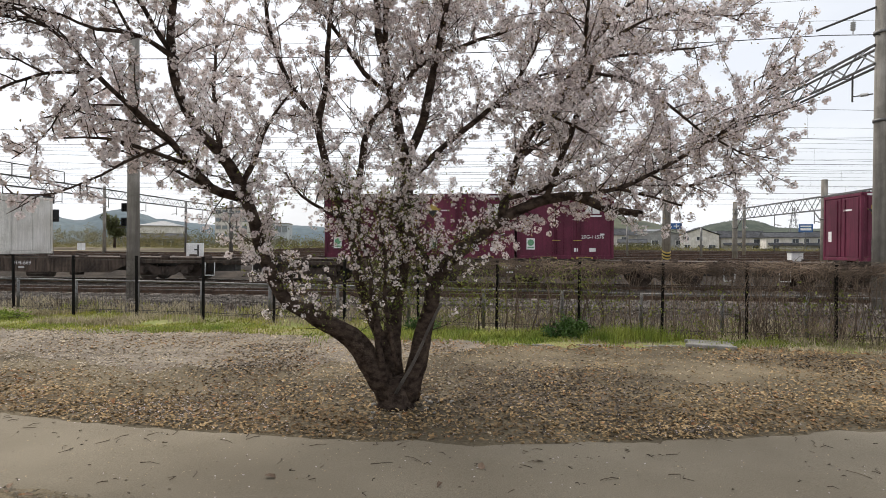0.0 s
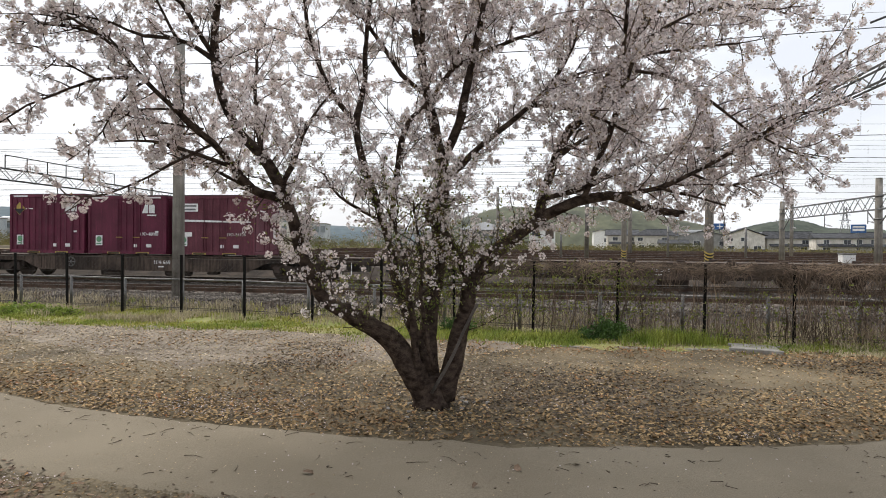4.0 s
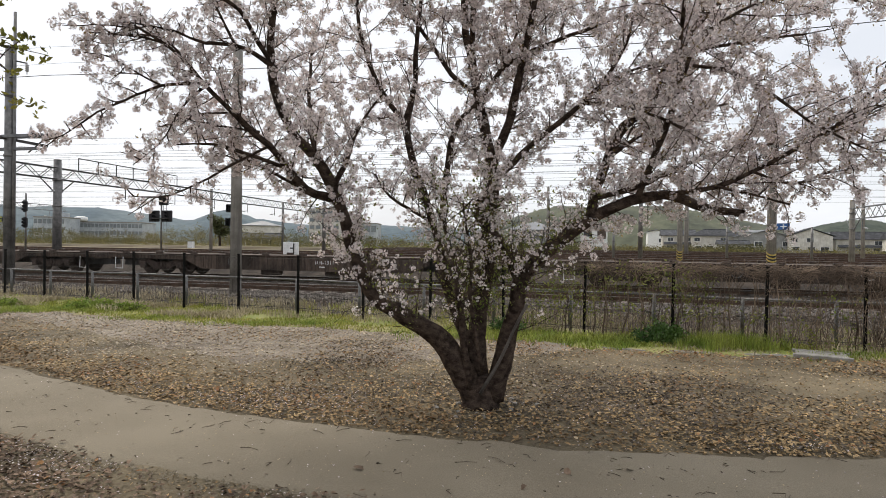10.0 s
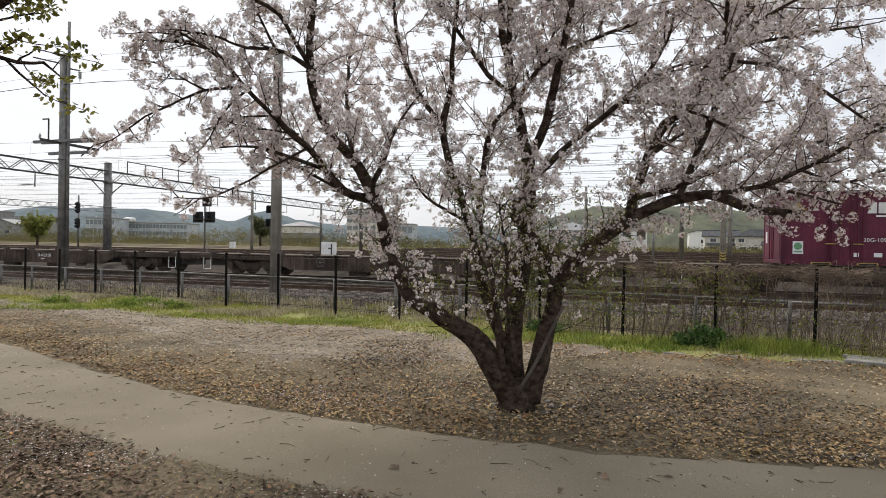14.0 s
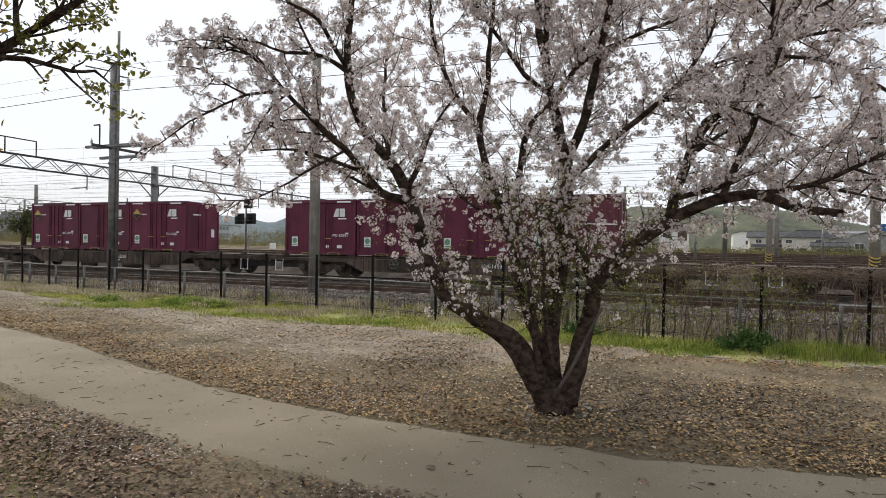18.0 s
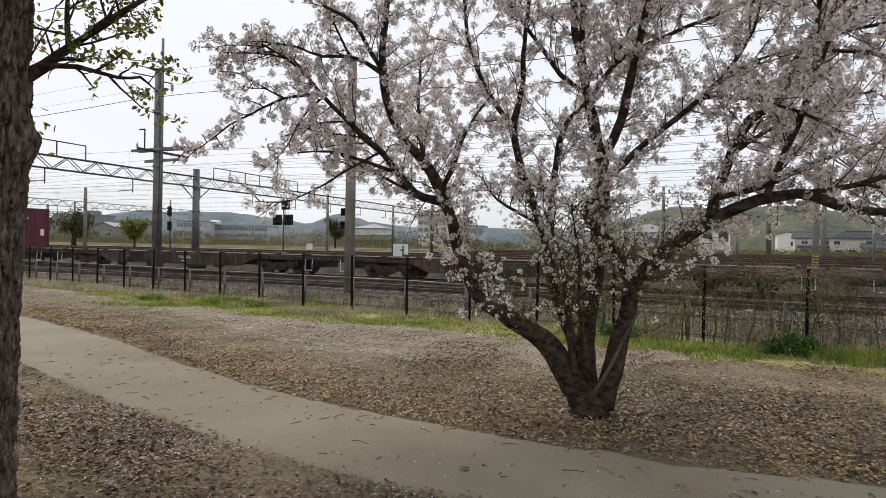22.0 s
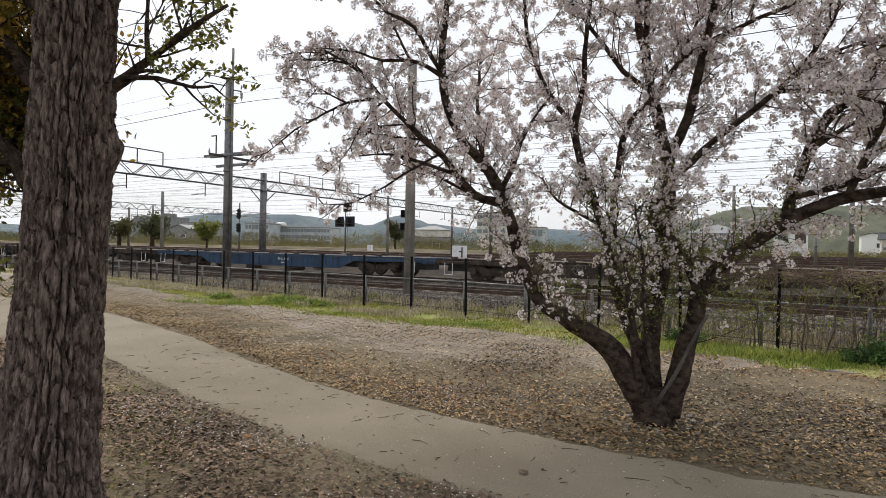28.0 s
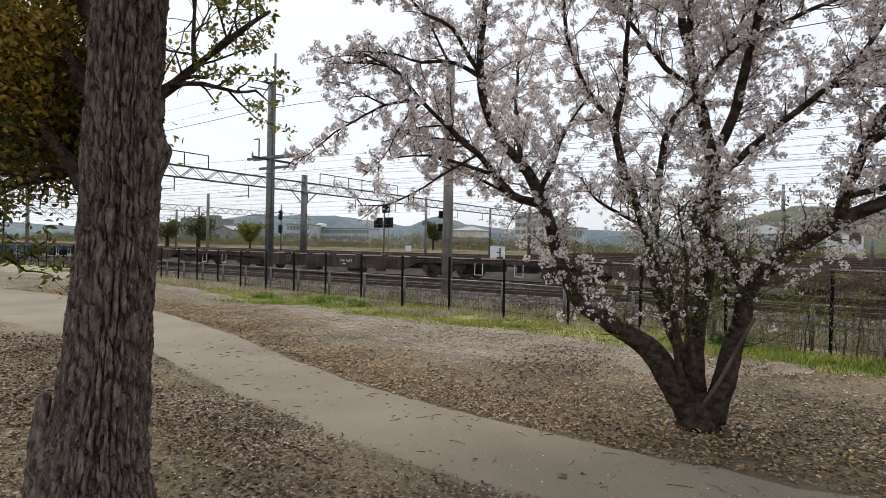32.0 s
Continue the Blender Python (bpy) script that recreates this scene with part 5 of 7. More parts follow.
    ('left_limb_spray', [(-2.06, 4.83, 3.12, 0.011), (-2.21, 4.78, 3.15, 0.009), (-2.38, 4.74, 3.15, 0.007), (-2.57, 4.70, 3.15, 0.005)]),
    ('left_limb_droop', [(-1.72, 4.88, 2.82, 0.010), (-1.86, 4.80, 2.66, 0.008), (-1.94, 4.74, 2.51, 0.007), (-2.00, 4.70, 2.35, 0.005), (-2.09, 4.66, 2.23, 0.004), (-2.21, 4.62, 2.09, 0.003)]),
    ('left_limb_veil', [(-1.51, 5.00, 2.60, 0.010), (-1.73, 4.92, 2.58, 0.008), (-1.90, 4.86, 2.54, 0.006), (-2.07, 4.80, 2.44, 0.004)]),
    ('left_limb_veil', [(-1.35, 5.05, 2.46, 0.010), (-1.61, 4.97, 2.48, 0.008), (-1.82, 4.90, 2.50, 0.006), (-1.93, 4.85, 2.37, 0.004)]),
    ('left_limb_feather', [(-2.05, 4.72, 2.75, 0.009), (-2.15, 4.68, 2.80, 0.007), (-2.26, 4.64, 2.86, 0.005), (-2.41, 4.60, 2.94, 0.004)]),
    ('left_limb_tuft', [(-1.54, 5.00, 3.16, 0.012), (-1.69, 5.05, 3.43, 0.010), (-1.81, 5.10, 3.68, 0.007), (-1.91, 5.12, 3.88, 0.005)]),
    ('left_crown', [(-1.24, 5.15, 3.97, 0.021), (-1.29, 5.05, 4.42, 0.016), (-1.47, 4.95, 4.89, 0.011)]),
    ('left_crown_out', [(-1.95, 4.85, 3.82, 0.013), (-2.15, 4.75, 4.09, 0.011), (-2.29, 4.65, 4.44, 0.008)]),
    ('inner_crown', [(0.05, 5.85, 4.39, 0.019), (-0.02, 6.00, 5.10, 0.016), (-0.24, 6.15, 5.97, 0.011)]),
    ('inner_crown_out', [(-0.63, 5.85, 4.04, 0.019), (-0.71, 6.05, 4.71, 0.017), (-0.94, 6.25, 5.48, 0.011)]),
    ('centre_crown', [(0.43, 5.85, 4.39, 0.027), (0.36, 5.75, 5.07, 0.021), (0.49, 5.65, 5.78, 0.013)]),
    ('centre_crown_right', [(1.17, 5.45, 4.15, 0.022), (1.26, 5.20, 4.64, 0.017), (1.30, 4.95, 5.12, 0.011)]),
    ('centre_crown_front', [(0.54, 5.75, 3.34, 0.031), (0.51, 5.28, 3.75, 0.026), (0.50, 4.80, 4.16, 0.020), (0.47, 4.32, 4.44, 0.012), (0.43, 3.85, 4.49, 0.007)]),
    ('centre_crown_rear', [(0.99, 5.65, 3.12, 0.026), (1.21, 6.18, 3.79, 0.025), (1.44, 6.72, 4.64, 0.021), (1.61, 7.25, 5.60, 0.017)]),
    ('right_crown', [(2.92, 5.65, 4.17, 0.021), (3.20, 5.75, 4.78, 0.016), (3.61, 5.85, 5.41, 0.011)]),
    ('right_crown_back', [(1.93, 4.95, 3.78, 0.014), (1.91, 4.65, 4.14, 0.011), (1.87, 4.35, 4.48, 0.008)]),
    ('right_crown_front', [(2.28, 4.95, 2.84, 0.020), (2.12, 4.55, 3.20, 0.017), (1.98, 4.15, 3.62, 0.011), (1.86, 3.75, 3.85, 0.007)]),
    ('right_limb_rear', [(1.80, 5.35, 2.35, 0.024), (2.32, 5.88, 2.66, 0.021), (3.03, 6.42, 3.02, 0.018), (3.83, 6.95, 3.29, 0.013)]),
    ('left_limb_rear', [(-0.88, 5.15, 2.25, 0.021), (-1.04, 5.68, 2.68, 0.021), (-1.15, 6.22, 3.28, 0.017), (-1.19, 6.75, 3.96, 0.012)]),
    ('right_outer', [(2.91, 4.85, 2.17, 0.013), (3.29, 4.90, 2.08, 0.011), (3.68, 4.95, 2.21, 0.009)]),
    ('right_outer_low', [(2.64, 4.95, 2.05, 0.014), (2.92, 4.85, 1.97, 0.011), (3.17, 4.75, 1.89, 0.009)]),
    ('right_far', [(3.57, 4.75, 2.57, 0.013), (4.00, 4.80, 2.94, 0.011), (4.42, 4.85, 3.25, 0.009)]),
    ('right_far_top', [(2.83, 4.75, 3.56, 0.013), (3.36, 4.85, 3.73, 0.011), (3.97, 4.95, 3.71, 0.009)]),
    ('right_far_arch', [(3.30, 4.55, 2.50, 0.010), (3.63, 4.55, 2.35, 0.008), (3.89, 4.55, 2.29, 0.006)]),
    ('right_high', [(2.55, 5.45, 3.46, 0.020), (3.04, 5.55, 4.01, 0.015), (3.64, 5.65, 4.45, 0.013), (4.20, 5.75, 4.74, 0.010)]),
    ('left_fill', [(-1.12, 5.05, 2.15, 0.018), (-1.43, 4.92, 2.25, 0.016), (-1.67, 4.78, 2.30, 0.011), (-1.88, 4.65, 2.26, 0.006)]),
    ('left_fill_low', [(-0.97, 5.10, 1.97, 0.016), (-1.36, 5.22, 2.17, 0.014), (-1.71, 5.33, 2.34, 0.010), (-2.01, 5.45, 2.61, 0.007)]),
    ('inner_fill', [(0.17, 5.55, 1.72, 0.018), (-0.03, 5.45, 1.82, 0.015), (-0.24, 5.35, 1.94, 0.012), (-0.37, 5.25, 2.14, 0.007)]),
    ('dead_shoot', [(0.60, 5.15, 0.17, 0.015), (0.74, 5.12, 0.43, 0.015), (0.87, 5.08, 0.71, 0.013), (1.00, 5.05, 0.99, 0.012)]),
    ('basal_shoot', [(0.51, 5.25, 0.19, 0.038), (0.45, 5.20, 0.61, 0.031), (0.40, 5.15, 1.07, 0.023), (0.31, 5.10, 1.48, 0.016), (0.22, 5.05, 1.77, 0.009)]),
    ('basal_shoot', [(0.63, 5.20, 0.36, 0.024), (0.52, 5.15, 0.87, 0.019), (0.48, 5.10, 1.43, 0.014), (0.42, 5.05, 1.88, 0.009)]),
]


def grow(pts, rng, every, lo, hi, droop=0.0, first=0.15):
    """Side shoots along a line of points: a list of point lists."""
    out = []
    seg = np.linalg.norm(np.diff(pts, axis=0), axis=1)
    total = seg.sum()
    at = np.concatenate([[0], np.cumsum(seg)])
    d = total * first + rng.uniform(0, every)
    while d < total:
        p = np.array([np.interp(d, at, pts[:, k]) for k in range(3)])
        q = np.array([np.interp(min(d + 0.03, total), at, pts[:, k]) for k in range(3)])
        tan = (q - p) / (np.linalg.norm(q - p) + 1e-9)
        side = rng.normal(0, 1, 3)
        side -= tan * side.dot(tan)
        side /= np.linalg.norm(side)
        dirn = tan * rng.uniform(0.2, 0.9) + side * rng.uniform(0.6, 1.1) + np.array([0, 0, rng.uniform(-0.1, 0.4) - droop])
        dirn /= np.linalg.norm(dirn)
        ln = rng.uniform(lo, hi)
        line, n = [p], max(3, int(ln / 0.09))
        for k in range(n):
            dirn = dirn + rng.normal(0, 0.16, 3) + np.array([0, 0, 0.03 - droop * 0.25])
            dirn /= np.linalg.norm(dirn)
            line.append(line[-1] + dirn * ln / n)
        out.append(np.array(line))
        d += every * rng.uniform(0.6, 1.5)
    return out


def apart(points, gap):
    """Drops the points that crowd another one."""
    kept, cells = [], {}
    for i, p in enumerate(points):
        c = tuple(int(math.floor(q / gap)) for q in p)
        near = (k for a in (-1, 0, 1) for b in (-1, 0, 1) for d in (-1, 0, 1) for k in cells.get((c[0] + a, c[1] + b, c[2] + d), ()))
        if all((p[0] - points[k][0]) ** 2 + (p[1] - points[k][1]) ** 2 + (p[2] - points[k][2]) ** 2 > gap * gap for k in near):
            cells.setdefault(c, []).append(i)
            kept.append(i)
    return points[kept]


def flowers(centres, per, spread, size, rng):
    """Tight round bunches of small open cups, each facing outwards."""
    c = np.repeat(centres, per, 0)
    n = len(c)
    d = rng.normal(0, 1, (n, 3))
    d /= np.linalg.norm(d, axis=1, keepdims=True)
    ball = np.repeat(spread * rng.uniform(0.6, 1.25, len(centres)), per)
    c = c + d * (ball * rng.uniform(0.55, 1.0, n))[:, None]
    d = d + rng.normal(0, 0.30, (n, 3))
    d /= np.linalg.norm(d, axis=1, keepdims=True)
    u = np.cross(d, rng.normal(0, 1, (n, 3)))
    u /= np.linalg.norm(u, axis=1, keepdims=True) + 1e-9
    w = np.cross(d, u)
    s = (size * rng.uniform(0.75, 1.15, n))[:, None]
    corner = []
    for k in range(5):
        for a in (-0.52, 0.52):
            q = 2 * np.pi * k / 5 + a
            r = s * rng.uniform(0.88, 1.08, (n, 1))
            corner.append(c + (u * np.cos(q) + w * np.sin(q)) * r + d * s * 0.30)
    v = np.stack([c] + corner, 1).reshape(-1, 3)
    k = np.arange(n)[:, None] * 11
    f = np.concatenate([k + np.array([0, 1 + 2 * j, 2 + 2 * j]) for j in range(5)], 0)
    root = np.repeat(centres, per, 0)
    side = u * s * 0.07
    sv = np.stack([root - side, root + side, c], 1).reshape(-1, 3)
    return (v, f), (sv, np.arange(3 * n).reshape(-1, 3))


def cherry_tree():
    rng = np.random.default_rng(77)
    tree = thing("cherry_tree", None, "multi-stemmed cherry tree in full pale pink blossom on bare soil", "tree")
    clusters, leaves, twig_shape = [], [], Shape()
    for name, pts in BRANCHES:
        line = spline(pts, 0.09)
        base = line[:, :3]
        wob = np.array([[noise.noise(Vector((p[0] * 4, p[1] * 4, p[2] * 4 + k * 9))) for k in range(3)] for p in base]) * 0.018
        base = base + wob * np.clip(np.arange(len(base)) / 6, 0, 1)[:, None]
        sides = 18 if line[:, 3].max() > 0.07 else 10
        mt = BARK_PALE if name == "dead_shoot" else BARK
        if name == "trunk":
            rr = list(line[:, 3] * (1 + 0.22 * np.exp(-np.arange(len(line)) / 1.6)))
            part(name, Shape().tube(base, rr, 28, True, 0.22), mt, tree, smooth=True)
            continue
        part(name, Shape().tube(base, list(line[:, 3]), sides, True, 0.30), mt, tree, smooth=True)
        if name == "dead_shoot":
            continue
        low = name in ("left_limb", "right_limb", "centre_limb", "inner_limb", "right_limb_back", "basal_shoot")
        first = {"left_limb": 0.36, "right_limb": 0.33, "centre_limb": 0.35, "inner_limb": 0.30, "basal_shoot": 0.3}.get(name, 0.04)
        ends = {"left_limb", "right_limb"}
        high = line[:, 3].max() < 0.036 and line[-1, 2] > 2.7 and "left" not in name
        short = name in ("left_limb_low", "left_limb_out", "left_fill", "left_fill_low", "right_outer_low", "left_limb_droop", "left_limb_veil", "left_limb_feather", "left_limb_spray", "left_limb_tuft", "left_limb_top", "left_limb_tip")
        for b in grow(base, rng, 0.045 if name == "left_limb" else 0.075, 0.12 if short else 0.16, 0.26 if short else 0.95 if high else 0.62 if not low else 0.46, 0.0, first):
            tube_r = np.linspace(0.006, 0.0025, len(b))
            twig_shape.tube(b, list(tube_r), 4, False)
            tw = grow(b, rng, 0.095, 0.06, 0.24, 0.05, 0.1)
            for t in tw:
                twig_shape.tube(t, list(np.linspace(0.003, 0.0015, len(t))), 3, False)
                k = rng.integers(2, 4)
                for q in t[np.linspace(1, len(t) - 1, k).astype(int)]:
                    clusters.append(q)
            for q in b[2::2]:
                clusters.append(q)
            if b[-1][2] < 2.5 and abs(b[-1][0] - 0.2) < 1.5:
                leaves += list(b[2:])
        if name not in ends and line[:, 3].max() < 0.03:
            clusters += [q for q in base[len(base) // 3::2] + rng.normal(0, 0.03, (len(base[len(base) // 3::2]), 3))]
    # thin shoots rising from the lower limbs
    low_wood = np.concatenate([spline(pts, 0.09)[:, :3] for name, pts in BRANCHES if name in ("left_limb", "right_limb", "centre_limb", "inner_limb", "right_limb_back", "basal_shoot")])
    low_wood = low_wood[(low_wood[:, 2] > 0.65) & (low_wood[:, 2] < 1.9) & (low_wood[:, 0] < 1.7)]
    for i in range(88):
        p = low_wood[rng.integers(len(low_wood))]
        d = np.array([rng.normal(0.15, 0.6), rng.normal(-0.1, 0.5), 0.8])
        line = [p]
        for k in range(rng.integers(3, 8)):
            d = d / np.linalg.norm(d) + rng.normal(0, 0.16, 3)
            line.append(line[-1] + d / np.linalg.norm(d) * 0.09)
        line = np.array(line)
        twig_shape.tube(line, list(np.linspace(0.005, 0.0018, len(line))), 4, False)
        for t in grow(line, rng, 0.10, 0.05, 0.18, 0.0, 0.1):
            twig_shape.tube(t, list(np.linspace(0.0022, 0.0012, len(t))), 3, False)
            if rng.random() < 0.5:
                clusters.append(t[-1])
            leaves += [t[-1], t[1], t[len(t) // 2]]
    clusters += [q + rng.normal(0, 0.05, 3) for q in low_wood[rng.integers(0, len(low_wood), 90)]]
    # side sprigs that fill the crown between the upper limbs
    for q in [q for q in clusters if 0.35 < q[0] < 1.7 and q[2] > 2.0 and rng.random() < 0.34]:
        tip = q + rng.normal(0, 0.085, 3) + np.array([0, 0, 0.03])
        twig_shape.tube([q, (q + tip) / 2 + rng.normal(0, 0.008, 3), tip], [0.0022, 0.0018, 0.0012], 3, False)
        clusters.append(tip)
    part("fine_branching", twig_shape, BARK, tree, kind="stuff")
    clusters = np.array(clusters)
    clusters = clusters[(clusters[:, 2] > 0.85) & ((clusters[:, 2] > 1.35) | (np.abs(clusters[:, 0] - 0.35) < 1.0))]
    drop = rng.uniform(0, 1, len(clusters)) < np.clip(0.14 + (clusters[:, 2] - 0.85) / 1.0, 0.14, 1)
    clusters = clusters[drop]
    core = (np.abs(clusters[:, 0] - 0.60) < 0.62) & (clusters[:, 2] < 1.95)
    clusters = clusters[~core | (rng.uniform(0, 1, len(clusters)) < 0.70)]
    # thick wood carries few flowers, and the crown opens into gaps
    thick = np.concatenate([spline(pts, 0.06) for name, pts in BRANCHES])
    thick = thick[thick[:, 3] > 0.040]
    bare = np.array([np.min(np.linalg.norm(thick[:, :3] - q, axis=1) - thick[:, 3]) for q in clusters])
    clusters = clusters[(bare > 0.11) | (clusters[:, 2] < 2.0) | (rng.uniform(0, 1, len(clusters)) < 0.22)]
    open_ = np.array([noise.noise(Vector(q) * 1.9) + 0.5 * noise.noise(Vector(q) * 4.1) for q in clusters])
    lush = (clusters[:, 0] < -0.6) | (clusters[:, 2] < 2.1) | ((clusters[:, 0] > 1.6) & (clusters[:, 2] < 3.0))
    clusters = clusters[(open_ > -0.30 - 0.25 * lush) | (rng.uniform(0, 1, len(clusters)) < 0.30)]
    clusters = apart(clusters, 0.064)
    bronze = clusters[rng.uniform(0, 1, len(clusters)) < np.clip(0.25 + 0.25 * clusters[:, 0], 0.15, 0.8)]
    # the crown falls into a few sprays, each a part of its own
    sets = []
    for lo, hi in ((-9, -1.2), (-1.2, 0.2), (0.2, 1.6), (1.6, 9)):
        c = clusters[(clusters[:, 0] >= lo) & (clusters[:, 0] < hi)]
        # full bunches above, loose small ones low down among the stems
        loose = (c[:, 2] < 1.95) & (np.abs(c[:, 0] - 0.55) < 1.0)
        few = np.concatenate([c[loose] + rng.normal(0, 0.055, (loose.sum(), 3)) for _ in range(3)])
        bloom, stalk = flowers(c[~loose], 30, 0.047, 0.0122, rng)
        if len(few):
            for (v, f), (v2, f2) in zip((bloom, stalk), flowers(few, 8, 0.026, 0.0122, rng)):
                sets.append((np.concatenate([v, v2]), np.concatenate([f, f2 + len(v)])))
            bloom, stalk = sets[-2:]
        part("blossom", arrays("blossom", *bloom, PETAL), None, tree, "pale pinkish white blossom clusters", kind="stuff")
        part("stalk_spray", arrays("stalk_spray", *stalk, STALK), None, tree, kind="stuff")
    part("young_leaves", arrays("young_leaves", *leaf_cloud(leaves, 0.030, 0.05, 3, rng), LEAF_NEW), None, tree, "small fresh green leaves", kind="stuff")
    part("young_leaves", arrays("young_leaves", *leaf_cloud(bronze, 0.024, 0.032, 5, rng, 0.5), LEAF_BRONZE), None, tree, "small bronze-green unfolding leaves", kind="stuff")


cherry_tree()


# ---- the furrowed tree beside the path ----
def old_tree():
    rng = np.random.default_rng(40)
    at = Vector((-2.69, 2.39, 0))
    tree = thing("broadleaf_tree", Matrix.Translation(at), "broadleaf tree with a thick deeply furrowed grey-brown trunk", "tree")
    rows, cols, top = 500, 400, 4.3
    PLATES = 31
    PLATE_FIT = [(rng.uniform(4.6, 9.0), rng.uniform(0, 9)) for _ in range(PLATES)]
    v, lean = [], Vector((0.042, 0.032, 0))
    for i in range(rows + 1):
        z = -0.05 + top * i / rows
        r0 = 0.196 + 0.10 * math.exp(-max(z, 0) / 0.22) - 0.010 * z + 0.018 * math.exp(-((z - 2.0) / 0.25) ** 2) + 0.012 * math.sin(z * 2.3)
        cx, cy = lean.x * z + 0.02 * math.sin(z * 1.4), lean.y * z
        for j in range(cols):
            a = 2 * math.pi * j / cols
            ca, sa = math.cos(a), math.sin(a)
            wob = noise.noise(Vector((ca * 3, sa * 3, z * 5)))
            c = a / (2 * math.pi) * PLATES + 0.95 * noise.noise(Vector((ca * 2.2, sa * 2.2, z * 1.7))) + 0.42 * noise.noise(Vector((ca * 6, sa * 6, z * 6.5))) + 0.26 * noise.noise(Vector((ca * 15, sa * 15, z * 10))) + 0.16 * noise.noise(Vector((ca * 34, sa * 34, z * 60)))
            k = math.floor(c) % PLATES
            u = c - math.floor(c)
            zz = z * PLATE_FIT[k][0] + PLATE_FIT[k][1] + 0.5 * wob + 0.5 * u
            row = math.floor(zz)
            e, ev = min(u, 1 - u), min(zz - row, 1 - zz + row)
            own = 0.5 + 0.5 * math.sin(k * 12.9 + row * 78.2)
            split = 0.15 + 0.07 * wob
            side = min(1.0, max(0.0, e - 0.02) / split)
            side = side * side * (3 - 2 * side)
            across = min(1.0, ev / 0.09)
            ridge = side * (0.26 + 0.74 * max(across, 0.8 * (own > 0.8))) * (0.66 + 0.34 * own)
            r = r0 + 0.052 * ridge - 0.031 + 0.020 * noise.noise(Vector((ca, sa, z * 0.9)))
            r += (0.0050 * noise.noise(Vector((ca * 14, sa * 14, z * 8))) + 0.0085 * noise.noise(Vector((ca * 34, sa * 34, z * 30))) + 0.003 * noise.noise(Vector((ca * 60, sa * 60, z * 110)))) * side
            # a knot on the path side and a burl low down on the other
            r += 0.045 * math.exp(-((z - 1.98) / 0.10) ** 2 - ((math.atan2(math.sin(a - 0.35), math.cos(a - 0.35))) / 0.30) ** 2)
            da = math.atan2(math.sin(a + 2.321), math.cos(a + 2.321)) / (0.42 + 0.08 * wob)
            r += (0.075 + 0.04 * noise.noise(Vector((ca * 7, sa * 7, z * 9)))) * math.exp(-(max(z - 0.25, 0) / 0.30) ** 4 - da * da) * min(1.0, 0.45 + max(z, 0) * 2.0)
            v.append((cx + ca * r, cy + sa * r, z))
    f = [(i * cols + j, i * cols + (j + 1) % cols, (i + 1) * cols + (j + 1) % cols, (i + 1) * cols + j) for i in range(rows) for j in range(cols)]
    part("trunk", arrays("trunk", v, f, BARK_GREY, True), None, tree)
    side = Vector((-0.68, -0.73, 0))
    stub = spline([(side.x * 0.24, side.y * 0.24, 0.36, 0.06), (side.x * 0.24, side.y * 0.24, 0.52, 0.046), (side.x * 0.235, side.y * 0.235, 0.62, 0.035), (side.x * 0.228, side.y * 0.228, 0.68, 0.030), (side.x * 0.225, side.y * 0.225, 0.71, 0.018)], 0.02)
    part("burl_stub", Shape().tube(stub[:, :3], [q[3] * (1 + 0.22 * noise.noise(Vector((1, 2, q[2] * 14)))) for q in stub], 22, True, 0.22), BARK_GREY, tree, "broken grey stub on the burl", smooth=True)
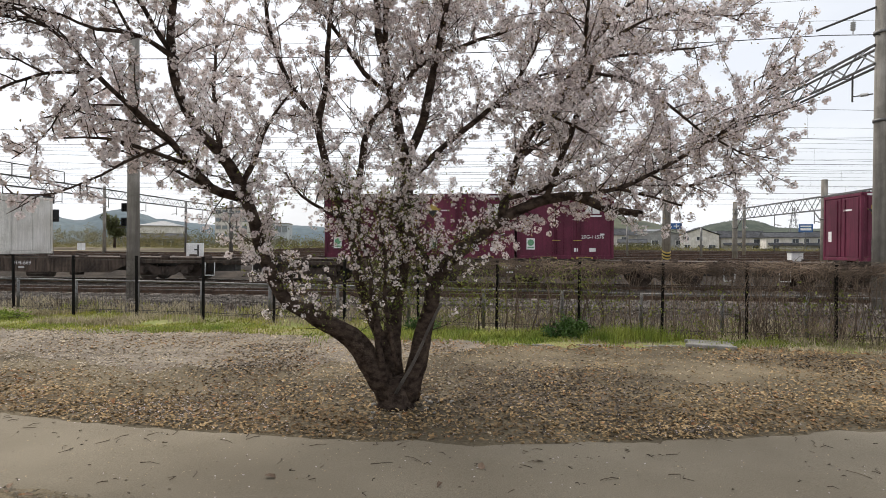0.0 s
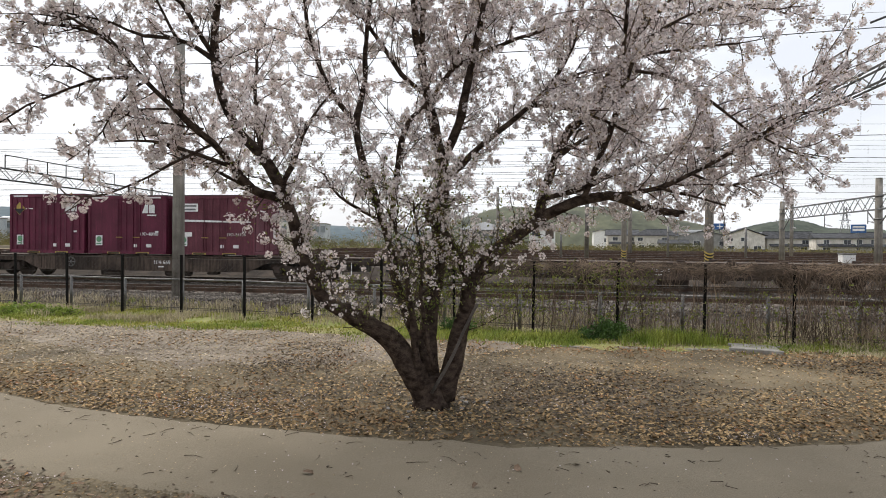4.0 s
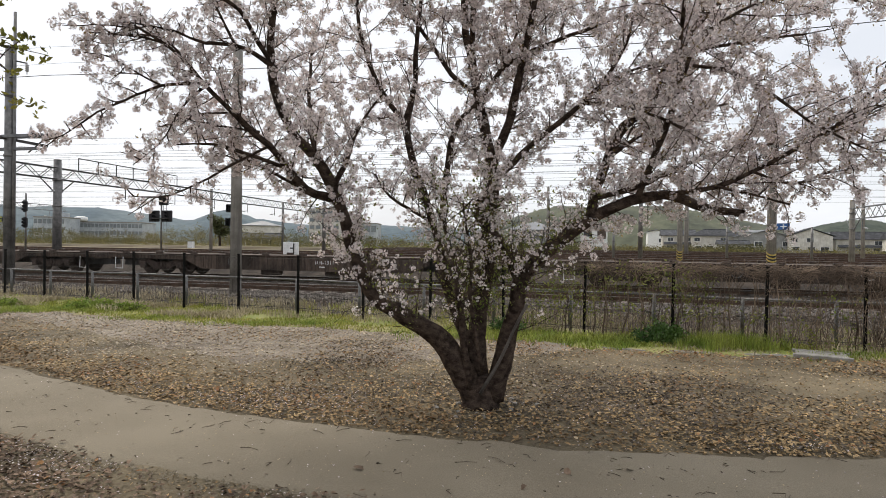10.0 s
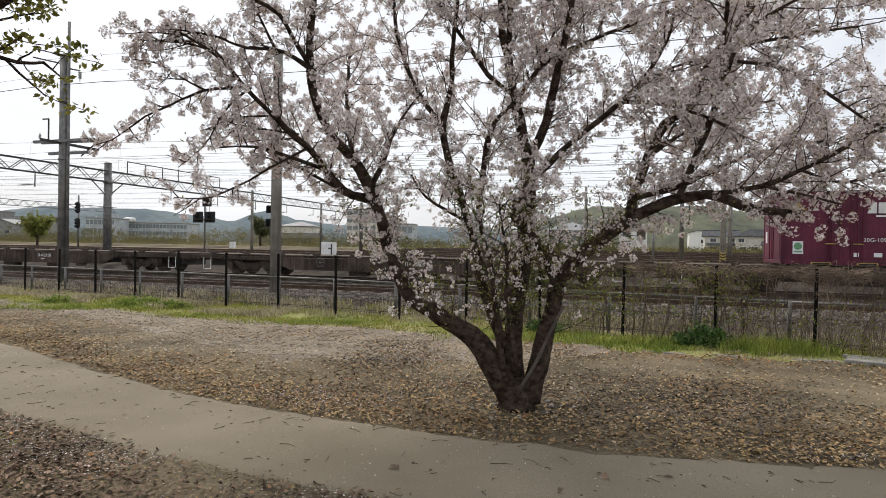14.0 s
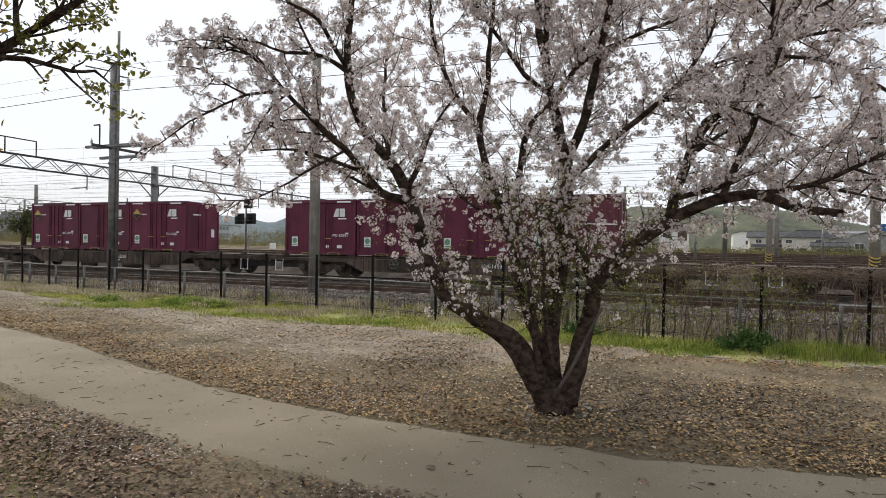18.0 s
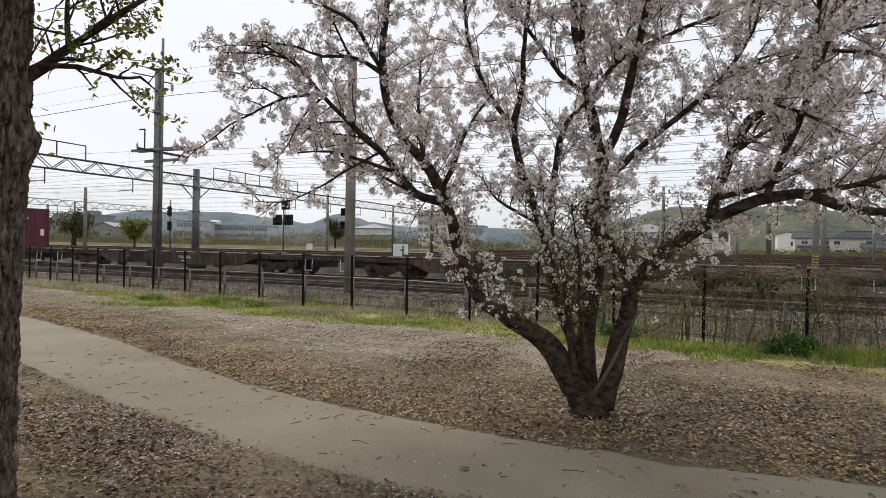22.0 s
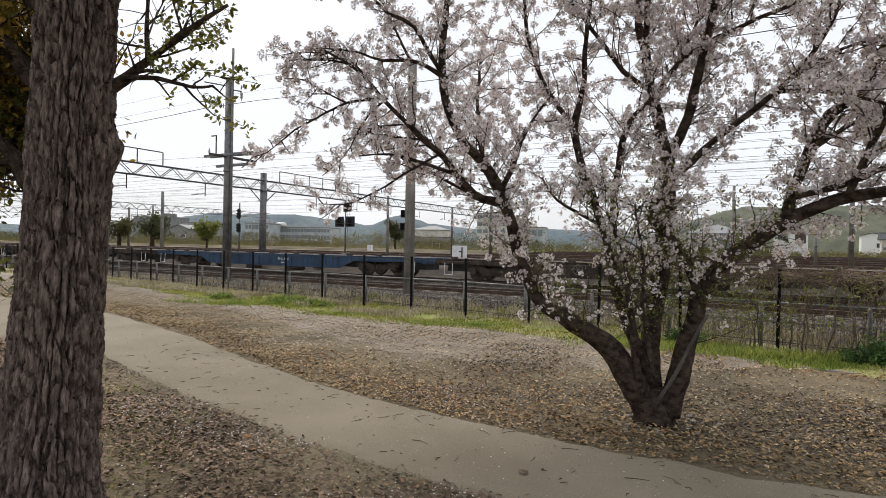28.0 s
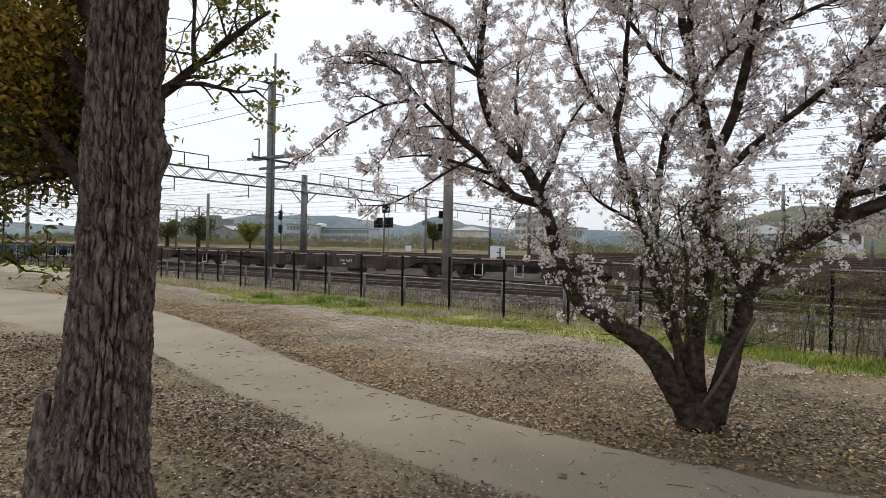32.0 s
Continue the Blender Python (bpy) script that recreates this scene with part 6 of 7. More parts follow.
    limbs = [
        ('limb', 'green', [(0.03, 0.02, 2.20, 0.039), (0.24, 0.18, 2.32, 0.034), (0.36, 0.22, 2.43, 0.022), (0.48, 0.26, 2.53, 0.015), (0.63, 0.25, 2.61, 0.018), (0.75, 0.28, 2.70, 0.012), (0.82, 0.33, 2.77, 0.008)], 0.07, 0.15, 0.42),
        ('limb', 'green', [(0.43, 0.21, 2.46, 0.014), (0.32, 0.32, 2.69, 0.012), (0.26, 0.40, 2.92, 0.009), (0.20, 0.48, 3.17, 0.010)], 0.08, 0.15, 0.4),
        ('limb', 'green', [(0.30, 0.17, 2.36, 0.015), (0.49, 0.20, 2.36, 0.012), (0.69, 0.23, 2.31, 0.008), (0.77, 0.29, 2.33, 0.006)], 0.08, 0.1, 0.24),
        ('limb', 'gold', [(0.03, 0.02, 1.68, 0.052), (-0.16, 0.05, 1.80, 0.045), (-0.27, 0.07, 1.93, 0.040), (-0.37, 0.02, 2.05, 0.030), (-0.52, 0.00, 2.24, 0.020), (-0.62, -0.14, 2.33, 0.012)], 0.055, 0.15, 0.45),
        ('limb', 'gold', [(0.03, 0.02, 2.24, 0.057), (-0.16, 0.05, 2.36, 0.050), (-0.35, 0.06, 2.56, 0.035), (-0.54, -0.03, 2.65, 0.022), (-0.67, -0.23, 2.65, 0.012)], 0.055, 0.15, 0.45),
        ('limb', 'gold', [(-0.27, 0.07, 1.93, 0.030), (-0.37, 0.03, 1.89, 0.020), (-0.53, -0.02, 1.86, 0.014), (-0.63, -0.16, 1.87, 0.010)], 0.06, 0.1, 0.3),
        ('limb', 'gold', [(0.03, 0.02, 2.66, 0.057), (-0.19, 0.09, 2.78, 0.050), (-0.35, 0.05, 2.91, 0.035), (-0.55, -0.05, 2.86, 0.020), (-0.70, -0.27, 2.87, 0.012)], 0.055, 0.15, 0.45),
        ('limb', 'gold', [(-0.31, 0.11, 1.93, 0.030), (-0.69, 0.27, 2.28, 0.025), (-0.96, 0.25, 2.57, 0.020), (-1.16, 0.12, 2.65, 0.012)], 0.055, 0.2, 0.45),
        ('limb', 'gold', [(0.03, 0.02, 2.51, 0.046), (-0.51, 0.34, 2.63, 0.040), (-0.85, 0.39, 2.82, 0.030), (-1.22, 0.40, 2.93, 0.020), (-1.52, 0.31, 2.97, 0.012)], 0.05, 0.2, 0.5),
        ('limb', 'gold', [(0.03, 0.02, 2.05, 0.046), (-0.54, 0.30, 2.17, 0.040), (-0.87, 0.37, 2.38, 0.030), (-1.23, 0.38, 2.33, 0.020), (-1.51, 0.32, 2.30, 0.012)], 0.05, 0.2, 0.5),
        ('limb', 'gold', [(-0.32, 0.08, 1.99, 0.030), (-0.58, 0.08, 2.10, 0.020), (-0.78, -0.03, 2.09, 0.012)], 0.05, 0.15, 0.4),
        ('limb', 'gold', [(0.03, 0.02, 2.26, 0.046), (-0.58, 0.40, 2.38, 0.040), (-0.91, 0.47, 2.64, 0.030), (-1.20, 0.43, 2.53, 0.020), (-1.51, 0.32, 2.60, 0.012)], 0.05, 0.2, 0.5),
        ('limb', 'gold', [(-0.38, 0.17, 1.91, 0.030), (-0.72, 0.23, 1.86, 0.020), (-1.00, 0.19, 1.82, 0.014), (-1.19, 0.09, 1.78, 0.010)], 0.05, 0.15, 0.4),
        ('limb', 'gold', [(-0.52, 0.32, 2.11, 0.030), (-0.94, 0.43, 2.07, 0.020), (-1.33, 0.41, 2.12, 0.014), (-1.53, 0.30, 2.07, 0.010)], 0.05, 0.2, 0.45),
        ('limb', 'low', [(-0.05, -0.05, 3.70, 0.050), (-1.00, -0.60, 3.45, 0.035), (-1.50, -0.40, 2.50, 0.022), (-1.28, -0.06, 1.50, 0.020), (-1.17, 0.11, 1.47, 0.015), (-1.08, 0.25, 1.40, 0.010), (-1.00, 0.36, 1.29, 0.006)], 0.07, 0.1, 0.3),
        ('limb', 'low', [(-0.05, -0.05, 3.70, 0.050), (-1.00, -0.60, 3.45, 0.035), (-1.50, -0.40, 2.50, 0.022), (-1.28, -0.07, 1.63, 0.020), (-1.17, 0.11, 1.68, 0.015), (-1.06, 0.27, 1.65, 0.008)], 0.08, 0.1, 0.3),
    ]
    part("limb_stub", Shape().tube([(0.33, 0.21, 2.40), (0.40, 0.235, 2.415), (0.47, 0.26, 2.412)], [0.012, 0.010, 0.010], 12, True, 0.2), BARK, tree, "short sawn-off limb", smooth=True)
    # the main crown overhead
    for k in range(9):
        q, far = radians(40 * k + 12), 2.6 + 0.5 * (k % 3)
        limbs.append(("limb", "over", [(0.10, 0.06, 3.5 + 0.08 * k, 0.08), (math.cos(q) * far * 0.45, math.sin(q) * far * 0.45, 4.9 + 0.1 * k, 0.05), (math.cos(q) * far, math.sin(q) * far, 5.3 + 0.15 * (k % 4), 0.015)], 0.10, 0.4, 1.1))
    twigs, spots = Shape(), {"green": [], "gold": [], "low": [], "over": []}
    for name, kind, pts, every, lo, hi in limbs:
        line = spline(pts, 0.1)
        part("limb", Shape().tube(line[:, :3], list(line[:, 3]), 12, True, 0.25), BARK, tree, smooth=True)
        for b in grow(line[:, :3], rng, every, lo, hi, 0.12 if kind != "green" else 0.02, 0.12):
            twigs.tube(b, list(np.linspace(0.007, 0.003, len(b))), 4, False)
            spots[kind] += [b[-1]] if kind == "green" else list(b[1:])
            for t in grow(b, rng, 0.08 if kind == "green" else 0.11, 0.08, 0.25, 0.05):
                twigs.tube(t, list(np.linspace(0.003, 0.0015, len(t))), 3, False)
                spots[kind] += [t[-1], t[len(t) // 2]] if kind == "green" else list(t[1:])
    part("fine_branching", twigs, BARK, tree, kind="stuff")
    for k in spots:
        spots[k] = [q for q in spots[k] if math.hypot(q[0] - 0.1, q[1] - 0.08) > 0.42]
    part("leaves", arrays("leaves", *leaf_cloud(spots["green"], 0.032, 0.019, 12, rng, 0.5), LEAF_BRIGHT), None, tree, "fresh yellow-green leaves", kind="stuff")
    gold = np.array([q for q in spots["gold"] if q[0] < 0.2])
    gold = gold[(gold[:, 2] > 1.98) | (rng.uniform(0, 1, len(gold)) < 0.28)]
    yellow = gold[:, 2] + rng.normal(0, 0.25, len(gold)) > 2.0
    part("leaves", arrays("leaves", *leaf_cloud(gold[yellow], 0.040, 0.065, 13, rng, 0.5, 0.4), LEAF_GOLD), None, tree, "yellowing orange-tinged leaves", kind="stuff")
    part("leaves", arrays("leaves", *leaf_cloud(np.concatenate([gold[~yellow], gold[yellow][::3]]), 0.044, 0.07, 12, rng, 0.5, 0.4), LEAF_GREEN), None, tree, "dark green leaves", kind="stuff")
    part("leaves", arrays("leaves", *leaf_cloud(spots["over"], 0.10, 0.11, 8, rng, 0.5), LEAF_GREEN), None, tree, "dense green crown leaves", kind="stuff")
    part("leaves", arrays("leaves", *leaf_cloud(spots["low"], 0.055, 0.04, 4, rng, 0.5, 0.3), LEAF_GREEN), None, tree, "low hanging green leaves", kind="stuff")


old_tree()


# ---- poles, gantries and wires ----
def stripes(parent, r, z):
    """Yellow and black warning bands round a pole's foot."""
    for i in range(10):
        z0 = z + 0.09 * i
        a = [(r * math.cos(q) * 1.02, r * math.sin(q) * 1.02, z0 + 0.16 * math.sin(q)) for q in np.linspace(0, 2 * math.pi, 13)]
        sh = Shape()
        v = a + [(x, y, h + 0.085) for x, y, h in a]
        n = len(a)
        sh.add(v, [(j, j + 1, j + 1 + n, j + n) for j in range(n - 1)])
        part("warning_band", sh, YELLOW if i % 2 else BLACK, parent)


def pole(s, n, z0, z1, r, material=None, label="tall round concrete catenary pole", band=False, taper=0.8):
    t = thing("catenary_pole", rw_pose(s, n, 0), label, "pole", "catenary poles")
    part("shaft", Shape().tube([(0, 0, z0), (0, 0, (z0 + z1) / 2), (0, 0, z1)], [r, r * (1 + taper) / 2, r * taper], 20), material or POLE_CONC, t, smooth=True)
    part("cap", Shape().tube([(0, 0, z1), (0, 0, z1 + 0.04)], [r * taper * 1.05, r * taper * 0.9], 20), material or POLE_CONC, t, smooth=True)
    for z in (z0 + 0.55 * (z1 - z0), z0 + 0.8 * (z1 - z0)):
        part("band", Shape().tube([(0, 0, z), (0, 0, z + 0.08)], [r * 1.04, r * 1.04], 20), GALV, t, smooth=True)
    if band:
        stripes(t, r, z0 + 0.05)
    return t


def insulator(parent, a, b, r=0.07):
    a, b = Vector(a), Vector(b)
    sh = Shape().rod(a, b, 0.015)
    for k in (0.25, 0.4, 0.55, 0.7):
        p = a.lerp(b, k)
        d = (b - a).normalized() * 0.02
        sh.tube([p - d, p + d], [r, r * 0.6], 10)
    part("insulator", sh, INSULATOR, parent)


def gantry(s, n0, n1, z, depth, label, rails=(), knees=(), high=0.75, material=None):
    """A lattice beam over the tracks; y of its frame runs across them."""
    material = material or STEEL_DARK
    g = thing("catenary_gantry", rw_pose(s, n0, z), label, "gantry", "lattice gantries")
    ln = n1 - n0
    w = 0.13
    for x in (-w, w):
        part("top_chord", Shape().box(x, ln / 2, 0, 0.05, ln, 0.055), material, g)
        part("bottom_chord", Shape().box(x, ln / 2, -depth, 0.05, ln, 0.055), material, g)
    lace = Shape()
    k = max(2, int(ln / 1.5))
    for i in range(k):
        y0, y1 = ln * i / k, ln * (i + 1) / k
        for x in (-w, w):
            lace.rod((x, y0, -depth), (x, (y0 + y1) / 2, 0), 0.024, 4)
            lace.rod((x, (y0 + y1) / 2, 0), (x, y1, -depth), 0.024, 4)
        lace.rod((-w, y0, 0), (w, y1, 0), 0.015, 4)
        lace.rod((w, y0, -depth), (-w, y0, -depth), 0.015, 4)
    part("lattice", lace, STEEL_GREY, g)
    for a, b in rails:
        rail = Shape().rod((0, a, high), (0, b, high), 0.03)
        for y in np.arange(a, b + 0.01, (b - a) / max(1, round((b - a) / 1.4))):
            rail.rod((0, float(y), 0), (0, float(y), high), 0.03)
        part("walkway_rail", rail, material, g)
    for y in knees:
        for dy in (-1, 1):
            part("knee_brace", Shape().rod((0, y, -depth - 0.9), (0, y + dy * 1.1, -depth), 0.035), material, g)
    for i, y in enumerate(np.arange(1.2, ln, 4.7)):
        h = Shape().rod((0, float(y), -depth), (0, float(y), -depth - 0.75), 0.028).rod((0, float(y), -depth - 0.6), (0, float(y) - 0.9, -depth - 0.75), 0.018)
        part("drop_arm", h, material, g)
        insulator(g, (0, float(y) - 0.3, -depth - 0.64), (0, float(y) - 0.85, -depth - 0.74), 0.05)
    return g


def run_wires():
    t = thing("overhead_wires", None, "thin dark overhead wires running along the railway", "wires")
    spec = [(16.4, 7.32, 0.012, 18), (16.4, 8.3, 0.004, 18), (16.9, 7.9, 0.004, 18)]
    for n, z, r, span in spec:
        pts = []
        for s in np.arange(-90, 61, 3.0):
            ph = ((s + 19.8) / 30.0) % 1
            pts.append(rw(s, n, z - 0.35 * 4 * ph * (1 - ph)))
        part("feeder_wire", Shape().tube(pts, r, 5), BLACK, t)
    droppers = Shape()
    for n in (NEAR_TRACK, TRAIN_TRACK, 28.2, 31.5, 34.8, 38.0, 43.0, 48.5, 53.5):
        base = 5.0 + (0 if n < 26 else YARD_Z)
        part("contact_wire", Shape().tube([rw(-150, n, base), rw(110, n, base)], 0.0065, 4), BLACK, t)
        pts = []
        for s in np.arange(-150, 111, 5.0):
            ph = ((s + 28.6) / 39.0) % 1
            z = base + 0.95 - 0.5 * 4 * ph * (1 - ph)
            pts.append(rw(s, n, z))
            droppers.rod(rw(s, n, base), rw(s, n, z), 0.003, 3)
        part("messenger_wire", Shape().tube(pts, 0.006, 4), BLACK, t)
    for n, z in ((26.6, 6.9), (33, 7.4), (36, 6.7), (40.5, 8.2), (46, 7.6), (50, 8.6), (56, 7.4), (58, 9.2)):
        part("feeder_wire", Shape().tube([rw(s, n, z - 0.3 * math.sin(math.pi * (((s + 28.6) / 39.0) % 1))) for s in range(-150, 111, 5)], 0.006, 4), BLACK, t)
    part("dropper_wire", droppers, BLACK, t, kind="stuff")


def hang_arm(pole_thing, z, side=1):
    """Cross arms with an insulator, on a pole."""
    for dy, dz, ln in ((-0.22, 0.0, 2.9), (0.22, 0.05, 3.2), (0.0, -0.42, 1.9)):
        part("cross_arm", Shape().box(0.25, dy, z + dz, ln, 0.09, 0.10), STEEL_GREY, pole_thing)
    part("cross_arm", Shape().box(0, 0.3, z - 0.06, 0.09, 2.4, 0.09), STEEL_DARK, pole_thing)
    for x in (-0.9, 1.2, 1.6):
        insulator(pole_thing, (x, -0.22, z + 0.06), (x, -0.22, z + 0.34), 0.05)
    part("bracket", Shape().rod((-0.75, 0, z + 0.06), (-0.75, 0, z + 0.9), 0.028).rod((-0.75, 0, z + 0.9), (-1.05, 0, z + 0.9), 0.028), STEEL_DARK, pole_thing)
    part("bracket", Shape().rod((0.5, 0.3, z - 0.5), (1.2, 0.3, z - 0.05), 0.025), STEEL_DARK, pole_thing)


def signal(s, n, z0, z1, label, heads, ladder=True):
    t = thing("railway_signal", rw_pose(s, n, 0), label, "signal", "railway signals")
    part("mast", Shape().tube([(0, 0, z0), (0, 0, z1)], [0.08, 0.07], 12), GALV, t, smooth=True)
    part("base", Shape().block(0, 0, z0 + 0.1, 0.4, 0.4, 0.25, 0.03), CONCRETE, t)
    for x, z, w, h in heads:
        part("backboard", Shape().block(x, -0.10, z, w, 0.06, h, 0.05), LAMP_BLACK, t)
        part("housing", Shape().block(x, 0.02, z, w * 0.6, 0.18, h * 0.85, 0.03), LAMP_BLACK, t)
        for k in (-0.3, 0, 0.3):
            part("hood", Shape().tube([(x, -0.12, z + k * h), (x, -0.32, z + k * h)], [0.09, 0.10], 12, False), LAMP_BLACK, t)
    if ladder:
        lad = Shape()
        for x in (-0.15, 0.15):
            lad.rod((x + 0.3, 0.2, z0), (x + 0.2, 0.15, z1 - 0.6), 0.018)
        for z in np.arange(z0 + 0.3, z1 - 0.6, 0.35):
            lad.rod((0.1, 0.18, float(z)), (0.42, 0.18, float(z)), 0.012)
        part("ladder", lad, STEEL_GREY, t)
        part("platform", Shape().box(0, -0.1, z1 - 2.15, 1.7, 0.7, 0.05).rod((-0.85, -0.4, z1 - 2.1), (-0.85, -0.4, z1 - 1.3), 0.015), STEEL_DARK, t)
    return t


def board_sign():
    t = thing("track_sign", rw_pose(-15.97, 30.0, YARD_Z), "square white sign board with a dark mark on posts", "sign")
    part("board", Shape().block(0, 0, 0.74, 0.98, 0.04, 0.82, 0.01), WHITE, t)
    part("mark", Shape().box(0.18, -0.024, 0.76, 0.09, 0.006, 0.62).box(0.06, -0.024, 0.80, 0.20, 0.006, 0.08), STEEL_DARK, t)
    for x in (-0.35, 0.35):
        part("leg", Shape().box(x, 0.03, 0.2, 0.05, 0.05, 0.5), GALV, t)


def white_box(s, n, z, label):
    t = thing("equipment_box", rw_pose(s, n, z), label, "equipment box")
    part("case", Shape().block(0, 0, 0.42, 0.62, 0.5, 0.84, 0.02), WHITE, t)
    part("lid", Shape().block(0, 0, 0.86, 0.70, 0.58, 0.06, 0.015), GALV, t)
    part("plinth", Shape().block(0, 0, 0.02, 0.7, 0.58, 0.1, 0.01), CONCRETE, t)


def overhead():
    p = pole(-10.72, 16.5, -0.3, 7.7, 0.185)
    p = pole(-19.85, 16.5, -0.3, 8.35, 0.175, GALV, "grey steel catenary pole with arms and a thin companion post")
    part("companion_post", Shape().tube([(0.215, 0.0, -0.2), (0.215, 0.0, 9.6)], [0.06, 0.05], 10), GALV, p, smooth=True)
    hang_arm(p, 5.15)
    part("bracket", Shape().rod((0.0, 0, 8.05), (-1.3, -0.2, 8.35), 0.025).rod((0.1, 0, 7.9), (0.75, 0, 7.75), 0.025), STEEL_DARK, p)
    insulator(p, (0.75, 0, 7.78), (0.75, 0, 7.35))
    p = pole(10.5, 16.5, -0.3, 9.2, 0.20, None, "tall thick concrete catenary pole carrying a steel beam")
    part("bracket", Shape().rod((0, 0, 8.1), (-1.6, 0.2, 7.5), 0.03), STEEL_DARK, p)
    insulator(p, (-0.7, 0.1, 7.75), (-0.7, 0.1, 7.35))
    pole(-28.6, 26.6, 0.2, 6.0, 0.24, GALV, "grey steel pole holding up the lattice gantry")
    pole(10.42, 35.3, rise(35.3), 9.0, 0.25, None, "concrete gantry pole with yellow and black foot bands", True)
    pole(18.7, 46, rise(46), 5.0, 0.2, None, "concrete gantry pole in the yard")
    pole(6.72, 42, rise(42), 6.6, 0.19, None, "slim concrete pole with yellow and black foot bands", True)
    pole(4.56, 46, rise(46), 7.6, 0.17, GALV, "slim steel pole in the yard")
    for s, n, z, r in ((12.0, 52, 3.4, 0.11), (18.3, 52, 3.3, 0.11), (2.6, 46, 3.1, 0.10), (-33.85, 48, 6.5, 0.15), (-27.5, 50, 5.4, 0.12), (-67.4, 46, 7.8, 0.22), (-90.7, 56, 6.9, 0.2), (-84.4, 56, 7.1, 0.15), (-79.3, 30, 8.6, 0.22), (-22, 56, 6.6, 0.14), (24.0, 57, 7.0, 0.16), (31, 40, 8.4, 0.2), (-3.0, 58, 7.4, 0.15)):
        pole(s, n, rise(n), z, r, None if r > 0.12 else GALV, "slim lineside pole in the railway yard")
    gantry(-28.6, 16.3, 62, 5.55, 0.62, "dark steel lattice gantry over the tracks with walkway rails", ((0.3, 3.2), (11.7, 20.2)), (10.3,))
    pole(-28.6, 16.4, -0.3, 6.4, 0.22, GALV, "grey steel pole holding up the lattice gantry")
    pole(-28.6, 61.5, rise(61.5), 6.3, 0.22, GALV, "grey steel pole holding up the lattice gantry")
    gantry(10.45, 16.5, 62, 7.02, 0.50, "dark steel lattice gantry over the tracks", ((4.4, 7.5), (13.2, 14.6)), (18.8,), 1.15)
    pole(10.45, 61.5, rise(61.5), 7.2, 0.22, None, "concrete gantry pole in the yard")
    gantry(18.7, 24.5, 46.2, 4.45, 0.75, "grey steel lattice gantry over the yard", (), (9.6, 21.4), material=STEEL_GREY)
    pole(18.7, 34.1, rise(34.1), 5.35, 0.2, None, "concrete gantry pole in the yard")
    gantry(-67.4, 18, 64, 6.1, 0.7, "grey steel lattice gantry far down the yard", (), (28,), material=STEEL_GREY)
    pole(-67.4, 18.2, -0.2, 6.8, 0.22, GALV, "grey steel pole holding up the lattice gantry")
    gantry(-106, 18, 70, 6.6, 0.8, "grey steel lattice gantry far down the yard", (), (28,), material=STEEL_GREY)
    pole(-106, 18.2, -0.2, 7.2, 0.24, GALV, "grey steel pole holding up the lattice gantry")
    run_wires()
    signal(-34.4, 42, rise(42), 5.6, "tall railway signal with black backboards and ladder", ((-0.62, 3.65, 1.05, 0.95), (0.62, 3.65, 1.05, 0.95), (0.3, 5.0, 0.95, 0.85)))
    signal(-29.6, 45, rise(45), 5.0, "railway signal with black backboards", ((-0.35, 3.3, 0.6, 0.7), (0.35, 3.3, 0.6, 0.7), (-0.3, 4.5, 0.6, 0.7), (0.35, 4.5, 0.6, 0.7)))
    signal(-46.3, 40, rise(40), 5.5, "slim railway signal mast with lights", ((0, 4.4, 0.35, 1.0), (0, 3.0, 0.4, 0.9)), False)
    board_sign()
    white_box(16.6, 33, rise(33), "white metal trackside equipment box")
    white_box(-45.0, 60, rise(60), "grey-white trackside equipment box")


# ---- buildings ----
def bearing(b, dist_, z=0.0):
    """A place by its bearing (degrees, right positive) and distance from the park, turned to face the railway."""
    return Matrix.Translation((dist_ * math.sin(radians(b)), dist_ * math.cos(radians(b)), z)) @ pose(0, 0, 0, 0, 0, -16.0 - 0.45 * (b - 16.0))


def sash(t, x, y, z, ww, hh):
    win = part("window", Shape().box(x, y - 0.02, z, ww + 0.16, 0.10, hh + 0.16), WHITE, t)
    part("pane", Shape().box(x - ww / 4, y - 0.08, z, ww / 2 - 0.04, 0.02, hh), GLASS, win)
    part("pane", Shape().box(x + ww / 4, y - 0.09, z, ww / 2 - 0.04, 0.02, hh), GLASS, win)


